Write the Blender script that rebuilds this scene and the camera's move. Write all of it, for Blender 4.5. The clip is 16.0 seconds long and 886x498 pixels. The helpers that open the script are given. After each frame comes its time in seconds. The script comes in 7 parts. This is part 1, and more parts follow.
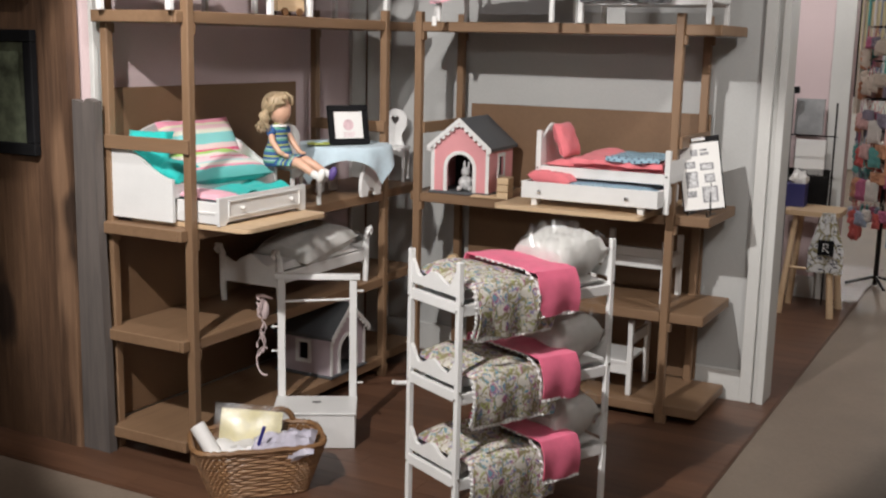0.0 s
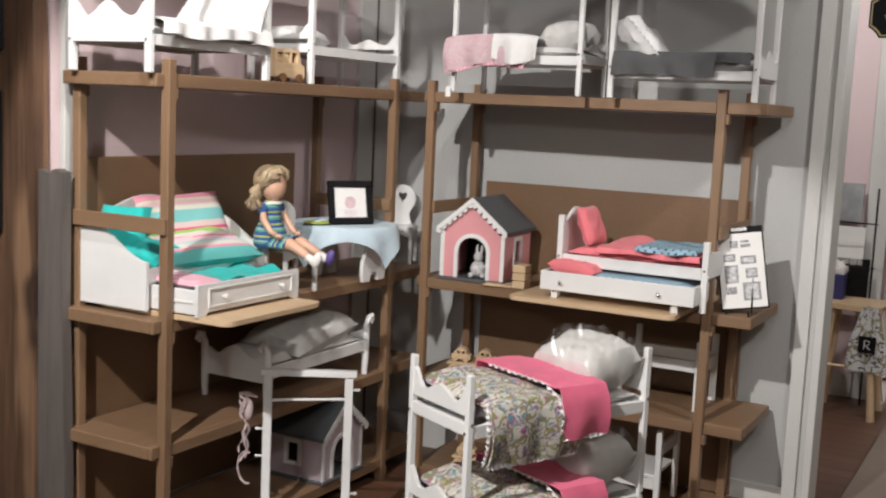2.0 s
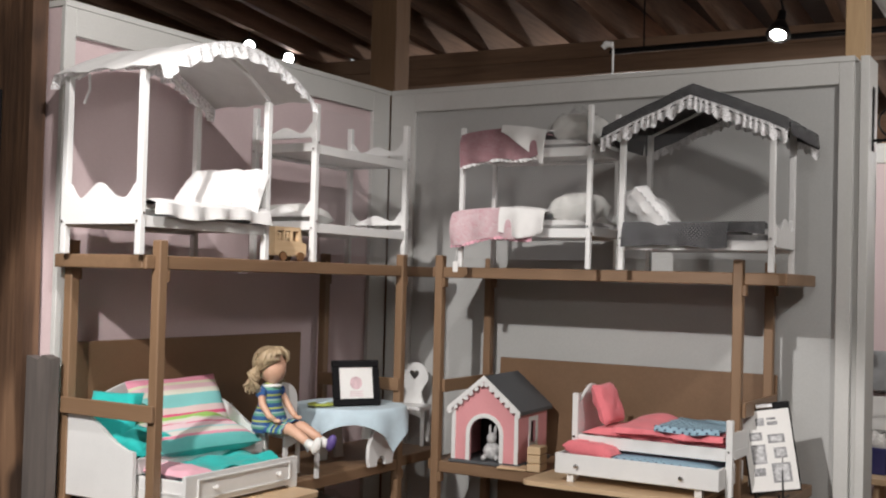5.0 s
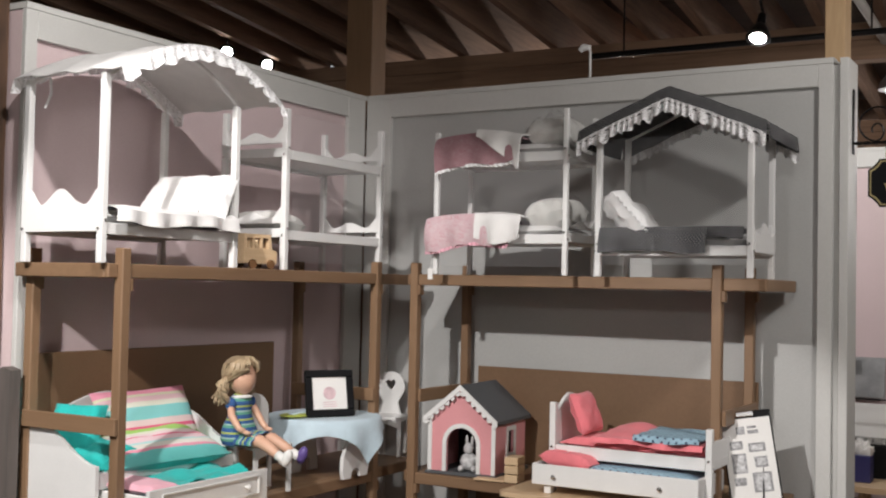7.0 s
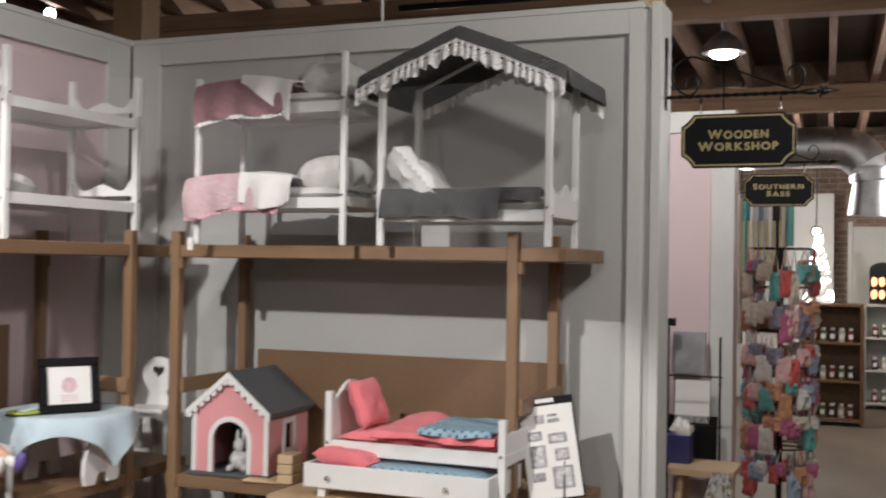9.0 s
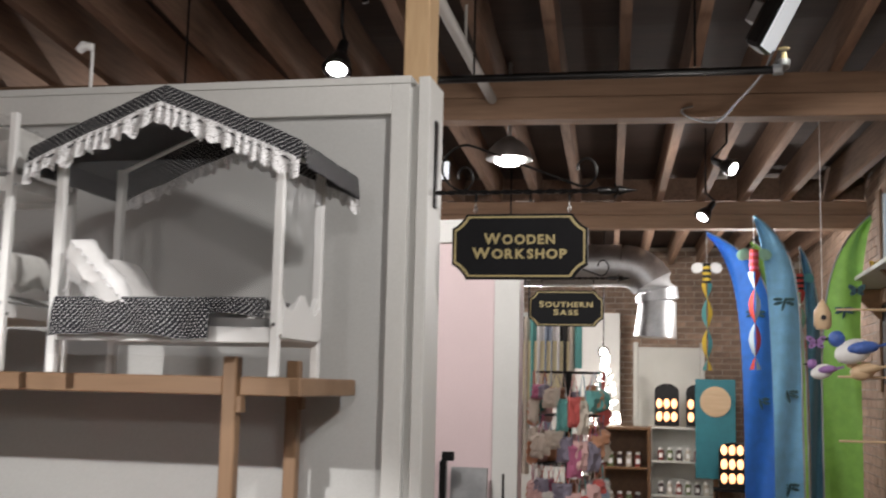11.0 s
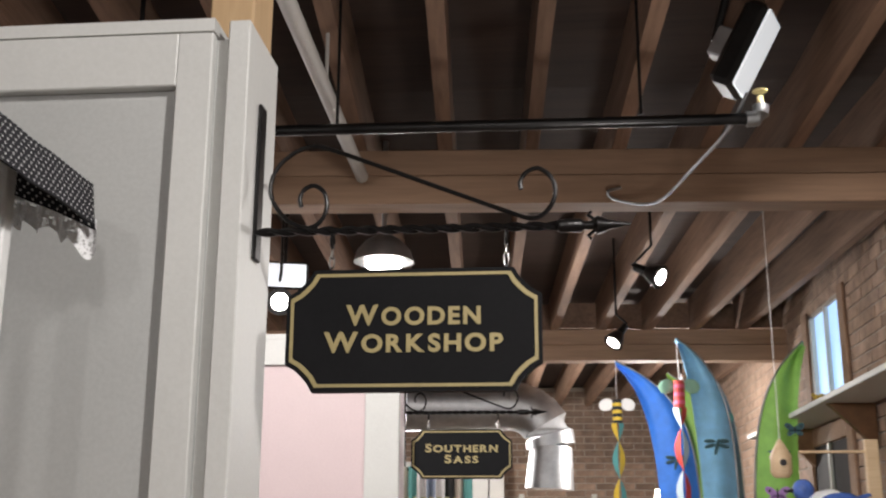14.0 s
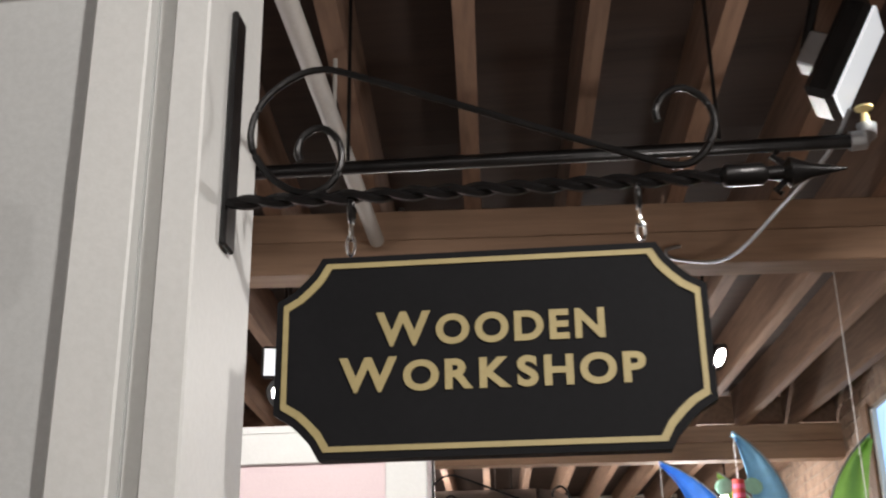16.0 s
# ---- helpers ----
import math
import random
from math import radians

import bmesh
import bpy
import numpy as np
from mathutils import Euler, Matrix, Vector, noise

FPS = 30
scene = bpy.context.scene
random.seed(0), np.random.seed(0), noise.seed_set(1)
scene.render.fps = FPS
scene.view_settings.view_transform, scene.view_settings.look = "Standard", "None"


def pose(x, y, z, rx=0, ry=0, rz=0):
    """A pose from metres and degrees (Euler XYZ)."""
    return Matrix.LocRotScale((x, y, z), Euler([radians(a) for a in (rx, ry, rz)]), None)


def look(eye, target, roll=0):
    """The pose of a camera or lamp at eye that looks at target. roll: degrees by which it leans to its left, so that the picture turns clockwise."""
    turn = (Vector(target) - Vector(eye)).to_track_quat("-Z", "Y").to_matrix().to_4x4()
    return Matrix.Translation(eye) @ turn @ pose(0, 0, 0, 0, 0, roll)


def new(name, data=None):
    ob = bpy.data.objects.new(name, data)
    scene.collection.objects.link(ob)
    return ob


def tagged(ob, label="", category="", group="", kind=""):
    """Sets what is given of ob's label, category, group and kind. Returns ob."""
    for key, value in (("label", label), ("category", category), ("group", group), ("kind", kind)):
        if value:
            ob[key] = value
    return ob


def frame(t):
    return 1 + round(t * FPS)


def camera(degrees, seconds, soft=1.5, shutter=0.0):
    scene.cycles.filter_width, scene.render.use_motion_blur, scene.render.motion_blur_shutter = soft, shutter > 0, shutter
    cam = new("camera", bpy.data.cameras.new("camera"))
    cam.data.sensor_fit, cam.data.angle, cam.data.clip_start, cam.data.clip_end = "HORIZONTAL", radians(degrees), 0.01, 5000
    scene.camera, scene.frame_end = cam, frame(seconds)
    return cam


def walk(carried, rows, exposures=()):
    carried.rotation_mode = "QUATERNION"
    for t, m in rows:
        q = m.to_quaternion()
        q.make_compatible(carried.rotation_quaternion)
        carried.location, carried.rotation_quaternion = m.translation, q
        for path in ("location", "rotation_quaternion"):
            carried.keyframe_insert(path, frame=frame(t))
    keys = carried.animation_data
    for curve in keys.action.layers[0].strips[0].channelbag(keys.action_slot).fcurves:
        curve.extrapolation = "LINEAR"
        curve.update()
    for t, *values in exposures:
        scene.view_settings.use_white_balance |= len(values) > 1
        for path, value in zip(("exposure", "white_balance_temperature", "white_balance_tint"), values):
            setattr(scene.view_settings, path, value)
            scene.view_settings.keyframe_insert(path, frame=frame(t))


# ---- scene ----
cam = camera(43.6, 16.0, 2.1, 0.5)
PATH = [
    (0, (0.061, 0.064, 1.559), (-0.868, 1.797, 1.193), 1.2),
    (0.5, (0.033, 0.196, 1.58), (-0.937, 1.913, 1.249), 2.1),
    (1, (-0.005, 0.304, 1.587), (-1.017, 2.004, 1.295), 2.7),
    (1.5, (-0.061, 0.385, 1.575), (-1.071, 2.091, 1.309), 3.0),
    (2, (-0.172, 0.491, 1.578), (-1.128, 2.23, 1.329), 2.6),
    (2.5, (-0.243, 0.572, 1.578), (-1.14, 2.347, 1.365), 1.8),
    (3, (-0.241, 0.614, 1.586), (-1.101, 2.411, 1.409), 2.0),
    (3.5, (-0.222, 0.646, 1.599), (-1.082, 2.447, 1.469), 1.7),
    (4, (-0.202, 0.663, 1.606), (-1.123, 2.437, 1.546), 1.3),
    (4.5, (-0.166, 0.683, 1.592), (-1.163, 2.417, 1.609), 1.4),
    (5, (-0.157, 0.684, 1.602), (-1.187, 2.397, 1.656), 1.5),
    (7.5, (-0.154, 0.87, 1.596), (-1.151, 2.602, 1.67), 0.8),
    (8, (-0.186, 1.057, 1.564), (-1.112, 2.829, 1.621), 0.2),
    (8.5, (-0.208, 1.172, 1.58), (-1.056, 2.983, 1.601), -0.1),
    (9, (-0.18, 1.364, 1.593), (-0.949, 3.21, 1.623), 0.9),
    (9.5, (-0.158, 1.56, 1.61), (-0.872, 3.426, 1.698), 1.6),
    (10, (-0.197, 1.712, 1.622), (-0.801, 3.614, 1.763), 1.7),
    (12.5, (-0.417, 2.84, 1.689), (-0.629, 4.788, 2.086), 1.4),
    (13, (-0.498, 3.053, 1.707), (-0.632, 5.0, 2.147), 1.4),
    (13.5, (-0.487, 3.251, 1.713), (-0.579, 5.193, 2.181), 0.5),
    (14, (-0.488, 3.467, 1.724), (-0.671, 5.392, 2.232), 0.2),
    (14.5, (-0.552, 3.667, 1.729), (-0.759, 5.58, 2.273), -0.2),
    (15, (-0.608, 3.85, 1.747), (-0.76, 5.748, 2.359), -0.3),
    (15.5, (-0.615, 3.989, 1.757), (-0.746, 5.871, 2.421), -1.1),
    (16, (-0.621, 4.092, 1.767), (-0.809, 5.956, 2.467), -0.9),
]
walk(cam, [(t, look(eye, target, roll)) for t, eye, target, roll in PATH], [(0.0, 0.20), (2.0, 0.16), (3.5, 0.07), (5.0, -0.03), (9.0, 0.03), (10.0, 0.24), (12.5, 0.53), (16.0, 0.70)])

# ---- light ----
world = bpy.data.worlds.new("world")
scene.world = world
world.use_nodes = True
world.node_tree.nodes["Background"].inputs[0].default_value = (0.9, 0.85, 0.8, 1)
world.node_tree.nodes["Background"].inputs[1].default_value = 0.02


def lamp(name, kind, eye, target, watts, size=0.1, colour=(1, 0.9, 0.8), cone=90, blend=0.3):
    data = bpy.data.lights.new(name, kind)
    data.energy, data.color = watts, colour
    if kind == "AREA":
        data.shape, data.size, data.size_y = "RECTANGLE", size, size
    else:
        data.shadow_soft_size = size
    if kind == "SPOT":
        data.spot_size, data.spot_blend = radians(cone), blend
    ob = new(name, data)
    ob.matrix_world = look(eye, target)
    return ob


WARM = (1.0, 0.955, 0.925)
lamp("flood_lamp", "SPOT", (-1.66, 0.6, 3.15), (-2.21, 4.4, 0.2), 470, 0.04, WARM, 45, 0.22)
lamp("track_lamp", "SPOT", (-1.5, 2.3, 3.1), (-3.0, 3.3, 2.0), 120, 0.04, WARM, 70, 0.7)
lamp("wall_lamp", "SPOT", (0.65, 3.35, 3.05), (-0.95, 4.95, 1.85), 125, 0.09, WARM, 84, 0.9)
lamp("brick_lamp", "SPOT", (0.20, 6.48, 3.02), (1.15, 8.3, 1.55), 42, 0.06, WARM, 85, 0.7)
lamp("clip_lamp", "SPOT", (-1.5, 5.85, 2.75), (-1.4, 7.28, 1.4), 62, 0.05, WARM, 120, 0.5)
# added fill: unseen point lights that lift walls, joists and aisle, apart from the fittings
for at, watts in (((-0.3, 2.4, 2.5), 22), ((-0.25, 6.0, 2.30), 11), ((-0.15, 9.4, 2.5), 16), ((-3.2, 8.6, 2.7), 60), ((0.3, 12.4, 2.5), 52), ((-1.7, 13.2, 2.5), 75), ((-0.6, -1.9, 2.7), 75)):
    lamp("fill_lamp", "POINT", at, (at[0], at[1], 0), watts, 0.07, WARM)

# ---- materials ----
def shader(name):
    m = bpy.data.materials.new(name)
    m.use_nodes = True
    return m, m.node_tree.nodes, m.node_tree.links, m.node_tree.nodes["Principled BSDF"]


def rgb(c):
    return (c[0], c[1], c[2], 1)


def ramp(nodes, links, fac, stops, hard=False):
    r = nodes.new("ShaderNodeValToRGB")
    r.color_ramp.interpolation = "CONSTANT" if hard else "LINEAR"
    while len(r.color_ramp.elements) < len(stops):
        r.color_ramp.elements.new(0.5)
    for e, (p, c) in zip(r.color_ramp.elements, stops):
        e.position, e.color = p, rgb(c)
    links.new(fac, r.inputs[0])
    return r.outputs[0]


def coords(nodes, links, scale=(1, 1, 1), kind="Object"):
    tc = nodes.new("ShaderNodeTexCoord")
    mp = nodes.new("ShaderNodeMapping")
    mp.inputs["Scale"].default_value = scale
    links.new(tc.outputs[kind], mp.inputs[0])
    return mp.outputs[0]


def noise_of(nodes, links, vec, scale, detail=4, rough=0.6):
    n = nodes.new("ShaderNodeTexNoise")
    n.inputs["Scale"].default_value, n.inputs["Detail"].default_value, n.inputs["Roughness"].default_value = scale, detail, rough
    links.new(vec, n.inputs["Vector"])
    return n.outputs[0]


def mixc(nodes, links, fac, a, b, mode="MIX"):
    m = nodes.new("ShaderNodeMix")
    m.data_type, m.blend_type = "RGBA", mode
    for sock, v in ((m.inputs[0], fac), (m.inputs[6], a), (m.inputs[7], b)):
        if isinstance(v, (int, float)):
            sock.default_value = v
        elif isinstance(v, tuple):
            sock.default_value = rgb(v)
        else:
            links.new(v, sock)
    return m.outputs[2]


def bumped(nodes, links, bsdf, height, strength, dist=0.002):
    b = nodes.new("ShaderNodeBump")
    b.inputs["Strength"].default_value, b.inputs["Distance"].default_value = strength, dist
    links.new(height, b.inputs["Height"])
    links.new(b.outputs[0], bsdf.inputs["Normal"])


def surf(name, c, vary=0.12, scale=6.0, rough=0.5, metal=0.0, bump=0.15, fine=140.0, stretch=(1, 1, 1), tint=0.0):
    """A plain surface: broad blotches, fine grain, slight relief, and a small change of tone from piece to piece."""
    m, nodes, links, b = shader(name)
    vec = coords(nodes, links, stretch)
    broad, grain = noise_of(nodes, links, vec, scale, 5), noise_of(nodes, links, vec, fine, 3)
    lo, hi = tuple(v * (1 - vary) for v in c), tuple(min(1, v * (1 + vary)) for v in c)
    col = ramp(nodes, links, broad, [(0.3, lo), (0.7, hi)])
    col = mixc(nodes, links, 0.12, col, ramp(nodes, links, grain, [(0.35, (0.25, 0.25, 0.25)), (0.65, (0.75, 0.75, 0.75))]), "SOFT_LIGHT")
    if tint:
        info = nodes.new("ShaderNodeObjectInfo")
        col = mixc(nodes, links, 1.0, col, ramp(nodes, links, info.outputs["Random"], [(0, (1 - tint,) * 3), (1, (1, 1, 1))]), "MULTIPLY")
    links.new(col, b.inputs["Base Color"])
    links.new(ramp(nodes, links, broad, [(0.2, (rough * 0.85,) * 3), (0.8, (min(1, rough * 1.15),) * 3)]), b.inputs["Roughness"])
    b.inputs["Metallic"].default_value = metal
    bumped(nodes, links, b, grain, bump)
    return m


def woodgrain(name, dark, light, along="x", scale=9.0, rough=0.5, tint=0.15, bump=0.2):
    m, nodes, links, b = shader(name)
    st = {"x": (0.08, 1, 1), "y": (1, 0.08, 1), "z": (1, 1, 0.10), "knotty": (1, 1, 0.28)}[along]
    vec = coords(nodes, links, st)
    info = nodes.new("ShaderNodeObjectInfo")
    off = nodes.new("ShaderNodeVectorMath")
    links.new(vec, off.inputs[0])
    sc = nodes.new("ShaderNodeMath")
    sc.operation = "MULTIPLY"
    sc.inputs[1].default_value = 13.0
    links.new(info.outputs["Random"], sc.inputs[0])
    links.new(sc.outputs[0], off.inputs[1])
    n1 = noise_of(nodes, links, off.outputs[0], scale, 6, 0.65)
    n2 = noise_of(nodes, links, off.outputs[0], scale * 9, 4, 0.6)
    col = mixc(nodes, links, 0.35, ramp(nodes, links, n1, [(0.3, dark), (0.68, light)]), ramp(nodes, links, n2, [(0.35, dark), (0.6, light)]))
    if tint:
        col = mixc(nodes, links, 1.0, col, ramp(nodes, links, info.outputs["Random"], [(0, (1 - tint,) * 3), (1, (1, 1, 1))]), "MULTIPLY")
    links.new(col, b.inputs["Base Color"])
    b.inputs["Roughness"].default_value = rough
    bumped(nodes, links, b, n2, bump)
    return m


def fabric(name, c, weave=900.0, vary=0.1, rough=0.9):
    m, nodes, links, b = shader(name)
    vec = coords(nodes, links)
    n, w = noise_of(nodes, links, vec, 14, 4), noise_of(nodes, links, vec, weave, 2)
    col = ramp(nodes, links, n, [(0.3, tuple(v * (1 - vary) for v in c)), (0.7, tuple(min(1, v * (1 + vary)) for v in c))])
    links.new(col, b.inputs["Base Color"])
    b.inputs["Roughness"].default_value = rough
    b.inputs["Sheen Weight"].default_value = 0.15
    bumped(nodes, links, b, mixc(nodes, links, 0.4, n, w), 0.35, 0.004)
    return m


def dotted(name, ground, dot, pitch=0.011, size=0.28):
    m, nodes, links, b = shader(name)
    vec = coords(nodes, links, (1 / pitch, 1 / pitch, 1), "UV")
    vec.node.inputs["Rotation"].default_value = (0, 0, radians(45))
    fr = nodes.new("ShaderNodeVectorMath")
    fr.operation = "FRACTION"
    links.new(vec, fr.inputs[0])
    ds = nodes.new("ShaderNodeVectorMath")
    ds.operation = "DISTANCE"
    mul = nodes.new("ShaderNodeVectorMath")
    mul.operation = "MULTIPLY"
    mul.inputs[1].default_value = (1, 1, 0)
    links.new(fr.outputs[0], mul.inputs[0])
    links.new(mul.outputs[0], ds.inputs[0])
    ds.inputs[1].default_value = (0.5, 0.5, 0)
    col = ramp(nodes, links, ds.outputs["Value"], [(0, dot), (size, ground)], True)
    links.new(col, b.inputs["Base Color"])
    b.inputs["Roughness"].default_value = 0.9
    bumped(nodes, links, b, noise_of(nodes, links, coords(nodes, links), 500, 2), 0.2)
    return m


def printed(name, stops, scale, ground, cover=0.5, vines=True):
    """A cloth with a busy print of blots and winding lines."""
    m, nodes, links, b = shader(name)
    vec = coords(nodes, links, (1, 1, 1), "UV")
    warp = nodes.new("ShaderNodeTexNoise")
    warp.inputs["Scale"].default_value = scale * 0.35
    links.new(vec, warp.inputs["Vector"])
    mx = nodes.new("ShaderNodeVectorMath")
    mx.operation = "MULTIPLY_ADD"
    links.new(warp.outputs["Color"], mx.inputs[0])
    mx.inputs[1].default_value = (0.06, 0.06, 0)
    links.new(vec, mx.inputs[2])
    v = nodes.new("ShaderNodeTexVoronoi")
    v.inputs["Scale"].default_value = scale
    links.new(mx.outputs[0], v.inputs["Vector"])
    sep = nodes.new("ShaderNodeSeparateColor")
    links.new(v.outputs["Color"], sep.inputs[0])
    blots = ramp(nodes, links, sep.outputs[0], stops, True)
    inside = ramp(nodes, links, v.outputs["Distance"], [(0, (1, 1, 1)), (cover, (0, 0, 0))], True)
    col = mixc(nodes, links, inside, ground, blots)
    eye = ramp(nodes, links, v.outputs["Distance"], [(0, (1, 1, 1)), (0.13, (0, 0, 0))], True)
    if vines:
        col = mixc(nodes, links, eye, col, (0.16, 0.06, 0.12))
    wv = nodes.new("ShaderNodeTexVoronoi")
    wv.feature = "DISTANCE_TO_EDGE"
    wv.inputs["Scale"].default_value = scale * 0.3
    links.new(mx.outputs[0], wv.inputs["Vector"])
    vine = ramp(nodes, links, wv.outputs["Distance"], [(0, (1, 1, 1)), (0.05, (0, 0, 0))], True)
    if vines:
        col = mixc(nodes, links, vine, col, (0.25, 0.22, 0.12))
    links.new(col, b.inputs["Base Color"])
    b.inputs["Roughness"].default_value = 0.92
    bumped(nodes, links, b, noise_of(nodes, links, coords(nodes, links), 60, 4), 0.4, 0.004)
    return m


def striped(name, stops, length, kind="UV"):
    m, nodes, links, b = shader(name)
    vec = coords(nodes, links, (1 / length, 1 / length, 1), kind)
    sep = nodes.new("ShaderNodeSeparateXYZ")
    links.new(vec, sep.inputs[0])
    fr = nodes.new("ShaderNodeMath")
    fr.operation = "FRACT"
    links.new(sep.outputs[1], fr.inputs[0])
    links.new(ramp(nodes, links, fr.outputs[0], stops, True), b.inputs["Base Color"])
    b.inputs["Roughness"].default_value = 0.9
    bumped(nodes, links, b, noise_of(nodes, links, coords(nodes, links), 45, 4), 0.4, 0.004)
    return m


def glow(name, c, power):
    m, nodes, links, b = shader(name)
    b.inputs["Base Color"].default_value = rgb(c)
    b.inputs["Emission Color"].default_value = rgb(c)
    b.inputs["Emission Strength"].default_value = power
    return m


def clear(name, tint=(0.95, 0.96, 0.97), rough=0.35, mixin=0.11):
    m, nodes, links, b = shader(name)
    out = nodes["Material Output"]
    tr = nodes.new("ShaderNodeBsdfTransparent")
    gl = nodes.new("ShaderNodeBsdfGlossy")
    gl.inputs["Roughness"].default_value = rough
    gl.inputs["Color"].default_value = rgb(tint)
    mx = nodes.new("ShaderNodeMixShader")
    fac = ramp(nodes, links, noise_of(nodes, links, coords(nodes, links), 28, 4), [(0.4, (mixin * 0.25,) * 3), (0.65, (mixin,) * 3)])
    links.new(fac, mx.inputs[0])
    links.new(tr.outputs[0], mx.inputs[1])
    links.new(gl.outputs[0], mx.inputs[2])
    links.new(mx.outputs[0], out.inputs[0])
    return m


WHITE = surf("white_paint", (0.78, 0.78, 0.77), 0.05, 5, 0.38, bump=0.08)
GREYW = surf("pale_grey_wall_paint", (0.60, 0.60, 0.58), 0.05, 2.2, 0.5, bump=0.1)
PANEL = surf("grey_panel_paint", (0.47, 0.475, 0.465), 0.06, 1.6, 0.55, bump=0.12)
PINKW = surf("pale_pink_wall_paint", (0.66, 0.53, 0.54), 0.05, 1.6, 0.6, bump=0.12)
TAN = woodgrain("brown_painted_board", (0.20, 0.118, 0.066), (0.275, 0.17, 0.098), "y", 5, 0.5, 0.1, 0.08)
TANX = woodgrain("brown_painted_board_x", (0.20, 0.118, 0.066), (0.275, 0.17, 0.098), "x", 5, 0.5, 0.1, 0.08)
TANZ = woodgrain("brown_painted_post", (0.20, 0.118, 0.066), (0.275, 0.17, 0.098), "z", 5, 0.5, 0.1, 0.08)
HARD = surf("brown_hardboard", (0.19, 0.112, 0.062), 0.1, 3, 0.55, bump=0.1)
MAPLE = woodgrain("pale_maple", (0.58, 0.40, 0.24), (0.72, 0.54, 0.35), "x", 7, 0.42, 0.08, 0.06)
TOYWOOD = woodgrain("toy_pine", (0.62, 0.43, 0.25), (0.78, 0.59, 0.38), "x", 12, 0.45, 0.15, 0.08)
TOYDARK = surf("toy_dark_wood", (0.16, 0.08, 0.035), 0.2, 20, 0.5)
JOIST = woodgrain("old_joist", (0.13, 0.075, 0.048), (0.32, 0.195, 0.130), "y", 5, 0.75, 0.35, 0.4)
BEAMW = woodgrain("beam_timber", (0.18, 0.105, 0.062), (0.35, 0.215, 0.135), "x", 4, 0.7, 0.2, 0.4)
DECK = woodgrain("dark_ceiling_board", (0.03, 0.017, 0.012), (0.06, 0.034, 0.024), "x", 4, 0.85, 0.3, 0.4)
STUD = woodgrain("pine_stud", (0.42, 0.27, 0.14), (0.60, 0.42, 0.24), "z", 6, 0.6, 0.1, 0.15)
def split_cedar(name):
    """Hand-split cedar: long winding grain, pale torn streaks and dark knots."""
    m, nodes, links, b = shader(name)
    vec = coords(nodes, links, (1, 1, 0.32))
    broad = noise_of(nodes, links, vec, 3.4, 5, 0.6)
    grain = noise_of(nodes, links, coords(nodes, links, (1, 1, 0.05)), 48, 4, 0.65)
    torn = noise_of(nodes, links, coords(nodes, links, (1, 1, 0.12)), 5.5, 3, 0.5)
    col = ramp(nodes, links, broad, [(0.32, (0.030, 0.016, 0.010)), (0.5, (0.095, 0.050, 0.028)), (0.70, (0.19, 0.105, 0.058))])
    col = mixc(nodes, links, 0.35, col, ramp(nodes, links, grain, [(0.35, (0.04, 0.021, 0.013)), (0.65, (0.18, 0.10, 0.056))]))
    col = mixc(nodes, links, ramp(nodes, links, torn, [(0.57, (0, 0, 0)), (0.64, (0.65, 0.65, 0.65))]), col, (0.29, 0.17, 0.10))
    knots = noise_of(nodes, links, coords(nodes, links, (1, 1, 0.6)), 4.2, 2, 0.4)
    col = mixc(nodes, links, ramp(nodes, links, knots, [(0.63, (0, 0, 0)), (0.70, (0.85, 0.85, 0.85))]), col, (0.016, 0.009, 0.007))
    links.new(col, b.inputs["Base Color"])
    b.inputs["Roughness"].default_value = 0.62
    bumped(nodes, links, b, mixc(nodes, links, 0.5, broad, grain), 0.8, 0.01)
    return m


CEDAR = split_cedar("rough_cedar")
OLDGREY = woodgrain("weathered_board", (0.075, 0.066, 0.062), (0.16, 0.135, 0.122), "z", 5, 0.75, 0.1, 0.4)
PLANK = woodgrain("reddish_plank", (0.085, 0.040, 0.023), (0.17, 0.085, 0.050), "x", 6, 0.42, 0.2, 0.1)
CONCRETE = surf("worn_concrete", (0.225, 0.178, 0.138), 0.2, 1.3, 0.55, bump=0.2, fine=60)
BLACK = surf("black_paint", (0.010, 0.010, 0.011), 0.2, 8, 0.55, bump=0.08)
BLACK.node_tree.nodes["Principled BSDF"].inputs["Specular IOR Level"].default_value = 0.08
IRON = surf("black_iron", (0.015, 0.014, 0.014), 0.2, 20, 0.32, 0.6, 0.2)
CHROME = surf("bright_metal", (0.75, 0.75, 0.75), 0.05, 20, 0.2, 1.0, 0.03)
GALV = surf("galvanised_steel", (0.42, 0.43, 0.44), 0.2, 7, 0.45, 1.0, 0.15, 30)
GOLD = surf("gold_paint", (0.36, 0.29, 0.13), 0.1, 12, 0.45, 0.1, 0.05)
TEAL = fabric("teal_cotton", (0.015, 0.44, 0.41))
CORAL = fabric("coral_cotton", (0.80, 0.205, 0.235))
HOTPINK = fabric("pink_cotton", (0.78, 0.15, 0.26))
SOFTPINK = fabric("soft_pink_cotton", (0.78, 0.42, 0.50))
WHITECLOTH = fabric("white_cotton", (0.76, 0.75, 0.74), vary=0.05)
CREAM = fabric("white_pillow", (0.62, 0.615, 0.59), vary=0.06)
SKYBLUE = fabric("pale_blue_cotton", (0.50, 0.62, 0.69))
LACE = fabric("white_lace", (0.82, 0.82, 0.82), 300)
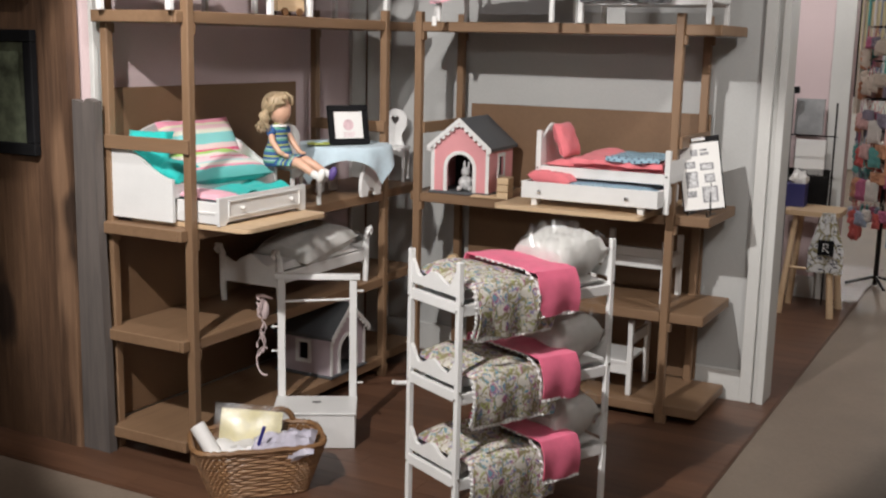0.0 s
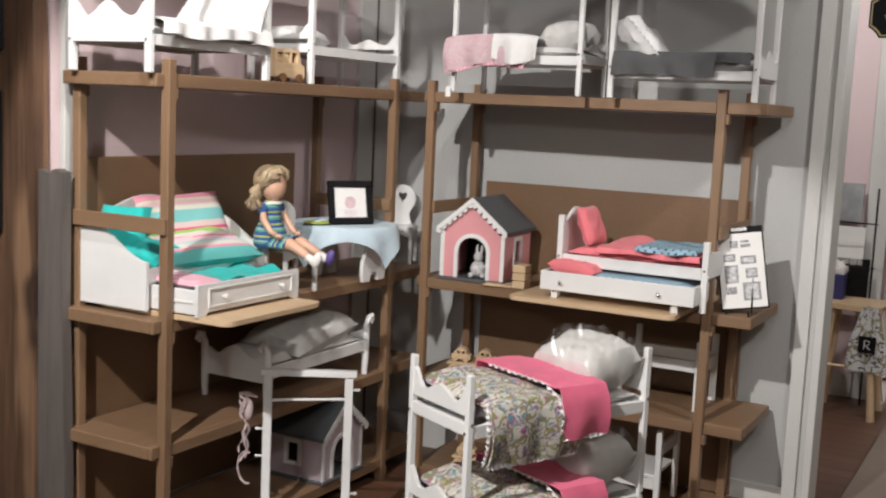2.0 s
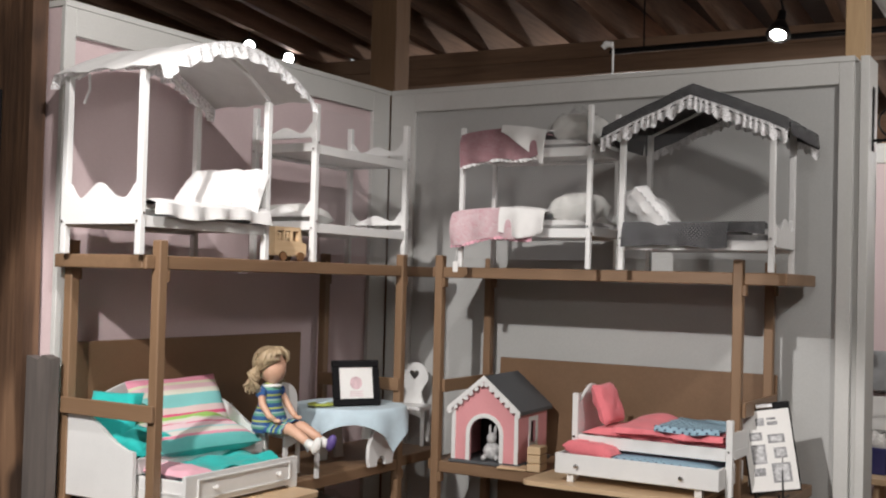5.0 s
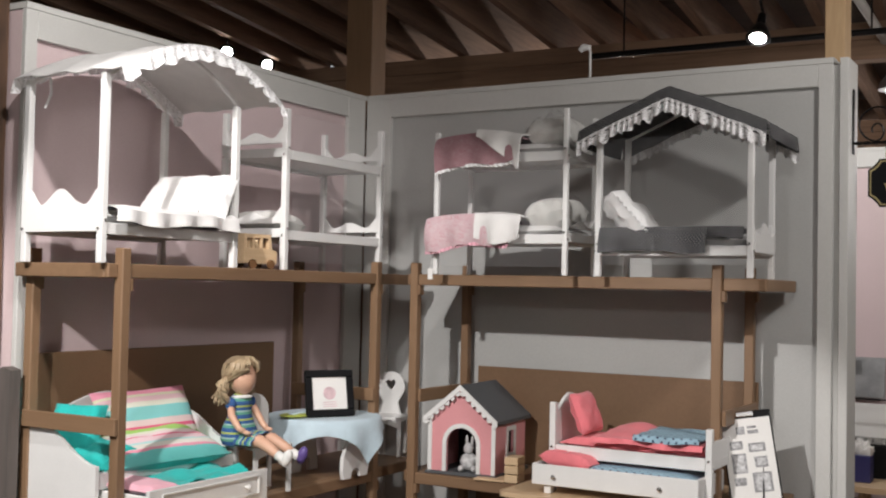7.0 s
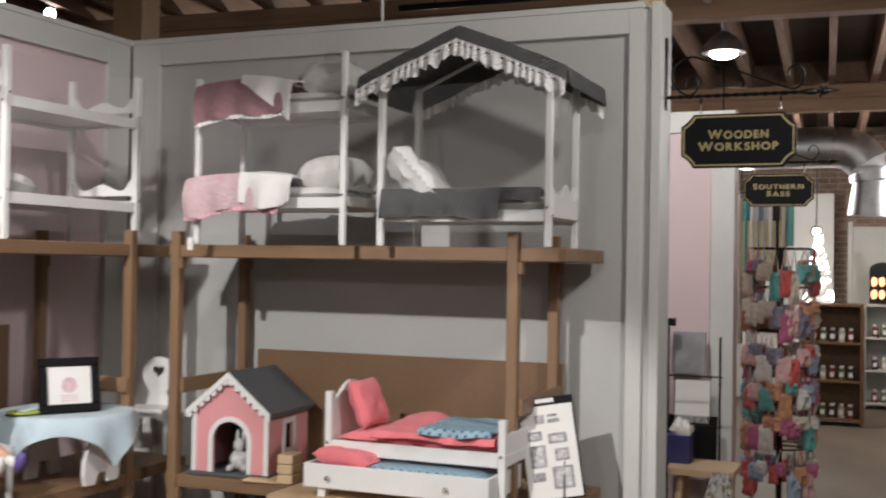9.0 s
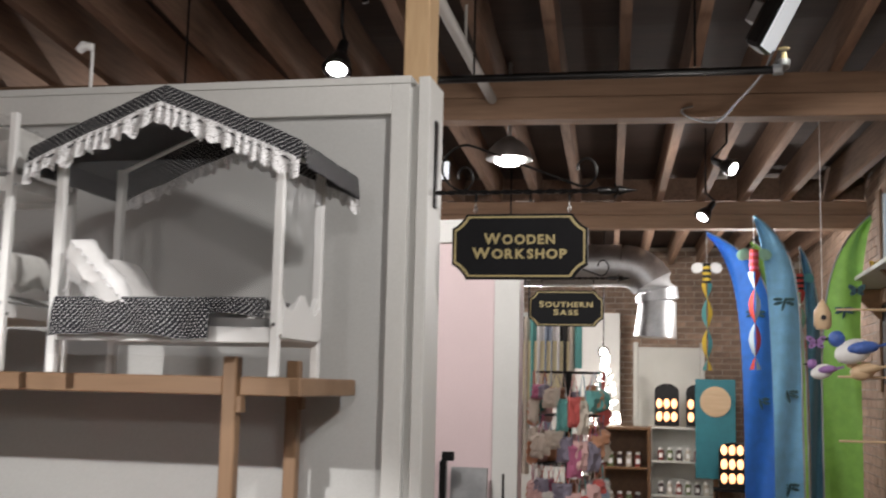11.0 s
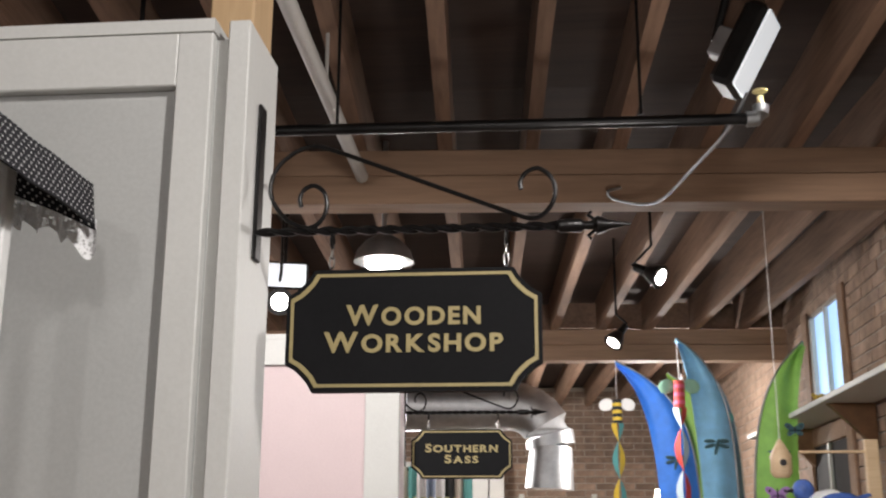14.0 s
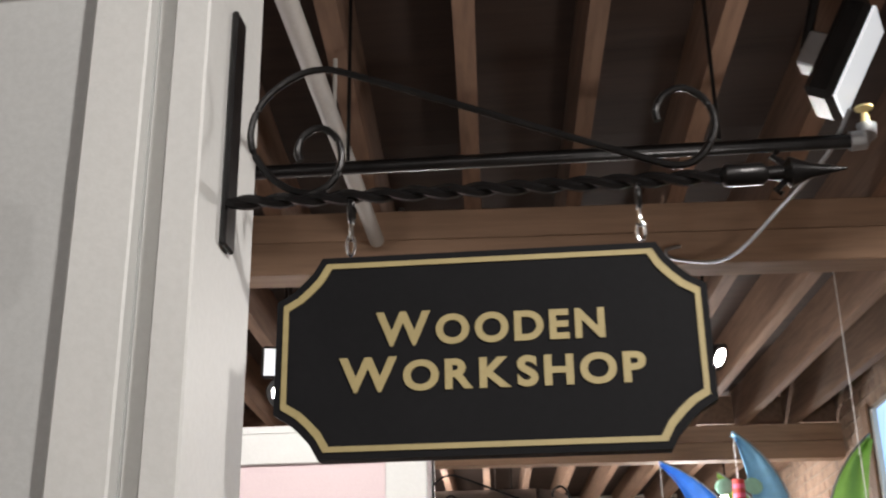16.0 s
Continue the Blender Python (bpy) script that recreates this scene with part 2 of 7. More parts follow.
def lacework(name, c):
    """Net with an open pattern: small round holes between thread, and denser flowers."""
    m, nodes, links, b = shader(name)
    vec = coords(nodes, links)
    v = nodes.new("ShaderNodeTexVoronoi")
    v.inputs["Scale"].default_value = 210
    links.new(vec, v.inputs["Vector"])
    dense = noise_of(nodes, links, vec, 60, 3)
    hole = ramp(nodes, links, v.outputs["Distance"], [(0.30, (1, 1, 1)), (0.52, (0, 0, 0))])
    gap = ramp(nodes, links, dense, [(0.40, (0.85, 0.85, 0.85)), (0.60, (0.1, 0.1, 0.1))])
    fac = mixc(nodes, links, 1.0, hole, gap, "MULTIPLY")
    b.inputs["Base Color"].default_value = rgb(c)
    b.inputs["Roughness"].default_value = 0.9
    tr = nodes.new("ShaderNodeBsdfTransparent")
    mx = nodes.new("ShaderNodeMixShader")
    links.new(fac, mx.inputs[0])
    links.new(b.outputs[0], mx.inputs[1])
    links.new(tr.outputs[0], mx.inputs[2])
    links.new(mx.outputs[0], nodes["Material Output"].inputs[0])
    return m


NET = lacework("open_lace", (0.82, 0.82, 0.83))
NAVYDOT = dotted("black_dotted_cotton", (0.010, 0.010, 0.014), (0.62, 0.62, 0.62), 0.0085, 0.18)
BLUEDOT = dotted("blue_flowered_cotton", (0.30, 0.46, 0.56), (0.05, 0.07, 0.12), 0.02, 0.22)
PINKDOT = printed("pink_print_cotton", [(0, (0.55, 0.25, 0.30)), (0.5, (0.62, 0.40, 0.43)), (0.8, (0.7, 0.62, 0.6))], 230, (0.60, 0.46, 0.49), 0.45, False)
MAUVE = printed("mauve_print_cotton", [(0, (0.30, 0.13, 0.16)), (0.5, (0.35, 0.2, 0.22)), (0.8, (0.42, 0.28, 0.3))], 230, (0.34, 0.20, 0.22), 0.45, False)
PAISLEY = printed("flowered_quilt", [(0, (0.13, 0.27, 0.33)), (0.2, (0.33, 0.36, 0.13)), (0.38, (0.36, 0.15, 0.24)), (0.55, (0.66, 0.64, 0.58)), (0.78, (0.24, 0.22, 0.36))], 88, (0.56, 0.53, 0.48), 0.5)
STRIPE = striped("striped_pillowcase", [(0, (0.33, 0.58, 0.14)), (0.3, (0.76, 0.70, 0.62)), (0.38, (0.74, 0.12, 0.24)), (0.43, (0.78, 0.60, 0.60)), (0.52, (0.24, 0.60, 0.60)), (0.70, (0.74, 0.72, 0.62)), (0.77, (0.80, 0.55, 0.58)), (0.84, (0.74, 0.70, 0.52)), (0.88, (0.82, 0.33, 0.44))], 0.2505)
STRIPELOW = striped("striped_cushion_cover", [(0, (0.13, 0.47, 0.45)), (0.13, (0.76, 0.30, 0.40)), (0.19, (0.72, 0.70, 0.64)), (0.33, (0.42, 0.66, 0.66)), (0.38, (0.80, 0.58, 0.62)), (0.52, (0.74, 0.13, 0.24)), (0.56, (0.80, 0.62, 0.64)), (0.64, (0.70, 0.70, 0.58)), (0.70, (0.34, 0.60, 0.14)), (0.88, (0.80, 0.52, 0.58))], 0.2355)
PLASTIC = clear("clear_plastic_bag")
FILM = clear("thin_plastic_film", (0.95, 0.96, 0.98), 0.25, 0.05)
haze = FILM.node_tree.nodes.new("ShaderNodeBsdfDiffuse")
haze.inputs["Color"].default_value = (0.85, 0.87, 0.9, 1)
veil = FILM.node_tree.nodes.new("ShaderNodeMixShader")
veil.inputs[0].default_value = 0.045
FILM.node_tree.links.new(FILM.node_tree.nodes["Material Output"].inputs[0].links[0].from_socket, veil.inputs[1])
FILM.node_tree.links.new(haze.outputs[0], veil.inputs[2])
FILM.node_tree.links.new(veil.outputs[0], FILM.node_tree.nodes["Material Output"].inputs[0])
ROOFGREY = surf("slate_grey_paint", (0.085, 0.09, 0.097), 0.15, 10, 0.6)
HOUSEPINK = surf("pink_house_paint", (0.74, 0.33, 0.35), 0.06, 5, 0.5)
HOUSELILAC = surf("lilac_house_paint", (0.50, 0.42, 0.46), 0.06, 5, 0.5)
# near-black for shade painted into hollows, and for the dark window pane
DARKIN = surf("hollow_shade_and_pane", (0.03, 0.028, 0.03), 0.1, 5, 0.8)
PAPER = surf("white_paper", (0.78, 0.77, 0.75), 0.04, 4, 0.6, bump=0.05)
PALEGREY = surf("pale_print", (0.52, 0.52, 0.53), 0.5, 60, 0.6)
PRINTED = surf("grey_print", (0.30, 0.30, 0.31), 0.6, 70, 0.6)
BRICKM = surf("worn_brick", (0.33, 0.225, 0.165), 0.38, 9, 0.85, bump=0.6, fine=60, tint=0.45)
MORTAR = surf("mortar", (0.36, 0.31, 0.26), 0.15, 8, 0.95, bump=0.4)
WICKER = woodgrain("wicker", (0.16, 0.075, 0.03), (0.40, 0.22, 0.10), "x", 25, 0.5, 0.2, 0.3)


# ---- shapes ----
def box(bm, x0, y0, z0, x1, y1, z1, bev=0.0, m=None):
    vs = bmesh.ops.create_cube(bm, size=1.0)["verts"]
    for v in vs:
        v.co = Vector((x0 + (v.co.x + 0.5) * (x1 - x0), y0 + (v.co.y + 0.5) * (y1 - y0), z0 + (v.co.z + 0.5) * (z1 - z0)))
    if bev:
        edges = list({e for v in vs for e in v.link_edges})
        vs = bmesh.ops.bevel(bm, geom=edges, offset=bev, segments=1, affect="EDGES")["verts"]
    if m is not None:
        bmesh.ops.transform(bm, matrix=m, verts=list({v for v in vs}))
    return bm


def cyl(bm, p, q, r0, r1=None, n=12):
    p, q = Vector(p), Vector(q)
    turn = (q - p).to_track_quat("Z", "Y").to_matrix()
    a = [bm.verts.new(p + turn @ Vector((r0 * math.cos(t), r0 * math.sin(t), 0))) for t in [2 * math.pi * i / n for i in range(n)]]
    r1 = r0 if r1 is None else r1
    b = [bm.verts.new(q + turn @ Vector((r1 * math.cos(t), r1 * math.sin(t), 0))) for t in [2 * math.pi * i / n for i in range(n)]]
    for i in range(n):
        bm.faces.new((a[i], a[(i + 1) % n], b[(i + 1) % n], b[i]))
    bm.faces.new(a[::-1])
    bm.faces.new(b)
    return bm


def tube(bm, pts, r, n=8):
    pts = [Vector(p) for p in pts]
    rings = []
    for i, p in enumerate(pts):
        d = (pts[min(i + 1, len(pts) - 1)] - pts[max(i - 1, 0)]).normalized()
        up = Vector((0, 0, 1)) if abs(d.z) < 0.9 else Vector((0, 1, 0))
        s = d.cross(up).normalized()
        u = s.cross(d)
        rr = r[i] if isinstance(r, (list, tuple)) else r
        rings.append([bm.verts.new(p + (s * math.cos(t) + u * math.sin(t)) * rr) for t in [2 * math.pi * k / n for k in range(n)]])
    for a, b in zip(rings, rings[1:]):
        for k in range(n):
            bm.faces.new((a[k], a[(k + 1) % n], b[(k + 1) % n], b[k]))
    bm.faces.new(rings[0][::-1])
    bm.faces.new(rings[-1])
    return bm


def slab(bm, outline, a, b, axis="y", holes=()):
    """A board cut to an outline (u, z) and thick from a to b along an axis: u runs along x for axis y, along y for axis x, and (x, y) for axis z."""
    def at(u, w, d):
        return {"y": (u, d, w), "x": (d, u, w), "z": (u, w, d)}[axis]
    loops = [outline, *holes]
    edges, verts = [], []
    for loop in loops:
        vs = [bm.verts.new(at(u, w, a)) for u, w in loop]
        verts += vs
        edges += [bm.edges.new((vs[i], vs[(i + 1) % len(vs)])) for i in range(len(vs))]
    faces = [f for f in bmesh.ops.triangle_fill(bm, use_beauty=True, use_dissolve=False, edges=edges)["geom"] if isinstance(f, bmesh.types.BMFace)]
    ext = bmesh.ops.extrude_face_region(bm, geom=faces)["geom"]
    move = Vector(at(0, 0, b)) - Vector(at(0, 0, a))
    bmesh.ops.translate(bm, vec=move, verts=[g for g in ext if isinstance(g, bmesh.types.BMVert)])
    return bm


def sheet(bm, f, nu, nv, thick=0.004):
    """A cloth or other bent sheet: f(u, v) for u, v from 0 to 1. Its UV runs in metres."""
    uv = bm.loops.layers.uv.verify()
    g = [[Vector(f(i / nu, j / nv)) for j in range(nv + 1)] for i in range(nu + 1)]
    lu = [0.0]
    for i in range(nu):
        lu.append(lu[-1] + (g[i + 1][nv // 2] - g[i][nv // 2]).length)
    lv = [0.0]
    for j in range(nv):
        lv.append(lv[-1] + (g[nu // 2][j + 1] - g[nu // 2][j]).length)
    vs = [[bm.verts.new(p) for p in row] for row in g]
    made = []
    for i in range(nu):
        for j in range(nv):
            fc = bm.faces.new((vs[i][j], vs[i + 1][j], vs[i + 1][j + 1], vs[i][j + 1]))
            for lp, (a, b) in zip(fc.loops, ((i, j), (i + 1, j), (i + 1, j + 1), (i, j + 1))):
                lp[uv].uv = (lu[a], lv[b])
            made.append(fc)
    if thick:
        low = []
        for i in range(nu + 1):
            row = []
            for j in range(nv + 1):
                a = g[min(i + 1, nu)][j] - g[max(i - 1, 0)][j]
                b = g[i][min(j + 1, nv)] - g[i][max(j - 1, 0)]
                n = a.cross(b)
                row.append(bm.verts.new(g[i][j] - (n.normalized() if n.length > 1e-9 else Vector((0, 0, 1))) * thick))
            low.append(row)
        for i in range(nu):
            for j in range(nv):
                fc = bm.faces.new((low[i][j + 1], low[i + 1][j + 1], low[i + 1][j], low[i][j]))
                for lp, (a, b) in zip(fc.loops, ((i, j + 1), (i + 1, j + 1), (i + 1, j), (i, j))):
                    lp[uv].uv = (lu[a], lv[b])
        rim = [(i, 0) for i in range(nu)] + [(nu, j) for j in range(nv)] + [(i, nv) for i in range(nu, 0, -1)] + [(0, j) for j in range(nv, 0, -1)]
        for (a, b), (c, d) in zip(rim, rim[1:] + rim[:1]):
            fc = bm.faces.new((vs[c][d], vs[a][b], low[a][b], low[c][d]))
            for lp, (e, f2) in zip(fc.loops, ((c, d), (a, b), (a, b), (c, d))):
                lp[uv].uv = (lu[e], lv[f2])
    return bm


def cushion(bm, centre, size, turn=(0, 0, 0), n=14, soft=0.45, crease=0.06, seed=0):
    """A stuffed pillow: a square pinched at its rim and full in the middle. UV across it in metres."""
    uv = bm.loops.layers.uv.verify()
    m = pose(*centre, *turn)
    rows = []
    for side in (1, -1):
        grid = []
        for i in range(n + 1):
            row = []
            for j in range(n + 1):
                a, b = 2 * i / n - 1, 2 * j / n - 1
                full = (max(0.0, 1 - a ** 4) * max(0.0, 1 - b ** 4)) ** soft
                pull = 1 - 0.05 * (1 - abs(b)) * abs(a) ** 6
                pull2 = 1 - 0.05 * (1 - abs(a)) * abs(b) ** 6
                wr = crease * noise.noise(Vector((a * 2.2 + seed, b * 2.2, side))) + crease * 0.5 * noise.noise(Vector((a * 5 + seed, b * 5, side)))
                row.append(Vector((a * size[0] / 2 * pull, b * size[1] / 2 * pull2, side * size[2] / 2 * full * (1 + 4 * wr))))
            grid.append(row)
        rows.append(grid)
    for s, grid in enumerate(rows):
        vs = [[bm.verts.new(m @ p) for p in r] for r in grid]
        for i in range(n):
            for j in range(n):
                q = [vs[i][j], vs[i + 1][j], vs[i + 1][j + 1], vs[i][j + 1]]
                uvs = [(i, j), (i + 1, j), (i + 1, j + 1), (i, j + 1)]
                if s:
                    q.reverse()
                    uvs.reverse()
                fc = bm.faces.new(q)
                for lp, (a, b) in zip(fc.loops, uvs):
                    lp[uv].uv = (a / n * size[0], b / n * size[1])
    bmesh.ops.remove_doubles(bm, verts=bm.verts, dist=1e-5)
    return bm


def ball(bm, centre, size, turn=(0, 0, 0), n=14):
    made = bmesh.ops.create_uvsphere(bm, u_segments=n, v_segments=max(6, n * 2 // 3), radius=0.5)["verts"]
    bmesh.ops.transform(bm, matrix=pose(*centre, *turn) @ Matrix.Diagonal((*size, 1)), verts=made)
    return bm


def part(name, bm, material, parent=None, label="", smooth=False):
    """Links a bmesh as one mesh object, under a thing or a part where one is given."""
    me = bpy.data.meshes.new(name)
    bmesh.ops.recalc_face_normals(bm, faces=bm.faces)
    bm.to_mesh(me)
    bm.free()
    me.materials.append(material)
    if smooth:
        me.polygons.foreach_set("use_smooth", [True] * len(me.polygons))
        me.set_sharp_from_angle(angle=radians(40))
    ob = new(name, me)
    if parent is not None:
        ob.parent = parent
    if label:
        ob["label"] = label
    return ob


def B():
    return bmesh.new()


def thing(name, m, label, category, group="", kind=""):
    ob = new(name)
    ob.empty_display_size = 0.05
    ob.matrix_world = m
    return tagged(ob, label, category, group, kind)


def structure(name, bm, material, label, category="", smooth=False):
    return tagged(part(name, bm, material, None, "", smooth), label, category, "", "structure")


def wave_top(x0, x1, z0, base, rise, peak=1.0, ends=0.45, n=24):
    """The outline of a board with a scalloped upper edge."""
    pts = [(x0, base)]
    for i in range(n + 1):
        s = i / n
        e = abs(2 * s - 1)
        h = peak * math.exp(-((e / 0.38) ** 2)) + ends * math.exp(-(((e - 1.0) / 0.2) ** 2)) - 0.1
        pts.append((x0 + (x1 - x0) * s, z0 + rise * h))
    pts.append((x1, base))
    return pts


def arc(cx, cz, r, a0, a1, n=12, rz=None):
    rz = r if rz is None else rz
    return [(cx + r * math.cos(radians(a0 + (a1 - a0) * i / n)), cz + rz * math.sin(radians(a0 + (a1 - a0) * i / n))) for i in range(n + 1)]


def rect(x0, z0, x1, z1):
    return [(x0, z0), (x1, z0), (x1, z1), (x0, z1)]

# ---- the place ----
RW = 4.91      # face of the panelled wall across the corner
LW = -3.0      # face of the pink wall
END = -0.912   # free end of the panelled wall
TOP = 2.44

structure("floor", box(B(), -7.2, -3.2, -0.12, 3.2, 17.2, -0.012), CONCRETE, "worn grey-brown polished concrete shop floor")


def panelled(name, axis, face, a, b, thick, back, paint, panel, label, top=TOP, left=0.11, right=0.11, head=0.09):
    """A partition with a frame of flat boards round a panel set back 2 cm. It runs from a to b along the other axis."""
    ob = tagged(new(name), label, "wall", "", "structure")
    sgn = 1 if back > face else -1

    def bx(u0, z0, u1, z1, d0, d1, bev=0.0):
        lo, hi = min(face + sgn * d0, face + sgn * d1), max(face + sgn * d0, face + sgn * d1)
        return box(B(), u0, lo, z0, u1, hi, z1, bev) if axis == "y" else box(B(), lo, u0, z0, hi, u1, z1, bev)
    part("panel", bx(a, 0, b, top - 0.004, 0.02, thick - 0.004), panel, ob)
    part("top_rail", bx(a + left, top - head, b - right, top, 0, 0.02, 0.002), paint, ob)
    part("stile", bx(a, 0, a + left, top, 0, 0.02, 0.002), paint, ob)
    part("stile", bx(b - right, 0, b, top, 0, 0.02, 0.002), paint, ob)
    part("bottom_rail", bx(a + left, 0, b - right, 0.14, 0, 0.02, 0.002), paint, ob)
    part("cap", bx(a - 0.002, top, b + 0.002, top + 0.02, -0.003, thick), paint, ob)
    return ob


wall_back = panelled("wall_back", "y", RW, LW + 0.005, -0.962, 0.165, 9, GREYW, PANEL, "grey panelled partition with pale grey frame boards", left=0.13, right=0.052, head=0.083)
part("groove_back", box(B(), -0.9615, RW + 0.024, 0, -0.9405, RW + 0.16, TOP - 0.003), GREYW, wall_back)
part("end_board", box(B(), -0.940, RW + 0.002, 0, END + 0.004, RW + 0.17, TOP + 0.018, 0.002), GREYW, wall_back)
panelled("wall_left", "x", LW, 3.052, RW - 0.004, 0.15, -9, GREYW, PINKW, "pale pink partition with white frame boards", left=0.045, right=0.13)
panelled("wall_second", "y", 7.28, -4.2, -1.0, 0.15, 9, GREYW, PINKW, "far pale pink partition with a white frame", left=0.1, right=0.12, top=2.41)
structure("wall_side", box(B(), -4.35, 5.2, 0, -4.2, 7.28, TOP), PINKW, "pale pink side partition")
structure("wall_west", box(B(), -7.2, -3.2, -0.1, -7.0, 17.2, 4.2), MORTAR, "plain shop wall")
structure("wall_south", box(B(), -7.0, -3.2, -0.1, 3.2, -3.0, 4.2), GREYW, "plain shop wall")


# timber ceiling: boards above joists on cross beams; the near bay falls a little towards the first beam
JB, JP, FALL = 3.185, 0.335, 0.08
ASKEW = Matrix.Translation((-0.86, 7.45, 0)) @ Matrix.Rotation(radians(3.5), 4, "Z") @ Matrix.Translation((0.86, -7.45, 0))  # the old building stands askew to the partitions


def rise(y):
    """How much higher the near bay is at y than at the first beam."""
    return FALL * max(0.0, 7.5 - y)


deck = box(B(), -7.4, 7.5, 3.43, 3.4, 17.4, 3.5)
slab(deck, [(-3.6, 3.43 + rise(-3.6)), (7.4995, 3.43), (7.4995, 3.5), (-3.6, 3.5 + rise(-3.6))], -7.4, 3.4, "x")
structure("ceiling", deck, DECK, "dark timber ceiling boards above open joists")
joists = tagged(new("ceiling_joists"), "rough brown ceiling joists with bridging", "joists", "", "structure")
joists.matrix_world = ASKEW
for k in range(-19, 12):
    x = -0.86 + JP * k
    w = 0.024 + 0.004 * random.random()
    bm = box(B(), x - w, 7.5, JB, x + w, 17.0, 3.432)
    slab(bm, [(-3.0, JB + rise(-3.0)), (7.4995, JB), (7.4995, 3.432), (-3.0, 3.432 + rise(-3.0))], x - w, x + w, "x")
    part("joist", bm, JOIST, joists)
    for yb in (2.2, 11.4):
        yb += 0.05 * (k % 2)
        part("bridging", box(B(), x + w, yb, JB + 0.03 + rise(yb), x - w + JP, yb + 0.03, 3.40 + rise(yb)), JOIST, joists)
for yb, z0 in ((7.5, 2.965), (11.3, 2.96), (-0.1, 2.96)):
    ob = tagged(new("ceiling_beam"), "built-up timber cross beam under the joists", "beam", "", "structure")
    part("upper_timber", box(B(), -7.0, yb, z0 + 0.115, 3.0, yb + 0.11, JB, 0.004), BEAMW, ob)
    part("lower_timber", box(B(), -7.0, yb - 0.012, z0, 3.0, yb + 0.12, z0 + 0.112, 0.004), BEAMW, ob)
    ob.matrix_world = ASKEW

# studs that rise above the partitions
for x, y, w in ((-3.2, 5.16, 0.075), (-0.995, 5.13, 0.037)):
    structure("post", box(B(), x - w, y - 0.03, 0, x + w, y + 0.09, JB + rise(y), 0.003), STUD if w < 0.05 else TANZ, "bare pine post behind the partition", "post")

# rough cedar wall beside the pink partition
cedar = tagged(new("wall_cedar"), "rough cedar plank wall with dark stains", "wall", "", "structure")
edges = [-6.9, -5.6, -4.6, -3.70, -3.062]
for i, (x0, x1) in enumerate(zip(edges, edges[1:])):
    bm = B()
    n = 26
    def cut(s, side):
        return 0.012 * noise.noise(Vector((i * 3.1 + side, s * 5, 0.3)))
    front, depth = 2.98 + 0.008 * (i % 3), 0.06
    outline = [(x0 + cut(k / n, 0), 3.18 * k / n) for k in range(n + 1)] + [(x1 + cut(k / n, 1), 3.18 * k / n) for k in range(n, -1, -1)]
    slab(bm, outline, front, front + depth, "y")
    part("plank", bm, CEDAR, cedar)
structure("wall_cedar_back", box(B(), -7.0, 3.062, 0, -3.16, 3.11, 3.18), CEDAR, "back of the cedar wall")


# weathered board between the cedar and the shelving
wb = tagged(new("weathered_board"), "grey weathered board standing between cedar wall and shelf", "board", "", "structure")
part("plank", slab(B(), [(-3.058, 0.0), (-2.925, 0.0), (-2.932, 0.45), (-2.945, 0.9), (-2.943, 1.325), (-2.98, 1.335), (-3.0, 1.32), (-3.052, 1.33)], 2.992, 3.03, "y"), OLDGREY, wb)

# brick walls far off: right side and end
def brick_wall(name, m, length, height, label, z_from=0.0, gap=()):
    """Bricks in running bond before a mortar face; local x along the wall, y out of it."""
    ob = thing(name, m, label, "wall", "", "structure")
    part("mortar_bed", slab(B(), rect(0, 0, length, height), 0, 0.2, "y", [rect(g[0], g[2], g[1], g[3]) for g in gap]), MORTAR, ob)
    bw, bh, j = 0.205, 0.062, 0.011
    rows = int(height / (bh + j))
    proto = []
    for v in range(5):
        b = B()
        box(b, 0, -0.006 - 0.002 * v, 0, bw, 0.01, bh, 0.004)
        d = bpy.data.meshes.new("brick")
        b.to_mesh(d)
        b.free()
        d.materials.append(BRICKM)
        proto.append(d)
    rest, count = B(), 0
    for r in range(rows):
        z = j / 2 + r * (bh + j)
        if z < z_from:
            continue
        x = -bw / 2 * (r % 2)
        while x < length - bw:
            if x >= 0 and not any(g[0] - bw < x < g[1] and g[2] - bh < z < g[3] for g in gap):
                near = x > length - 3.2 if name.endswith("right") else True
                if near and z > 2.0 and count < 290:
                    o = new("brick", proto[random.randrange(5)])
                    o.parent = ob
                    o.matrix_basis = pose(x, 0, z)
                    count += 1
                else:
                    box(rest, x, -0.008 - 0.004 * random.random(), z, x + bw, 0.01, z + bh)
            x += bw + j
    stuff = part("further_bricks", rest, BRICKM, ob)
    stuff["kind"] = "stuff"
    return ob


BX = 1.22
brick_wall("wall_right", pose(BX, 16.1, 0, 0, 0, -90), 10.1, 3.4, "old brown brick side wall", 0.0, [(5.35, 6.15, 2.5, 3.12)])
brick_wall("wall_end", pose(-7.0, 16.1, 0), 8.3, 3.4, "old brown brick end wall", 0.0)
structure("wall_right_near", box(B(), BX + 0.3, -3.0, -0.1, BX + 0.5, 6.0, 4.2), MORTAR, "plain shop wall")
structure("wall_right_return", box(B(), BX, 5.9, -0.1, BX + 0.5, 6.0, 4.2), MORTAR, "plain shop wall")

structure("wall_far", box(B(), -6.9, 15.70, 0, -0.98, 15.82, 2.55), GREYW, "plain white partition before the brick end wall")

# ---- display shelving in the corner ----
LEVELS_L = (0.10, 0.48, 0.885, 1.65)
LEVELS_R = (0.075, 0.475, 0.885, 1.65)


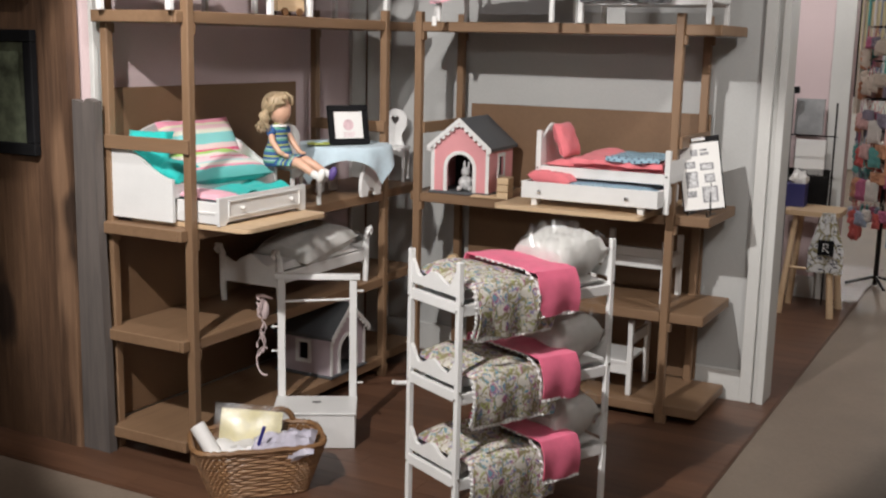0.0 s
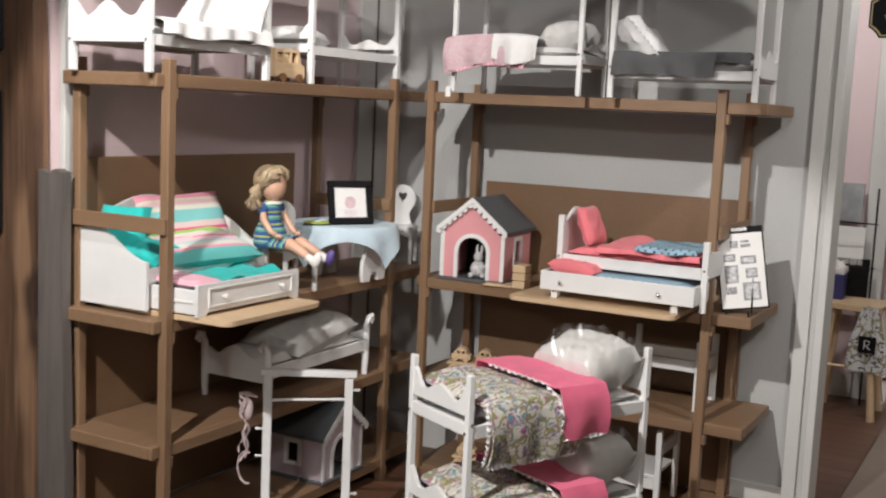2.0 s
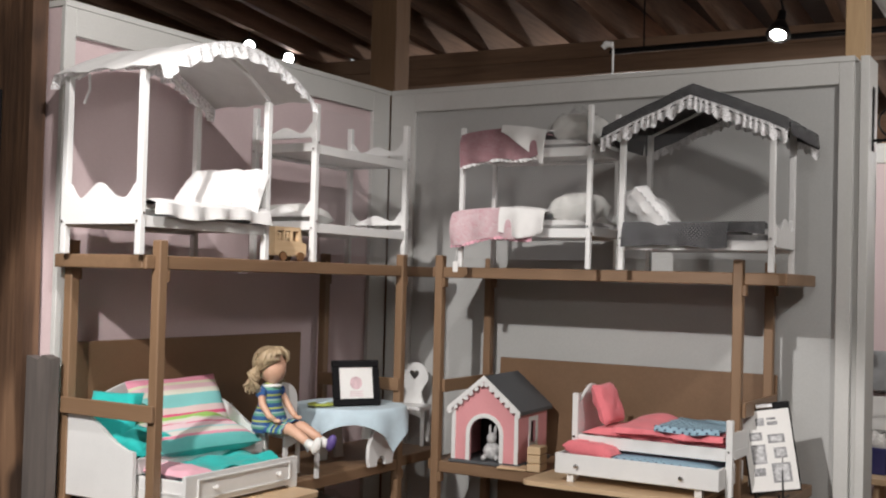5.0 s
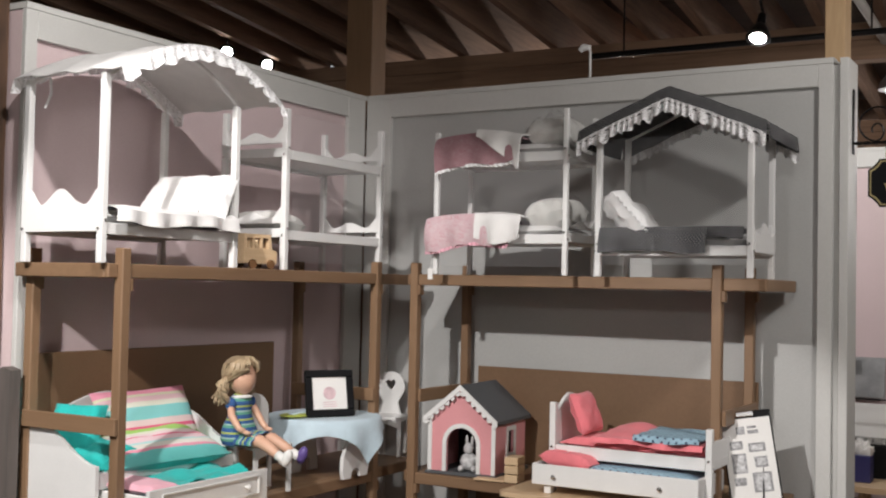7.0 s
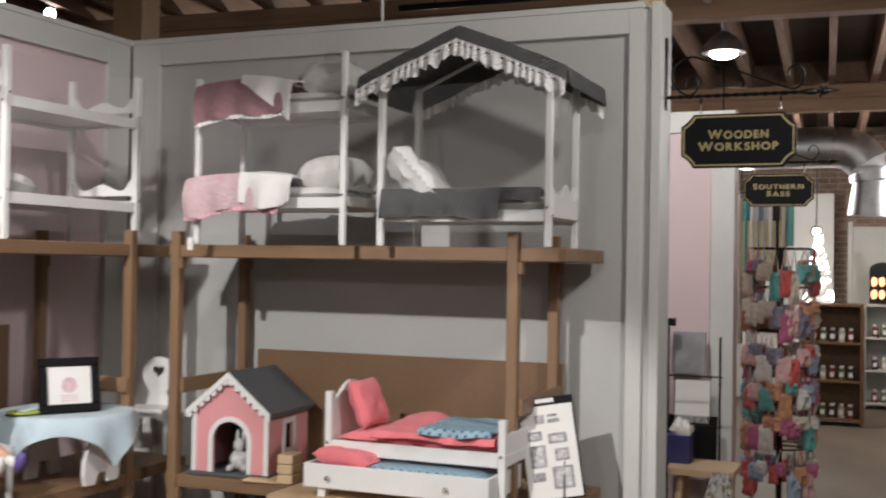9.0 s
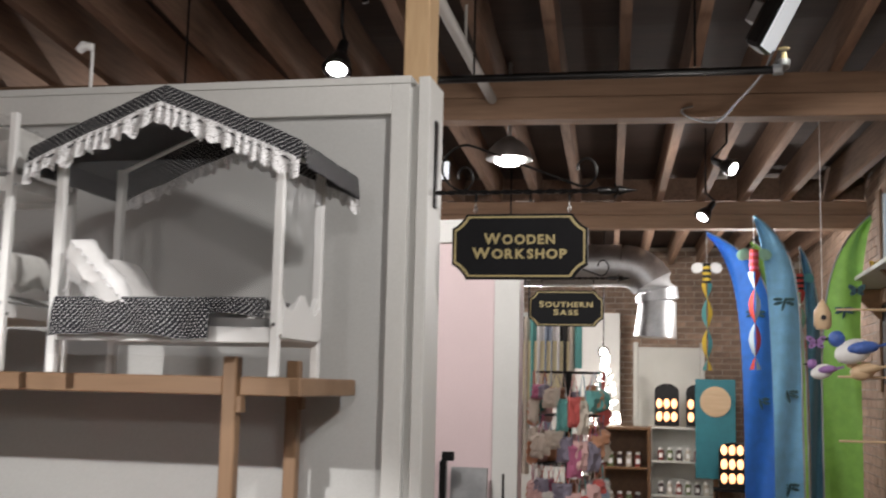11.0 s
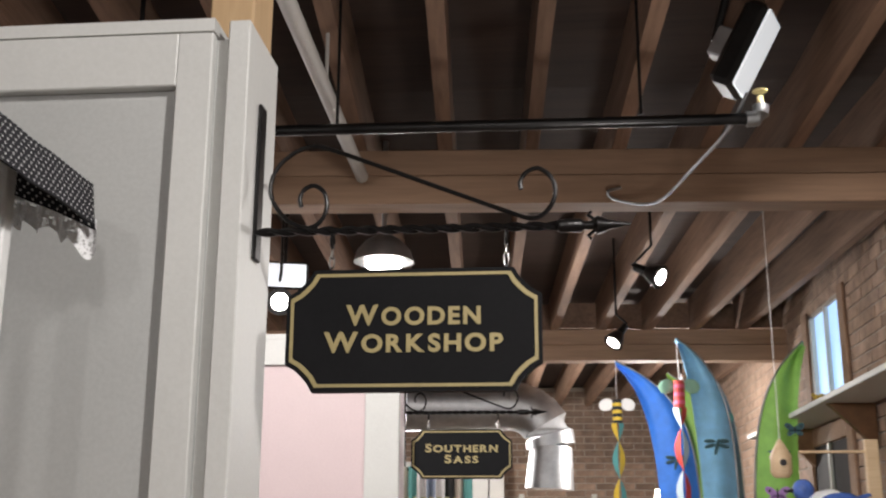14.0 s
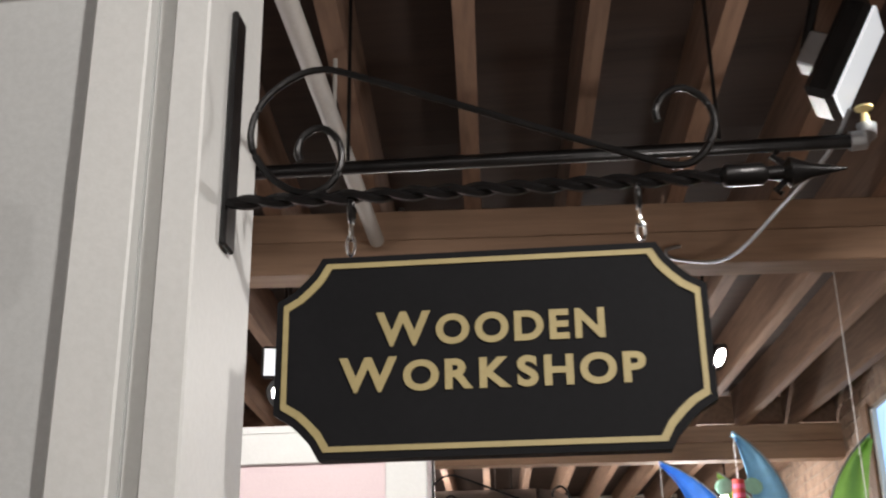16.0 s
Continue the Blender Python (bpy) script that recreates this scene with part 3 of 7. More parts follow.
def shelving(name, label, x0, x1, y0, y1, levels, along, over):
    """Notched posts with boards that rest on cleats. along: the axis of the long side; over: how far boards pass the posts at each end."""
    ob = thing(name, pose(0, 0, 0), label, "shelf")
    p = 0.017
    board = TAN if along == "y" else TANX
    for px in (x0, x1):
        for py in (y0, y1):
            post = part("post", box(B(), px - p, py - p, 0, px + p, py + p, levels[-1] + 0.045, 0.003), TANZ, ob)
            for z in levels:
                b = B()
                if along == "y":
                    box(b, px - p + 0.002, py + p, z - 0.08, px + p - 0.002, py + p + 0.012, z - 0.043, 0.002)
                else:
                    box(b, px + p, py - p + 0.002, z - 0.08, px + p + 0.012, py + p - 0.002, z - 0.043, 0.002)
                part("cleat", b, TANZ, post)
    for z in levels:
        if along == "y":
            b = box(B(), x0 - 0.02, y0 - over[0], z - 0.042, x1 - p - 0.001, y1 + over[1], z, 0.003)
            box(b, x1 - p, y0 + p + 0.001, z - 0.042, x1 + 0.012, y1 - p - 0.001, z, 0.003)
            box(b, x1 - p, y0 - over[0], z - 0.042, x1 + 0.0, y0 - p - 0.001, z, 0.003)
        else:
            b = box(B(), x0 - over[0], y0 + p + 0.001, z - 0.042, x1 + over[1], y1 + 0.02, z, 0.003)
            box(b, x0 + p + 0.001, y0 - 0.012, z - 0.042, x1 - p - 0.001, y0 + p, z, 0.003)
            box(b, x1 + p + 0.001, y0 + 0.0, z - 0.042, x1 + over[1], y0 + p, z, 0.003)
        part("shelf_board", b, board, ob)
    for z in (1.155,):
        if along == "y":
            for py in (y0, y1):
                part("side_rail", box(B(), x0, py - p - 0.014, z, x1 + p, py - p - 0.001, z + 0.05, 0.002), TANX, ob)
        else:
            for px in (x0, x1):
                part("side_rail", box(B(), px + p + 0.001, y0, z, px + p + 0.014, y1, z + 0.05, 0.002), TAN, ob)
    return ob


left_unit = shelving("corner_shelf", "brown painted wooden shelf unit along the pink wall", -2.955, -2.575, 3.075, 4.39, LEVELS_L, "y", (0.055, 0.36))
part("back_board", box(B(), -2.998, 3.10, 0.885, -2.985, 4.28, 1.37, 0.002), HARD, left_unit)
part("back_board", box(B(), -2.998, 3.10, 0.10, -2.985, 4.28, 0.84, 0.002), HARD, left_unit)
right_unit = shelving("corner_shelf", "brown painted wooden shelf unit along the grey wall", -2.432, -1.24, 4.455, 4.865, LEVELS_R, "x", (0.05, 0.16))
part("back_board", box(B(), -2.385, 4.889, 0.885, -1.215, 4.902, 1.275, 0.002), HARD, right_unit)
part("back_board", box(B(), -2.385, 4.889, 0.075, -1.215, 4.902, 0.84, 0.002), HARD, right_unit)


# ---- doll furniture ----
def drape(bm, x0, x1, y0, y1, z, drop, nx=26, ny=26, seed=0, drop_back=0.0, lift=None, wav=0.006, bulge=0.0, hem=None, skew=0.0):
    """A cover that lies on a bed from y1 to y0 and hangs over the front edge y0 by drop."""
    span = (y1 - y0) + drop + drop_back

    def f(u, v):
        x = x0 + (x1 - x0) * u + skew * v
        s = v * span
        if s < drop_back:
            y, zz = y1 + 0.008, z - (drop_back - s)
        elif s < drop_back + (y1 - y0):
            y, zz = y1 - (s - drop_back), z
            zz += 0.007 * noise.noise(Vector((x * 14 + seed, y * 14, 0)))
            if lift:
                zz += lift(u, (y - y0) / (y1 - y0))
        else:
            d = (s - drop_back - (y1 - y0)) * (hem(u) if hem else 1.0)
            y = y0 - 0.012 - 0.02 * math.sin(min(d / 0.03, 1) * math.pi / 2) * 0.5 - wav * math.sin(x * 55 + seed) * d / max(drop, 0.01) * 2
            y -= bulge * math.sin(math.pi * min(1, d / drop * 0.8 + 0.12)) * (0.75 + 0.5 * noise.noise(Vector((x * 6 + seed, 4, d * 4))))
            zz = z - d + 0.01 * math.exp(-d * 60)
            if lift:
                zz += lift(u, 0) * max(0, 1 - d * 12)
            zz += 0.012 * noise.noise(Vector((x * 9 + seed, 2, d * 9))) * d / max(drop, 0.01)
        return (x, y, zz)
    return sheet(bm, f, nx, ny, 0.004)


def ruffle(bm, pts, out, depth=0.02, n=90, amp=0.004):
    """A gathered frill along a line of points, hanging in the direction out."""
    P = [Vector(p) for p in pts]
    seg = [0.0]
    for a, b in zip(P, P[1:]):
        seg.append(seg[-1] + (b - a).length)
    o = Vector(out).normalized()

    def at(s):
        s *= seg[-1]
        for k in range(len(P) - 1):
            if s <= seg[k + 1] or k == len(P) - 2:
                t = (s - seg[k]) / max(1e-6, seg[k + 1] - seg[k])
                return P[k].lerp(P[k + 1], t), (P[k + 1] - P[k]).normalized()

    def f(u, v):
        p, d = at(u)
        side = d.cross(o).normalized()
        return p + o * depth * v * (1 + 0.12 * math.sin(u * n * 2.1)) * 0.75 + side * amp * math.sin(u * n * 1.6) * v
    return sheet(bm, f, n * 3, 2, 0.0012)


def bagged_pillow(ob, c, size, turn, seed=0):
    pl = part("pillow", cushion(B(), c, size, turn, 14, 0.45, 0.05, seed), CREAM, ob, "white pillow in a clear bag", True)
    b = B()
    cushion(b, c, (size[0] * 1.1, size[1] * 1.1, size[2] * 1.16), turn, 18, 0.5, 0.16, seed + 7)
    part("plastic_bag", b, PLASTIC, pl)


def end_frame(ob, x, W, top, levels, t=0.022, finial=True):
    """One end of a doll bed: two posts, and at each level a scalloped board over a straight rail."""
    for y in (0, W):
        b = box(B(), x - t / 2, y - t / 2, 0, x + t / 2, y + t / 2, top, 0.002)
        post = part("post", b, WHITE, ob)
        for z in levels:
            part("bolt", cyl(B(), (x - t / 2 - 0.004 if x < 0.1 else x + t / 2, y, z - 0.012), (x - t / 2 if x < 0.1 else x + t / 2 + 0.004, y, z - 0.012), 0.0045, None, 8), CHROME, post)
            part("bolt", cyl(B(), (x, y - t / 2 - 0.004 if y < 0.1 else y + t / 2, z + 0.012), (x, y - t / 2 if y < 0.1 else y + t / 2 + 0.004, z + 0.012), 0.0045, None, 8), CHROME, post)
    for z, h in ((z, h) for z, h in levels.items() if h):
        part("end_board", slab(B(), wave_top(t / 2, W - t / 2, z + h * 0.5, z + 0.03, h * 0.5, 0.5, 0.85), x - 0.006, x + 0.006, "x"), WHITE, ob)
    for z in levels:
        part("cross_rail", box(B(), x - 0.008, t / 2, z - 0.02, x + 0.008, W - t / 2, z + 0.012, 0.0015), WHITE, ob)


def bedstead(ob, L, W, levels, tops=(0.9, 0.9), t=0.022, boards=True, side=0.034):
    """levels: height of each lying surface and of its end boards."""
    end_frame(ob, 0, W, tops[0], levels, t)
    end_frame(ob, L, W, tops[1], levels, t)
    for z in levels:
        for y in (0, W):
            part("side_rail", box(B(), t / 2, y - 0.007, z - side + 0.006, L - t / 2, y + 0.007, z + 0.006, 0.0015), WHITE, ob)
        part("bed_base", box(B(), 0.012, 0.008, z - 0.014, L - 0.012, W - 0.008, z - 0.006), WHITE, ob)


def flowered_set(ob, L, W, z, seed, fold=0.13, share=0.66):
    """A flowered quilt with a frill and a turned-down pink band, and a bagged pillow at the far end."""
    part("mattress", cushion(B(), (L / 2, W / 2, z + 0.022), (L - 0.04, W - 0.02, 0.05), (0, 0, 0), 10, 0.25, 0.02, seed), WHITECLOTH, ob, "", True)
    def plump(u, v):
        return 0.03 * math.sin(min(1, u * 1.2) * math.pi) ** 0.5 * (0.55 + 0.45 * v)
    x1 = L * share
    q = part("quilt", drape(B(), 0.03, x1, -0.01, W + 0.005, z + 0.055, 0.15, 34, 40, seed, 0.05, plump, 0.003, 0.03), PAISLEY, ob, "flowered cotton quilt with a white frill", True)
    xs = 0.03
    part("frill", ruffle(B(), [(xs, -0.03, z - 0.09), (x1, -0.035, z - 0.085)], (0, -0.1, -1), 0.02, 80), LACE, q)
    part("frill", ruffle(B(), [(xs, -0.026 - 0.025 * math.sin(math.pi * (0.12 + 0.8 * k / 8)), z + 0.058 - 0.15 * k / 8) for k in range(9)], (-1, 0, 0), 0.014, 40), LACE, q)
    def over(u, v):
        return 0.03 * (0.55 + 0.45 * v)
    f = part("turned_band", drape(B(), x1 - fold * 0.8, x1 + fold * 0.20, -0.03, W + 0.006, z + 0.070, 0.115, 16, 40, seed + 3, 0.03, over, 0.003, 0.022, None, 0.055), HOTPINK, q, "plain pink turned-down band", True)
    xe = x1 - fold * 0.8
    part("frill", ruffle(B(), [(xe + 0.011, W * 0.8, z + 0.097), (xe + 0.038, 0.0, z + 0.089), (xe + 0.042, -0.055, z + 0.060), (xe + 0.048, -0.068, z + 0.015), (xe + 0.055, -0.056, z - 0.040)], (-1, 0, 0.2), 0.013, 60), LACE, q)
    part("frill", ruffle(B(), [(xe + 0.055, -0.055, z - 0.043), (x1 + fold * 0.20 + 0.055, -0.055, z - 0.043)], (0, -0.3, -1), 0.013, 30), LACE, q)
    bagged_pillow(ob, (L - 0.125, W / 2 - 0.015, z + 0.10), (0.215, W - 0.01, 0.14), (0, -14, 4), seed)
    return q


# triple bunk on the floor
bunk = thing("triple_bunk_bed", pose(-1.38, 2.862, 0, 0, 0, 63.3), "white wooden three-tier doll bunk bed with flowered quilts", "doll bed")
bedstead(bunk, 0.60, 0.255, {0.26: 0.12, 0.53: 0.12, 0.80: 0.12}, (0.935, 0.955), 0.018)
for i, z in enumerate((0.26, 0.53, 0.80)):
    flowered_set(bunk, 0.60, 0.255, z, 3 + 5 * i, 0.15, 0.60 - 0.03 * i)
part("price_tag", box(B(), 0.40, -0.002, 0.905, 0.43, 0.018, 0.908), PAPER, bunk, "small white paper tag")
part("crank", tube(B(), [(0.0, 0.27, 0.50), (-0.03, 0.285, 0.50), (-0.045, 0.285, 0.505)], 0.007), WHITE, bunk)

# bare triple bunk high on the left unit
b3 = thing("bunk_bed", pose(-2.61, 3.855, 1.65, 0, 0, 90), "bare white wooden doll bunk bed on the top shelf", "doll bed")
bedstead(b3, 0.60, 0.28, {0.135: 0.1, 0.42: 0.1}, (0.57, 0.57))
part("pillow", cushion(B(), (0.1, 0.15, 0.175), (0.17, 0.22, 0.07), (0, 8, 0), 12), CREAM, b3, "", True)


def arched_canopy(ob, L, W, z, rise):
    def f(u, v):
        x = -0.03 + (L + 0.16) * u
        return (x, -0.09 + (W + 0.13) * v, z + rise * math.sin(math.pi * u) ** 0.9 - 0.004 * math.sin(v * 20) + 0.004 * noise.noise(Vector((x * 9, v * 5, 1))))
    c = part("canopy", sheet(B(), f, 40, 12, 0.003), WHITECLOTH, ob, "arched white cotton canopy with a scalloped lace edge", True)
    for v, out in ((0.0, -0.15), (1.0, 0.15)):
        b = B()
        def g(u, w):
            p = f(u, v)
            drop = 0.040 + 0.014 * abs(math.sin(u * 31)) + 0.010 * noise.noise(Vector((u * 14, v, 3)))
            return (p[0] + 0.006 * math.sin(u * 47) * w, p[1] + out * w * 0.1 + 0.009 * math.sin(u * 120 + 2 * math.sin(u * 17)) * w, p[2] - drop * w)
        part("lace_edge", sheet(b, g, 200, 5, 0.0), NET, c)
    for s, y in ((0.03, 0.02), (0.03, W - 0.05)):
        part("bow", tube(B(), [(s, y, z + 0.005), (s + 0.012, y + 0.01, z - 0.04), (s, y + 0.02, z - 0.085)], 0.004), LACE, c)


c1 = thing("canopy_bed", pose(-2.585, 3.0, 1.65, 0, 0, 90), "white wooden doll bed with an arched white canopy", "doll bed")
bedstead(c1, 0.56, 0.32, {0.11: 0.12}, (0.545, 0.53))
part("foot_panel", slab(B(), wave_top(0.011, 0.309, 0.165, 0.09, 0.055), -0.013, -0.0065, "x"), WHITE, c1)
part("mattress", cushion(B(), (0.28, 0.16, 0.135), (0.53, 0.31, 0.05), (0, 0, 0), 12, 0.25, 0.02), WHITECLOTH, c1, "", True)
part("cover", drape(B(), 0.03, 0.54, -0.012, 0.32, 0.165, 0.05, 26, 22, 4, 0.0), WHITECLOTH, c1, "white bed cover with a wavy hem", True)
part("pillow", cushion(B(), (0.475, 0.17, 0.225), (0.19, 0.26, 0.075), (0, -48, 0), 14, 0.45, 0.07, 2), WHITECLOTH, c1, "white pillow", True)
part("lace_pillow", cushion(B(), (0.505, 0.06, 0.225), (0.18, 0.17, 0.07), (0, -58, 14), 14, 0.45, 0.1, 5), LACE, c1, "white lace pillow", True)
for y in (0, 0.32):
    part("canopy_rail", tube(B(), [(0.56 * k / 12, y, 0.535 + 0.12 * math.sin(math.pi * k / 12)) for k in range(13)], 0.007), WHITE, c1)
arched_canopy(c1, 0.56, 0.32, 0.55, 0.125)

# bunk with pink quilts on the right unit
b2 = thing("bunk_bed", pose(-2.275, 4.340, 1.65), "white wooden doll bunk bed with pink quilts on the top shelf", "doll bed")
bedstead(b2, 0.525, 0.26, {0.14: 0.08, 0.435: 0.08}, (0.53, 0.59), 0.018)
for z, cloth, s in ((0.14, PINKDOT, 1), (0.435, MAUVE, 2)):
    part("mattress", cushion(B(), (0.26, 0.13, z + 0.02), (0.5, 0.25, 0.045), (0, 0, 0), 10, 0.25, 0.02, s), WHITECLOTH, b2, "", True)
    x0, x1 = (-0.022, 0.32) if s == 1 else (0.012, 0.36)
    def sag(u, s=s):
        return 1.05 + 0.10 * math.sin(u * 7 + s) - (0.25 * u if s == 1 else 0.35 * u * u)
    q = part("quilt", drape(B(), x0, x1, -0.014, 0.262, z + 0.052, 0.098, 30, 30, s, 0.04, lambda u, v: 0.018 * math.sin(math.pi * u) ** 0.6, 0.006, 0.016, sag), cloth, b2, "pink print quilt" if s == 1 else "mauve print quilt", True)
    part("frill", ruffle(B(), [(x0 + (x1 - x0) * k / 12, -0.040, z + 0.056 - 0.098 * sag(k / 12)) for k in range(13)], (0, -0.3, -1), 0.017, 70), LACE if s == 2 else SOFTPINK, q)
    part("turned_sheet", drape(B(), 0.19, 0.375, -0.026, 0.262, z + 0.064, 0.118, 20, 34, s + 4, 0.0, lambda u, v: 0.018 * math.sin(math.pi * (0.55 + 0.45 * u)) ** 0.6, 0.012, 0.014, (lambda u: 0.85 - 0.2 * abs(2 * u - 1)) if s == 1 else (lambda u: 0.15 + 0.95 * u ** 1.3)), WHITECLOTH, q, "white turned-down sheet", True)
    bagged_pillow(b2, (0.435, 0.125, z + 0.085), (0.16, 0.23, 0.105), (0, -8, 0), 11 + s)
part("price_tag", box(B(), -0.02, -0.026, -0.02, 0.002, -0.024, 0.02, 0.001), PAPER, b2, "small white paper tag")
part("tag_string", tube(B(), [(-0.008, -0.025, 0.02), (-0.006, -0.022, 0.07)], 0.001, 5), PAPER, b2)


def gable_canopy(ob, L, W, z, rise):
    x0, x1, y0, y1 = -0.065, L + 0.06, -0.03, W + 0.10
    def f(u, v):
        x = x0 + (x1 - x0) * u
        k = 1 - abs(2 * u - 1)
        return (x, y0 + (y1 - y0) * v, z + rise * k ** 0.93 + 0.004 * noise.noise(Vector((u * 8, v * 6, 2))))
    c = part("canopy", sheet(B(), f, 40, 14, 0.004), NAVYDOT, ob, "black and white dotted gable canopy with a lace edge", True)
    for v, o in ((0.0, -1), (1.0, 1)):
        def g0(u, w):
            p = f(u, v)
            return (p[0], p[1] + o * (0.004 + 0.02 * w), p[2] + 0.003 - 0.055 * w)
        part("valance", sheet(B(), g0, 40, 4, 0.003), NAVYDOT, c, "", True)
        def g(u, w):
            p = g0(u, 1.0)
            return (p[0], p[1] + o * (0.003 + 0.011 * math.sin(u * 150 + 3 * math.sin(u * 23)) * w), p[2] + 0.014 - w * (0.046 + 0.006 * math.sin(u * 130) + 0.010 * noise.noise(Vector((u * 16, v, 6)))))
        part("lace_edge", sheet(B(), g, 240, 5, 0.0), NET, c)
    for u in (0.0, 1.0):
        def g2(s, w):
            p = f(u, s)
            return (p[0] + (0.006 if u else -0.006) * w, p[1], p[2] - 0.052 * w)
        part("side_hang", sheet(B(), g2, 16, 3, 0.003), NAVYDOT, c)
    for v, y in ((0, 0.0), (1, W)):
        part("canopy_frame", tube(B(), [(-0.01, y, z), (L / 2, y, z + rise - 0.015), (L + 0.01, y, z)], 0.006), WHITE, c)


c2 = thing("canopy_bed", pose(-1.633, 4.362, 1.65), "white wooden doll bed with a dotted black canopy", "doll bed")
bedstead(c2, 0.525, 0.27, {0.10: 0.10}, (0.51, 0.51), 0.02)
part("foot_panel", slab(B(), wave_top(0.01, 0.26, 0.145, 0.085, 0.045), 0.5315, 0.538, "x"), WHITE, c2)
part("mattress", cushion(B(), (0.26, 0.135, 0.125), (0.5, 0.26, 0.045), (0, 0, 0), 10, 0.25, 0.02, 3), WHITECLOTH, c2, "", True)
part("quilt", drape(B(), 0.015, 0.39, -0.014, 0.27, 0.155, 0.075, 26, 26, 6, 0.03), NAVYDOT, c2, "black quilt with white dots", True)
part("folded_quilt", drape(B(), 0.36, 0.51, -0.012, 0.27, 0.158, 0.03, 14, 22, 9, 0.0), NAVYDOT, c2, "", True)
pw = part("pillow", cushion(B(), (0.085, 0.03, 0.215), (0.19, 0.2, 0.075), (0, 48, 30), 16, 0.45, 0.12, 8), LACE, c2, "white frilled pillow leaning on the head end", True)
turnp = pose(0.085, 0.03, 0.215, 0, 48, 30)
part("pillow_frill", ruffle(B(), [turnp @ Vector((0.093 * a, 0.098 * c, 0)) for a, c in ((-1, -1), (1, -1), (1, 1))], (turnp.to_3x3() @ Vector((0.8, -0.6, 0))), 0.022, 70), NET, pw)
part("pillow", cushion(B(), (0.10, 0.17, 0.205), (0.15, 0.15, 0.05), (0, 55, 0), 14, 0.45, 0.07, 9), WHITECLOTH, c2, "", True)
gable_canopy(c2, 0.525, 0.27, 0.50, 0.135)

def film_wrap(ob, L, W, z0, z1, sides, seed):
    """Thin crinkled film drawn tight round the posts of a bed."""
    for side in sides:
        def f(u, v):
            r = 0.006 * noise.noise(Vector((u * 5 + seed, v * 4, 1))) + 0.003 * noise.noise(Vector((u * 15, v * 9 + seed, 2)))
            z = z0 + (z1 - z0) * v
            return (L * u, -0.030 + r, z) if side == "front" else (L + 0.016 + r, W * u, z)
        part("plastic_wrap", sheet(B(), f, 24, 20, 0.0), FILM, ob, "clear plastic film", True)


film_wrap(c2, 0.525, 0.27, 0.04, 0.47, ("front", "side"), 3)
film_wrap(b2, 0.525, 0.26, 0.03, 0.50, ("front",), 8)
film_wrap(b3, 0.60, 0.28, 0.03, 0.55, ("front",), 12)

# ---- things on the shelves ----
def multi(name, pieces, m, label, category):
    """One plain mesh made of several shapes, each with its own material."""
    bm, mats = B(), []
    for shape, material in pieces:
        me = bpy.data.meshes.new("tmp")
        bmesh.ops.recalc_face_normals(shape, faces=shape.faces)
        shape.to_mesh(me)
        shape.free()
        start = len(bm.faces)
        bm.from_mesh(me)
        bpy.data.meshes.remove(me)
        bm.faces.ensure_lookup_table()
        if material not in mats:
            mats.append(material)
        for f in bm.faces[start:]:
            f.material_index, f.smooth = mats.index(material), True
    me = bpy.data.meshes.new(name)
    bm.to_mesh(me)
    bm.free()
    for material in mats:
        me.materials.append(material)
    ob = new(name, me)
    ob.matrix_world = m
    return tagged(ob, label, category)


def rounded(w, d, r, n=5):
    pts = []
    for cx, cy, a in ((w - r, r, -90), (w - r, d - r, 0), (r, d - r, 90), (r, r, 180)):
        pts += arc(cx, cy, r, a, a + 90, n)
    return pts


def display_board(m, w, d):
    ob = thing("display_board", m, "pale maple board with rounded corners lying on the shelf", "board")
    part("board", slab(B(), rounded(w, d, 0.035), 0, 0.016, "z"), MAPLE, ob)


display_board(pose(-2.90, 3.098, 0.886), 0.555, 0.505)
display_board(pose(-1.93, 4.20, 0.886), 0.64, 0.62)

# daybed with its trundle drawn out
d = thing("daybed", pose(-2.955, 3.065, 0.903), "white wooden doll daybed with the trundle drawn out", "doll bed")
for y in (0.0, 0.605):
    prof = [(0, 0), (0.305, 0), (0.305, 0.155)] + [(0.305 - 0.29 * s, 0.155 + 0.105 * (0.5 - 0.5 * math.cos(math.pi * min(1, s * 1.15)))) for s in [k / 14 for k in range(15)]] + [(0, 0.26)]
    part("side_panel", slab(B(), prof, y, y + 0.014, "y"), WHITE, d)
part("back_panel", slab(B(), [(0.014, 0), (0.605, 0), (0.605, 0.25)] + [(0.605 - 0.591 * k / 20, 0.25 + 0.085 * math.sin(math.pi * k / 20) ** 1.3) for k in range(1, 20)] + [(0.014, 0.25)], 0, 0.014, "x"), WHITE, d)
part("front_rail", box(B(), 0.287, 0.0145, 0.085, 0.301, 0.6045, 0.135, 0.002), WHITE, d)
part("mattress", cushion(B(), (0.155, 0.31, 0.14), (0.27, 0.58, 0.05), (0, 0, 0), 12, 0.25, 0.02, 1), TEAL, d, "teal mattress cover", True)
tr = part("trundle", box(B(), 0.16, 0.034, 0.004, 0.482, 0.046, 0.082, 0.002), WHITE, d, "white trundle drawer with two knobs")
part("trundle_side", box(B(), 0.16, 0.524, 0.004, 0.482, 0.536, 0.082, 0.002), WHITE, tr)
part("trundle_base", box(B(), 0.16, 0.0465, 0.010, 0.482, 0.5235, 0.02), WHITE, tr)
part("side_moulding", box(B(), 0.31, 0.0305, 0.040, 0.47, 0.0335, 0.046), WHITE, tr)
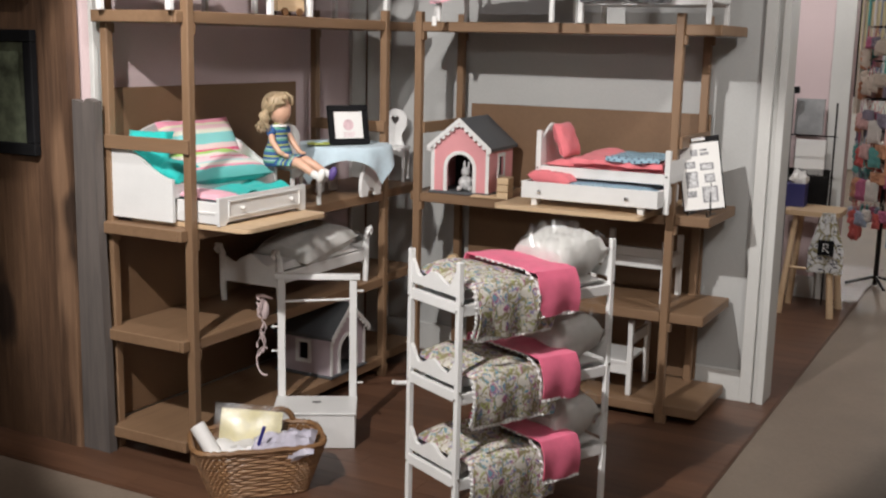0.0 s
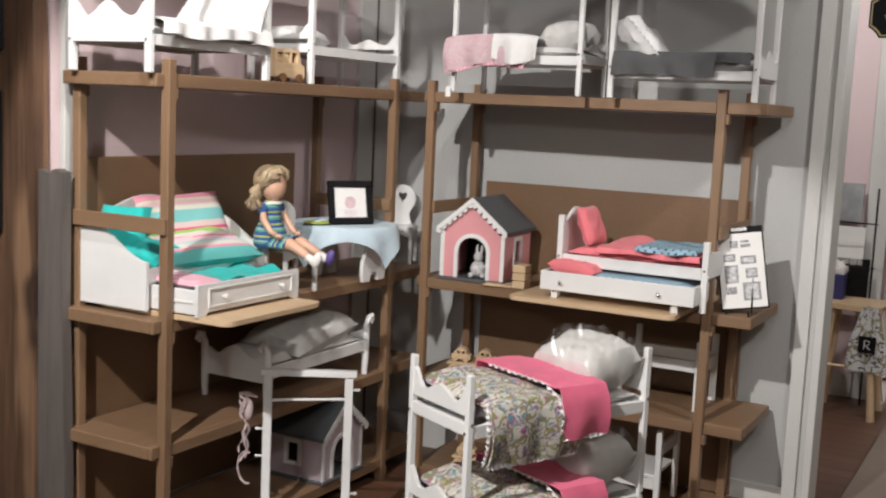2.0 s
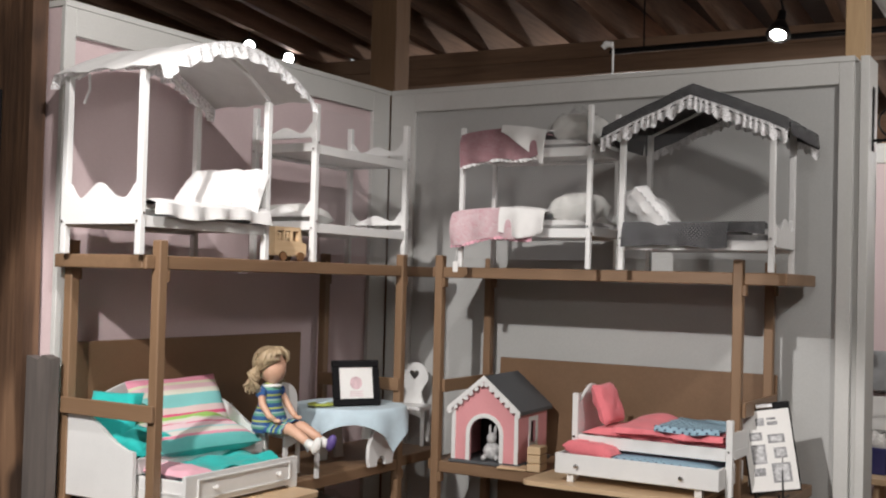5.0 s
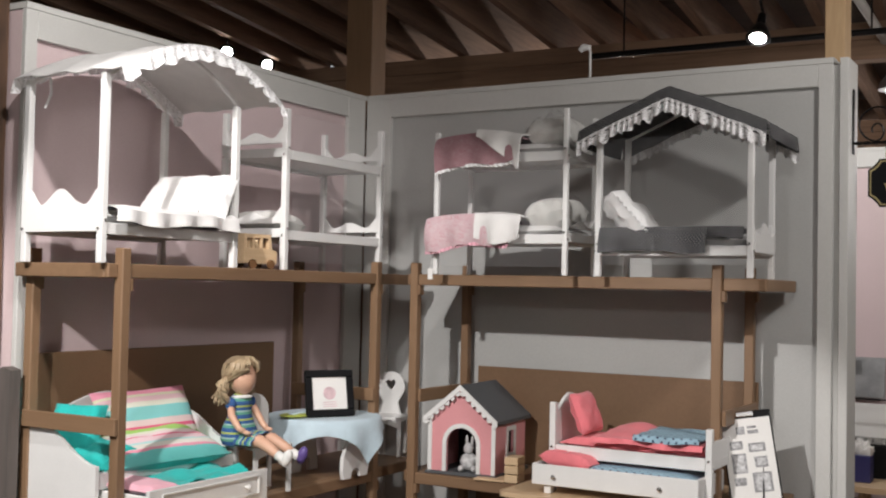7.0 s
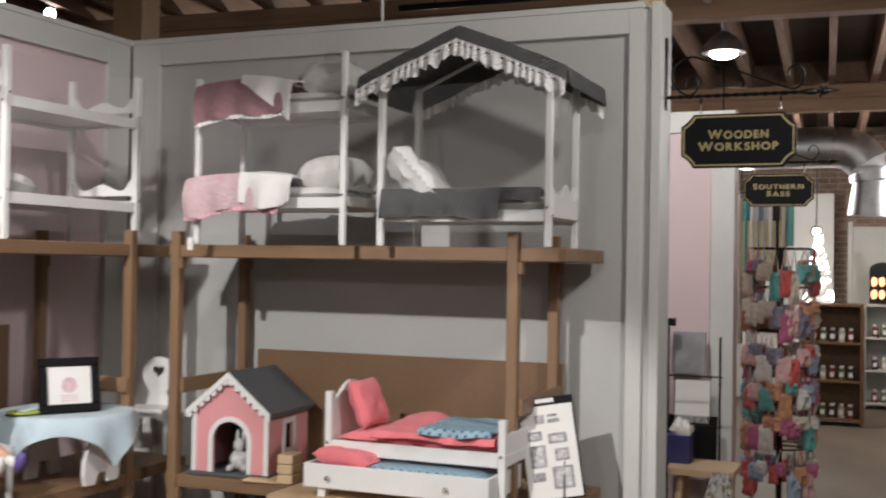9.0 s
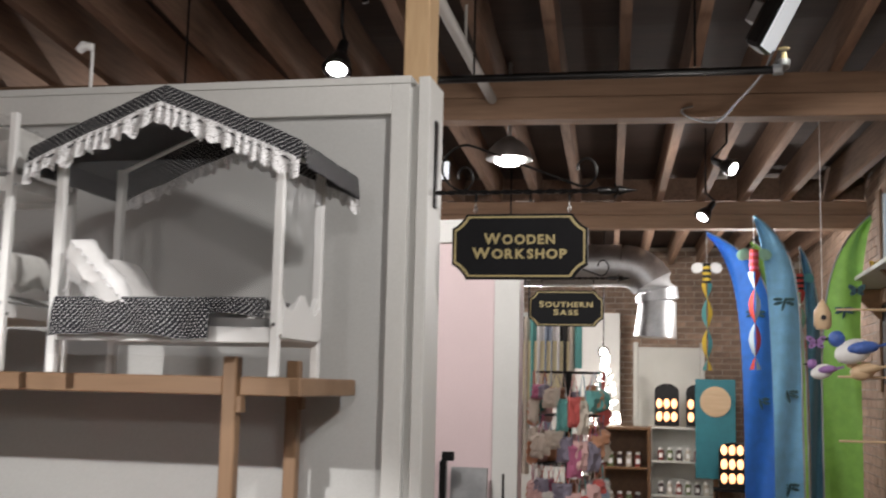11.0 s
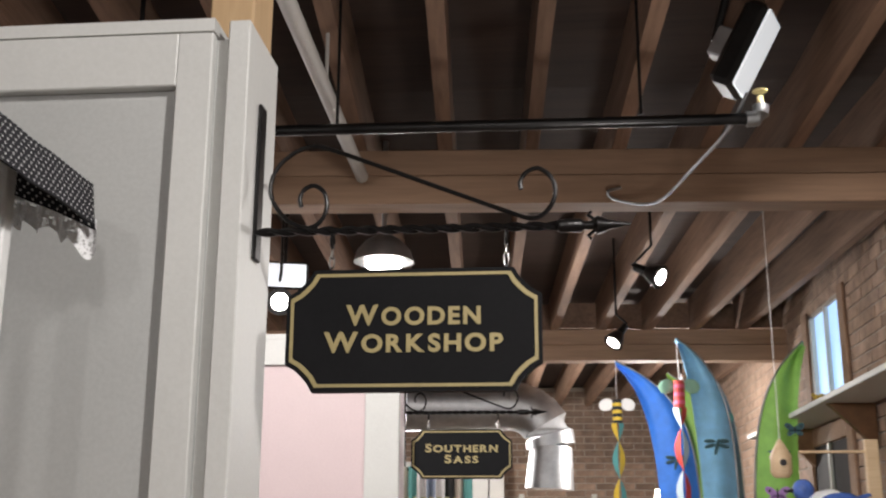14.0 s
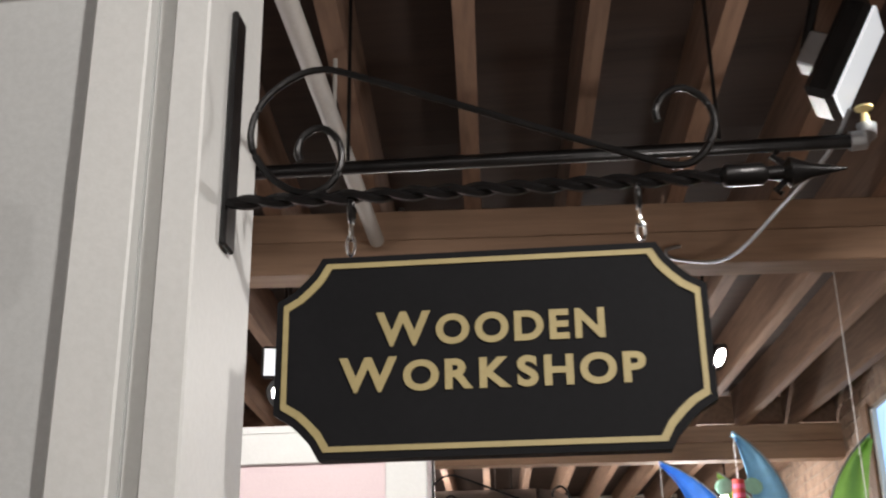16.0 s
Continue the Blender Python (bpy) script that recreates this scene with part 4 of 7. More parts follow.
part("trundle_front", slab(B(), [(0.026, 0.0), (0.06, 0.0), (0.075, 0.012), (0.495, 0.012), (0.51, 0.0), (0.545, 0.0), (0.545, 0.1), (0.026, 0.1)], 0.4825, 0.4965, "x"), WHITE, tr)
for a in (rect(0.075, 0.026, 0.505, 0.031), rect(0.075, 0.082, 0.505, 0.087), rect(0.075, 0.0315, 0.080, 0.0815), rect(0.50, 0.0315, 0.505, 0.0815)):
    part("moulding", slab(B(), a, 0.497, 0.501, "x"), WHITE, tr)
for y in (0.145, 0.44):
    part("knob", ball(cyl(B(), (0.497, y, 0.056), (0.508, y, 0.056), 0.004, None, 8), (0.511, y, 0.056), (0.014, 0.017, 0.017)), WHITE, tr)
part("trundle_mattress", cushion(B(), (0.32, 0.285, 0.062), (0.31, 0.46, 0.05), (0, 0, 0), 14, 0.3, 0.05, 4), TEAL, d, "teal trundle mattress", True)
def spread(u, v):
    x, y = 0.25 + 0.225 * u, 0.13 + 0.38 * v
    return (x, y, 0.104 + 0.020 * noise.noise(Vector((x * 16, y * 12, 3))) - 0.010 * u * u)
part("trundle_cover", sheet(B(), spread, 24, 34, 0.005), TEAL, d, "rumpled teal cover", True)
part("pink_pillow", cushion(B(), (0.375, 0.115, 0.092), (0.20, 0.13, 0.034), (0, 2, 4), 12, 0.45, 0.1, 3), SOFTPINK, d, "", True)
part("teal_pillow", cushion(B(), (0.10, 0.10, 0.225), (0.17, 0.2, 0.07), (58, 0, 25), 14, 0.45, 0.08, 5), TEAL, d, "teal pillow", True)
part("teal_cushion", cushion(B(), (0.21, 0.10, 0.17), (0.16, 0.15, 0.05), (20, 8, 10), 12, 0.45, 0.08, 6), TEAL, d, "teal cushion", True)
part("striped_pillow", cushion(B(), (0.10, 0.41, 0.225), (0.42, 0.25, 0.075), (64, 0, 90), 18, 0.4, 0.05, 7), STRIPE, d, "striped pillow leaning on the back", True)
part("striped_cushion", cushion(B(), (0.215, 0.315, 0.168), (0.47, 0.235, 0.075), (15, 0, 85), 18, 0.4, 0.06, 12), STRIPELOW, d, "striped pillow lying on the mattress", True)

# doll on a small chair
def doll_chair(m, label, heart=False):
    ob = thing("doll_chair", m, label, "doll chair")
    part("seat", slab(B(), rounded(0.16, 0.15, 0.02), 0.15, 0.166, "z"), WHITE, ob)
    if heart:
        hole = [(0.08 + 0.021 * math.sin(t) ** 3, 0.293 + 0.0016 * (13 * math.cos(t) - 5 * math.cos(2 * t) - 2 * math.cos(3 * t) - math.cos(4 * t))) for t in [2 * math.pi * k / 28 for k in range(28)]]
        part("backrest", slab(B(), [(0.035, 0.167), (0.125, 0.167), (0.112, 0.215)] + arc(0.08, 0.285, 0.062, -38, 218, 22) + [(0.048, 0.215)], 0.136, 0.149, "y", [hole]), WHITE, ob, "rounded back with a heart cut out")
    else:
        part("backrest", slab(B(), [(0.02, 0.167), (0.14, 0.167)] + arc(0.08, 0.27, 0.06, 0, 180, 16), 0.136, 0.149, "y"), WHITE, ob)
    for x in (0.006, 0.14):
        for y in (0.006, 0.13):
            part("leg", box(B(), x, y, 0, x + 0.014, y + 0.014, 0.15, 0.001), WHITE, ob)
    part("apron", slab(B(), [(0.0205, 0.12), (0.0205, 0.149), (0.1395, 0.149), (0.1395, 0.12)] + [(0.1395 - 0.119 * k / 10, 0.12 + 0.016 * math.sin(math.pi * k / 10)) for k in range(1, 10)], 0.007, 0.017, "y"), WHITE, ob)


doll_chair(pose(-2.585, 3.695, 0.886, 0, 0, 72), "small white wooden doll chair under the seated doll")
doll_chair(pose(-2.80, 4.66, 0.886, 0, 0, 20), "white wooden doll chair with a heart cut in its back", True)
SKIN = surf("doll_vinyl", (0.62, 0.37, 0.26), 0.06, 8, 0.45, bump=0.03)
HAIR = woodgrain("blond_hair", (0.22, 0.145, 0.075), (0.60, 0.47, 0.31), "z", 40, 0.4, 0, 0.5)
DRESS = striped("striped_dress", [(0, (0.03, 0.09, 0.25)), (0.3, (0.10, 0.30, 0.22)), (0.5, (0.30, 0.45, 0.40)), (0.62, (0.03, 0.09, 0.25)), (0.85, (0.35, 0.42, 0.10))], 0.045)
SHOE = surf("purple_shoe", (0.12, 0.08, 0.28), 0.1, 10, 0.5)
COLLAR = surf("white_collar", (0.75, 0.75, 0.73), 0.05, 10, 0.7)
body = B()
prof = [(0.062, 0.0), (0.070, 0.02), (0.066, 0.05), (0.046, 0.09), (0.043, 0.12), (0.046, 0.14), (0.036, 0.158), (0.02, 0.168)]
def trunk(u, v):
    k = v * (len(prof) - 1)
    i = min(int(k), len(prof) - 2)
    t = k - i
    r, z = prof[i][0] * (1 - t) + prof[i + 1][0] * t, prof[i][1] * (1 - t) + prof[i + 1][1] * t
    a = 2 * math.pi * u
    return (0.8 * r * math.cos(a), 1.05 * r * math.sin(a), z)
sheet(body, trunk, 28, 26, 0)
skirt = B()
def lap(u, v):
    a = math.pi * (u - 0.5)
    return (0.03 + 0.075 * v, 0.068 * math.sin(a), 0.005 + 0.036 * math.cos(a) + 0.003 * math.sin(u * 25))
sheet(skirt, lap, 24, 10, 0.004)
hair = ball(B(), (-0.014, 0, 0.236), (0.108, 0.114, 0.118))
for k in range(70):
    a = math.pi * (0.12 + 1.76 * random.random())
    top = Vector((0.012 + 0.022 * math.cos(a), 0.030 * math.sin(a), 0.290))
    mid = Vector((0.004 + 0.054 * math.cos(a), 0.058 * math.sin(a), 0.250))
    tie = -0.062 if math.sin(a) < 0.25 else 0.058
    end = Vector((-0.012 + 0.01 * random.uniform(-1, 1), tie, 0.222 + 0.01 * random.uniform(-1, 1)))
    tube(hair, [top, top.lerp(mid, 0.6) + Vector((0.008 * math.cos(a), 0.010 * math.sin(a), 0.006)), mid, end], [0.004, 0.0065, 0.0065, 0.005], 5)
for sg, count in ((-1, 34), (1, 12)):
    for k in range(count):
        ph, ln, rr = 6.28 * random.random(), random.uniform(0.055, 0.095), random.uniform(0.006, 0.012)
        ox, oy = random.uniform(-0.02, 0.018), sg * (0.064 + random.uniform(0, 0.03) * (1 if sg < 0 else 0.3))
        pts = [(-0.012 + (ox * t + rr * math.cos(ph + t * 9)) * min(1, t * 3), sg * 0.06 + (oy - sg * 0.06) * min(1, t * 2.5) + rr * math.sin(ph + t * 9) * min(1, t * 3), 0.228 - ln * t) for t in [j / 12 for j in range(13)]]
        tube(hair, pts, [0.0048 - 0.0028 * j / 12 for j in range(13)], 5)
skin = ball(B(), (0.010, 0, 0.218), (0.088, 0.094, 0.108))
cyl(skin, (0, 0, 0.155), (0, 0, 0.185), 0.017, 0.016)
for s in (-1, 1):
    tube(skin, [(0.0, s * 0.048, 0.142), (0.018, s * 0.066, 0.10), (0.05, s * 0.066, 0.06), (0.068, s * 0.06, 0.05)], [0.014, 0.013, 0.011, 0.010])
    ball(skin, (0.078, s * 0.06, 0.047), (0.03, 0.02, 0.016))
    tube(skin, [(0.06, s * 0.03, 0.02), (0.12, s * 0.034, 0.018), (0.15, s * 0.036, 0.004), (0.215, s * 0.04, -0.03)], [0.026, 0.022, 0.019, 0.013])
sleeves = B()
for s in (-1, 1):
    ball(sleeves, (0.002, s * 0.052, 0.136), (0.04, 0.036, 0.044))
shoes, socks = B(), B()
for s in (-1, 1):
    ball(shoes if s > 0 else socks, (0.232, s * 0.042, -0.025), (0.034, 0.034, 0.062), (0, 22, 0))
    tube(socks, [(0.19, s * 0.039, -0.018), (0.222, s * 0.04, -0.032)], [0.016, 0.017])
multi("doll", [(body, DRESS), (skirt, DRESS), (sleeves, DRESS), (hair, HAIR), (skin, SKIN), (shoes, SHOE), (socks, COLLAR), (ball(B(), (0.006, 0, 0.158), (0.072, 0.076, 0.016)), COLLAR)],
      pose(-2.645, 3.685, 1.060, 0, 0, 2), "blond doll in a striped dress sitting on a small chair", "doll")

# table with a pale blue cloth
t = thing("doll_table", pose(-2.68, 4.215, 0.886), "small white doll table", "table")
part("tabletop", cyl(B(), (0, 0, 0.2), (0, 0, 0.215), 0.212, None, 36), WHITE, t)
hole = arc(0, 0.085, 0.036, 0, 360, 22)[:-1]
part("pedestal", slab(B(), [(-0.075, 0), (-0.03, 0)] + arc(0, 0.005, 0.03, 180, 0, 10) + [(0.03, 0), (0.075, 0), (0.083, 0.03), (0.08, 0.08), (0.05, 0.135), (0.035, 0.199), (-0.035, 0.199), (-0.05, 0.135), (-0.08, 0.08), (-0.083, 0.03)], 0.135, 0.15, "x"), WHITE, t, "white pierced end board")
part("pedestal", slab(B(), [(-0.08, 0), (-0.03, 0), (-0.02, 0.05), (0.02, 0.05), (0.03, 0), (0.08, 0), (0.06, 0.13), (0.035, 0.199), (-0.035, 0.199), (-0.06, 0.13)], -0.1, -0.085, "x"), WHITE, t)
part("leg", box(B(), 0.05, 0.135, 0, 0.065, 0.15, 0.199, 0.001), WHITE, t)
cl = B()
def cloth(u, v):
    a, b = 2 * u - 1, 2 * v - 1
    x, y = a * 0.268, b * 0.268
    c, s = math.cos(radians(38)), math.sin(radians(38))
    x, y = x * c - y * s, x * s + y * c
    r = math.hypot(x, y)
    if r < 0.214:
        return (x, y, 0.002 * (1 - (r / 0.214) ** 2))
    k = 0.214 + 0.022 * (1 - math.exp(-(r - 0.214) * 20)) + 0.012 * math.sin(math.atan2(y, x) * 9) * min(1, (r - 0.214) * 9)
    return (x / r * k, y / r * k, -(r - 0.214))
sheet(cl, cloth, 44, 44, 0.003)
tc = tagged(part("tablecloth", cl, SKYBLUE, None, "", True), "pale blue square tablecloth draped over the doll table", "tablecloth")
tc.matrix_world = pose(-2.68, 4.215, 1.108)
LIME = surf("lime_glaze", (0.42, 0.47, 0.10), 0.1, 10, 0.35)
pl = thing("plate", pose(-2.70, 4.065, 1.112), "small oval lime green plate on the tablecloth", "plate")
part("dish", ball(B(), (0, 0, 0.006), (0.11, 0.15, 0.014)), LIME, pl, "", True)
part("food", ball(ball(B(), (0, 0.02, 0.013), (0.05, 0.06, 0.012)), (0.01, -0.03, 0.013), (0.04, 0.04, 0.01)), SKYBLUE, pl)


def framed(name, m, w, h, bar, deep, picture, label, category, mat=None, easel=True):
    """A picture frame standing or hanging; local x across, z up, facing -y."""
    ob = thing(name, m, label, category)
    for nm, a in (("bottom_bar", rect(0, 0, w, bar)), ("top_bar", rect(0, h - bar, w, h)), ("side_bar", rect(0, bar + 0.0003, bar, h - bar - 0.0003)), ("side_bar", rect(w - bar, bar + 0.0003, w, h - bar - 0.0003))):
        part(nm, box(B(), a[0][0], 0, a[0][1], a[2][0], deep, a[2][1], min(0.003, bar * 0.2)), BLACK, ob)
    part("picture", box(B(), bar, deep * 0.5, bar, w - bar, deep * 0.8, h - bar), picture, ob)
    if mat:
        part("print", slab(B(), arc(w / 2, h * 0.5, w * 0.13, 0, 360, 16)[:-1], deep * 0.5 - 0.001, deep * 0.5, "y"), mat, ob)
        for k in range(3):
            part("line", box(B(), w * 0.36, deep * 0.5 - 0.001, h * 0.3 - k * 0.008, w * 0.64, deep * 0.5, h * 0.3 - k * 0.008 + 0.003), mat, ob)
    if easel:
        part("prop", box(B(), w * 0.4, deep, 0.0, w * 0.6, deep + 0.006, h * 0.7, 0.001, pose(0, 0.03, 0, 14, 0, 0)), BLACK, ob)
    return ob


PALEPINK = surf("faded_print", (0.62, 0.45, 0.48), 0.2, 40, 0.6)
framed("picture_frame", pose(-2.64, 4.055, 1.115, -12, 0, 58), 0.19, 0.172, 0.026, 0.018, PAPER, "small black picture frame standing on the tablecloth", "frame", PALEPINK)


# dog houses
def dog_house(m, w, depth, wall_h, rise, paint, label, window_side):
    ob = thing("toy_dog_house", m, label, "doll house")
    part("base", box(B(), -0.012, -0.012, 0, w + 0.012, depth + 0.012, 0.012, 0.002), ROOFGREY, ob)
    door = [(w * 0.27, 0.013)] + [(p[0], p[1]) for p in arc(w / 2, wall_h * 0.55, w * 0.23, 180, 0, 14)] + [(w * 0.73, 0.013)]
    out = [(0, 0.0125), (w * 0.27, 0.0125)] + door[1:-1] + [(w * 0.73, 0.0125), (w, 0.0125), (w, wall_h), (w / 2, wall_h + rise), (0, wall_h)]
    part("front_wall", slab(B(), out, 0, 0.01, "y"), paint, ob)
    arch = [(w * 0.21, 0.0125)] + arc(w / 2, wall_h * 0.55, w * 0.29, 180, 0, 14) + [(w * 0.79, 0.0125)]
    part("door_trim", slab(B(), arch + [(w * 0.73, 0.0125)] + door[1:-1][::-1] + [(w * 0.27, 0.0125)], -0.005, -0.0005, "y"), WHITE, ob)
    part("back_wall", slab(B(), [(0, 0.0125), (w, 0.0125), (w, wall_h), (w / 2, wall_h + rise), (0, wall_h)], depth - 0.01, depth, "y"), paint, ob)
    for x, wn in ((0, window_side < 0), (w - 0.01, window_side > 0)):
        hole = [rect(depth * 0.42, wall_h * 0.38, depth * 0.6, wall_h * 0.78)] if wn else []
        part("side_wall", slab(B(), rect(0.0105, 0.0125, depth - 0.0105, wall_h), x, x + 0.01, "x", hole), paint, ob)
        if wn:
            o = x - 0.004 if x == 0 else x + 0.0105
            part("window_trim", slab(B(), rect(depth * 0.36, wall_h * 0.3, depth * 0.66, wall_h * 0.86), o, o + 0.0035, "x", hole), WHITE, ob)
    for x in (-0.004, w - 0.012):
        part("corner_trim", box(B(), x, -0.005, 0.0125, x + 0.016, -0.0005, wall_h - 0.004), WHITE, ob)
    over, th = 0.018, 0.011
    for s in (-1, 1):
        cx = w / 2
        e = (cx + s * (w / 2 + over), wall_h - over * rise / (w / 2))
        prof = [(cx, wall_h + rise), e, (e[0], e[1] + th * 1.3), (cx, wall_h + rise + th * 1.3)]
        roof = part("roof", slab(B(), [(p[0], p[1] + 0.0005) for p in prof], -0.018, depth + 0.015, "y"), ROOFGREY, ob)
        trim = [(cx, wall_h + rise - 0.006), (e[0], e[1] - 0.006), (e[0], e[1] + th * 1.3 + 0.002), (cx, wall_h + rise + th * 1.3 + 0.002)]
        part("barge_board", slab(B(), trim, -0.024, -0.0185, "y"), WHITE, roof)
        n = 7
        for k in range(n):
            f = (k + 0.5) / n
            px, pz = cx + (e[0] - cx) * f, wall_h + rise - 0.008 + (e[1] - wall_h - rise) * f
            part("scallop", slab(B(), arc(px, pz, 0.011, 0, 360, 10)[:-1], -0.021, -0.0187, "y"), WHITE, roof)
    # dark sheet across the house, standing in for the shade inside
    part("inside", box(B(), 0.0115, depth * 0.8, 0.013, w - 0.0115, depth * 0.82, wall_h), DARKIN, ob)
    return ob


dog_house(pose(-2.365, 4.47, 0.886, 0, 0, 4), 0.275, 0.30, 0.215, 0.115, HOUSEPINK, "pink toy dog house with white trim and grey roof", 1)
dog_house(pose(-2.565, 3.945, 0.101, 0, 0, 90), 0.27, 0.28, 0.19, 0.115, HOUSELILAC, "lilac toy dog house with white trim and dark roof", -1)
PLUSH = surf("spotted_plush", (0.58, 0.58, 0.58), 0.35, 45, 0.95, bump=0.6)
bun = B()
for c, s in (((0, 0, 0.035), (0.07, 0.06, 0.07)), ((0, -0.008, 0.085), (0.042, 0.042, 0.044)), ((-0.008, -0.004, 0.115), (0.012, 0.01, 0.045)), ((0.012, -0.004, 0.113), (0.012, 0.01, 0.045)), ((-0.025, -0.035, 0.012), (0.025, 0.05, 0.024)), ((0.025, -0.035, 0.012), (0.025, 0.05, 0.024)), ((0.03, -0.02, 0.05), (0.018, 0.03, 0.018))):
    ball(bun, c, s, (0, 0, 0), 10)
tagged(part("toy_rabbit", bun, PLUSH, None, "", True), "small grey spotted plush rabbit sitting in the dog house", "plush toy").matrix_world = pose(-2.225, 4.535, 0.899, 0, 0, 20)

# pink bed with its trundle
p = thing("trundle_bed", pose(-1.78, 4.335, 0.903), "white wooden doll bed with coral bedding and a trundle", "doll bed")
end_frame(p, 0, 0.27, 0.305, {0.14: 0.0})
end_frame(p, 0.555, 0.27, 0.255, {0.14: 0.0})
part("head_board", slab(B(), [(0.012, 0.14), (0.258, 0.14), (0.258, 0.27)] + [(0.258 - 0.246 * k / 16, 0.27 + 0.06 * math.sin(math.pi * k / 16) ** 1.5) for k in range(1, 16)] + [(0.012, 0.27)], -0.006, 0.006, "x"), WHITE, p)
part("foot_board", box(B(), 0.549, 0.012, 0.15, 0.561, 0.258, 0.21, 0.002), WHITE, p)
for y in (0, 0.27):
    part("side_rail", box(B(), 0.0115, y - 0.007, 0.118, 0.5435, y + 0.007, 0.16, 0.002), WHITE, p)
part("mattress", cushion(B(), (0.28, 0.135, 0.165), (0.53, 0.25, 0.05), (0, 0, 0), 12, 0.25, 0.02, 3), CORAL, p, "coral mattress", True)
part("cover", drape(B(), 0.15, 0.535, 0.004, 0.265, 0.195, 0.02, 26, 20, 5, 0.0, lambda u, v: 0.03 * math.exp(-((u - 0.2) / 0.2) ** 2) * v), CORAL, p, "rumpled coral cover", True)
part("pillow", cushion(B(), (0.075, 0.11, 0.265), (0.15, 0.17, 0.055), (0, 68, 0), 14, 0.45, 0.06, 6), CORAL, p, "coral pillow leaning on the head board", True)
part("folded_blanket", drape(B(), 0.30, 0.525, -0.004, 0.25, 0.213, 0.018, 20, 20, 8, 0.0), BLUEDOT, p, "folded blue spotted blanket", True)
tp = part("trundle", box(B(), -0.04, -0.085, 0.03, 0.545, -0.073, 0.1, 0.002), WHITE, p, "white trundle box with two round knobs")
for bx in ((-0.04, -0.0725, 0.03, -0.028, 0.2, 0.1), (0.533, -0.0725, 0.03, 0.545, 0.2, 0.1)):
    part("trundle_side", box(B(), *bx, 0.002), WHITE, tp)
part("trundle_base", box(B(), -0.0275, -0.0725, 0.032, 0.5325, 0.2, 0.042), WHITE, tp)
for x in (0.0, 0.46):
    for y in (-0.07, 0.17):
        part("foot", box(B(), x, y, 0, x + 0.025, y + 0.025, 0.03, 0.001), WHITE, tp)
for x in (0.045, 0.42):
    part("knob", ball(cyl(B(), (x, -0.086, 0.062), (x, -0.095, 0.062), 0.004, None, 8), (x, -0.098, 0.062), (0.016, 0.012, 0.016)), CHROME, tp)
part("trundle_mattress", cushion(B(), (0.255, 0.05, 0.085), (0.55, 0.24, 0.04), (0, 0, 0), 12, 0.25, 0.03, 9), BLUEDOT, p, "blue spotted trundle mattress", True)
part("coral_roll", cushion(B(), (0.075, -0.03, 0.115), (0.20, 0.075, 0.05), (0, 4, -6), 12, 0.4, 0.1, 12), CORAL, p, "rolled coral pillow", True)

# clipboard with a printed sheet on a wire stand
c = thing("clipboard_stand", pose(-1.225, 4.50, 0.888), "flyer on a black clipboard in a wire stand on the shelf", "flyer")
tilt = pose(0.03, 0.0, 0.012, -14, -9, 16)
def on(bx, bev=0.0):
    return box(B(), *bx, bev, tilt)
part("clipboard", on((-0.005, 0.004, -0.005, 0.165, 0.009, 0.30), 0.002), BLACK, c)
sh = part("flyer", on((0.0, 0.0015, 0.0, 0.16, 0.0035, 0.275)), PAPER, c, "white flyer with grey pictures")
for x, z, w, h in ((0.045, 0.222, 0.028, 0.026), (0.082, 0.222, 0.035, 0.012), (0.082, 0.240, 0.03, 0.008), (0.018, 0.172, 0.042, 0.028), (0.078, 0.160, 0.055, 0.030), (0.018, 0.092, 0.048, 0.066), (0.092, 0.108, 0.042, 0.036), (0.018, 0.052, 0.038, 0.026), (0.078, 0.026, 0.062, 0.066)):
    part("picture", on((x, 0.0004, z, x + w, 0.0014, z + h)), PRINTED, sh)
    if w > 0.04:
        part("picture_light", on((x + 0.008, -0.0002, z + 0.006, x + w - 0.008, 0.0003, z + h - 0.006)), PALEGREY, sh)
part("clip", on((0.05, -0.006, 0.28, 0.11, 0.004, 0.298), 0.003), CHROME, c)
b = B()
for x in (0.05, 0.13):
    tube(b, [(x, 0.10, 0.0), (x, 0.02, 0.002), (x, -0.03, 0.002), (x, -0.035, 0.02)], 0.003)
    tube(b, [(x, 0.02, 0.002), (x - 0.02, 0.075, 0.20)], 0.003)
part("wire_stand", b, IRON, c)

# toys of bare wood
def wheel(bm, x, y, z, r=0.014, w=0.008):
    cyl(bm, (x, y - w / 2, z), (x, y + w / 2, z), r, None, 16)


def toy_bus(m):
    ob = thing("toy_bus", m, "toy bus of bare wood with round passengers, on the top shelf", "toy")
    prof = [(0, 0.018), (0.15, 0.018), (0.15, 0.06), (0.128, 0.068), (0.12, 0.118), (0.0, 0.118)]
    part("body", slab(B(), prof, 0, 0.055, "y", [rect(0.012, 0.07, 0.04, 0.105), rect(0.048, 0.07, 0.076, 0.105), rect(0.084, 0.07, 0.112, 0.105)]), TOYWOOD, ob)
    part("inside", box(B(), 0.01, 0.02, 0.069, 0.113, 0.05, 0.107), TOYDARK, ob)
    for x in (0.026, 0.062):
        part("passenger", ball(cyl(B(), (x, 0.008, 0.071), (x, 0.008, 0.088), 0.006, 0.007), (x, 0.008, 0.094), (0.013, 0.013, 0.013)), TOYWOOD, ob)
    for x in (0.035, 0.118):
        for y in (-0.005, 0.06):
            b = B()
            wheel(b, x, y, 0.016, 0.016)
            part("wheel", b, TOYDARK, ob)


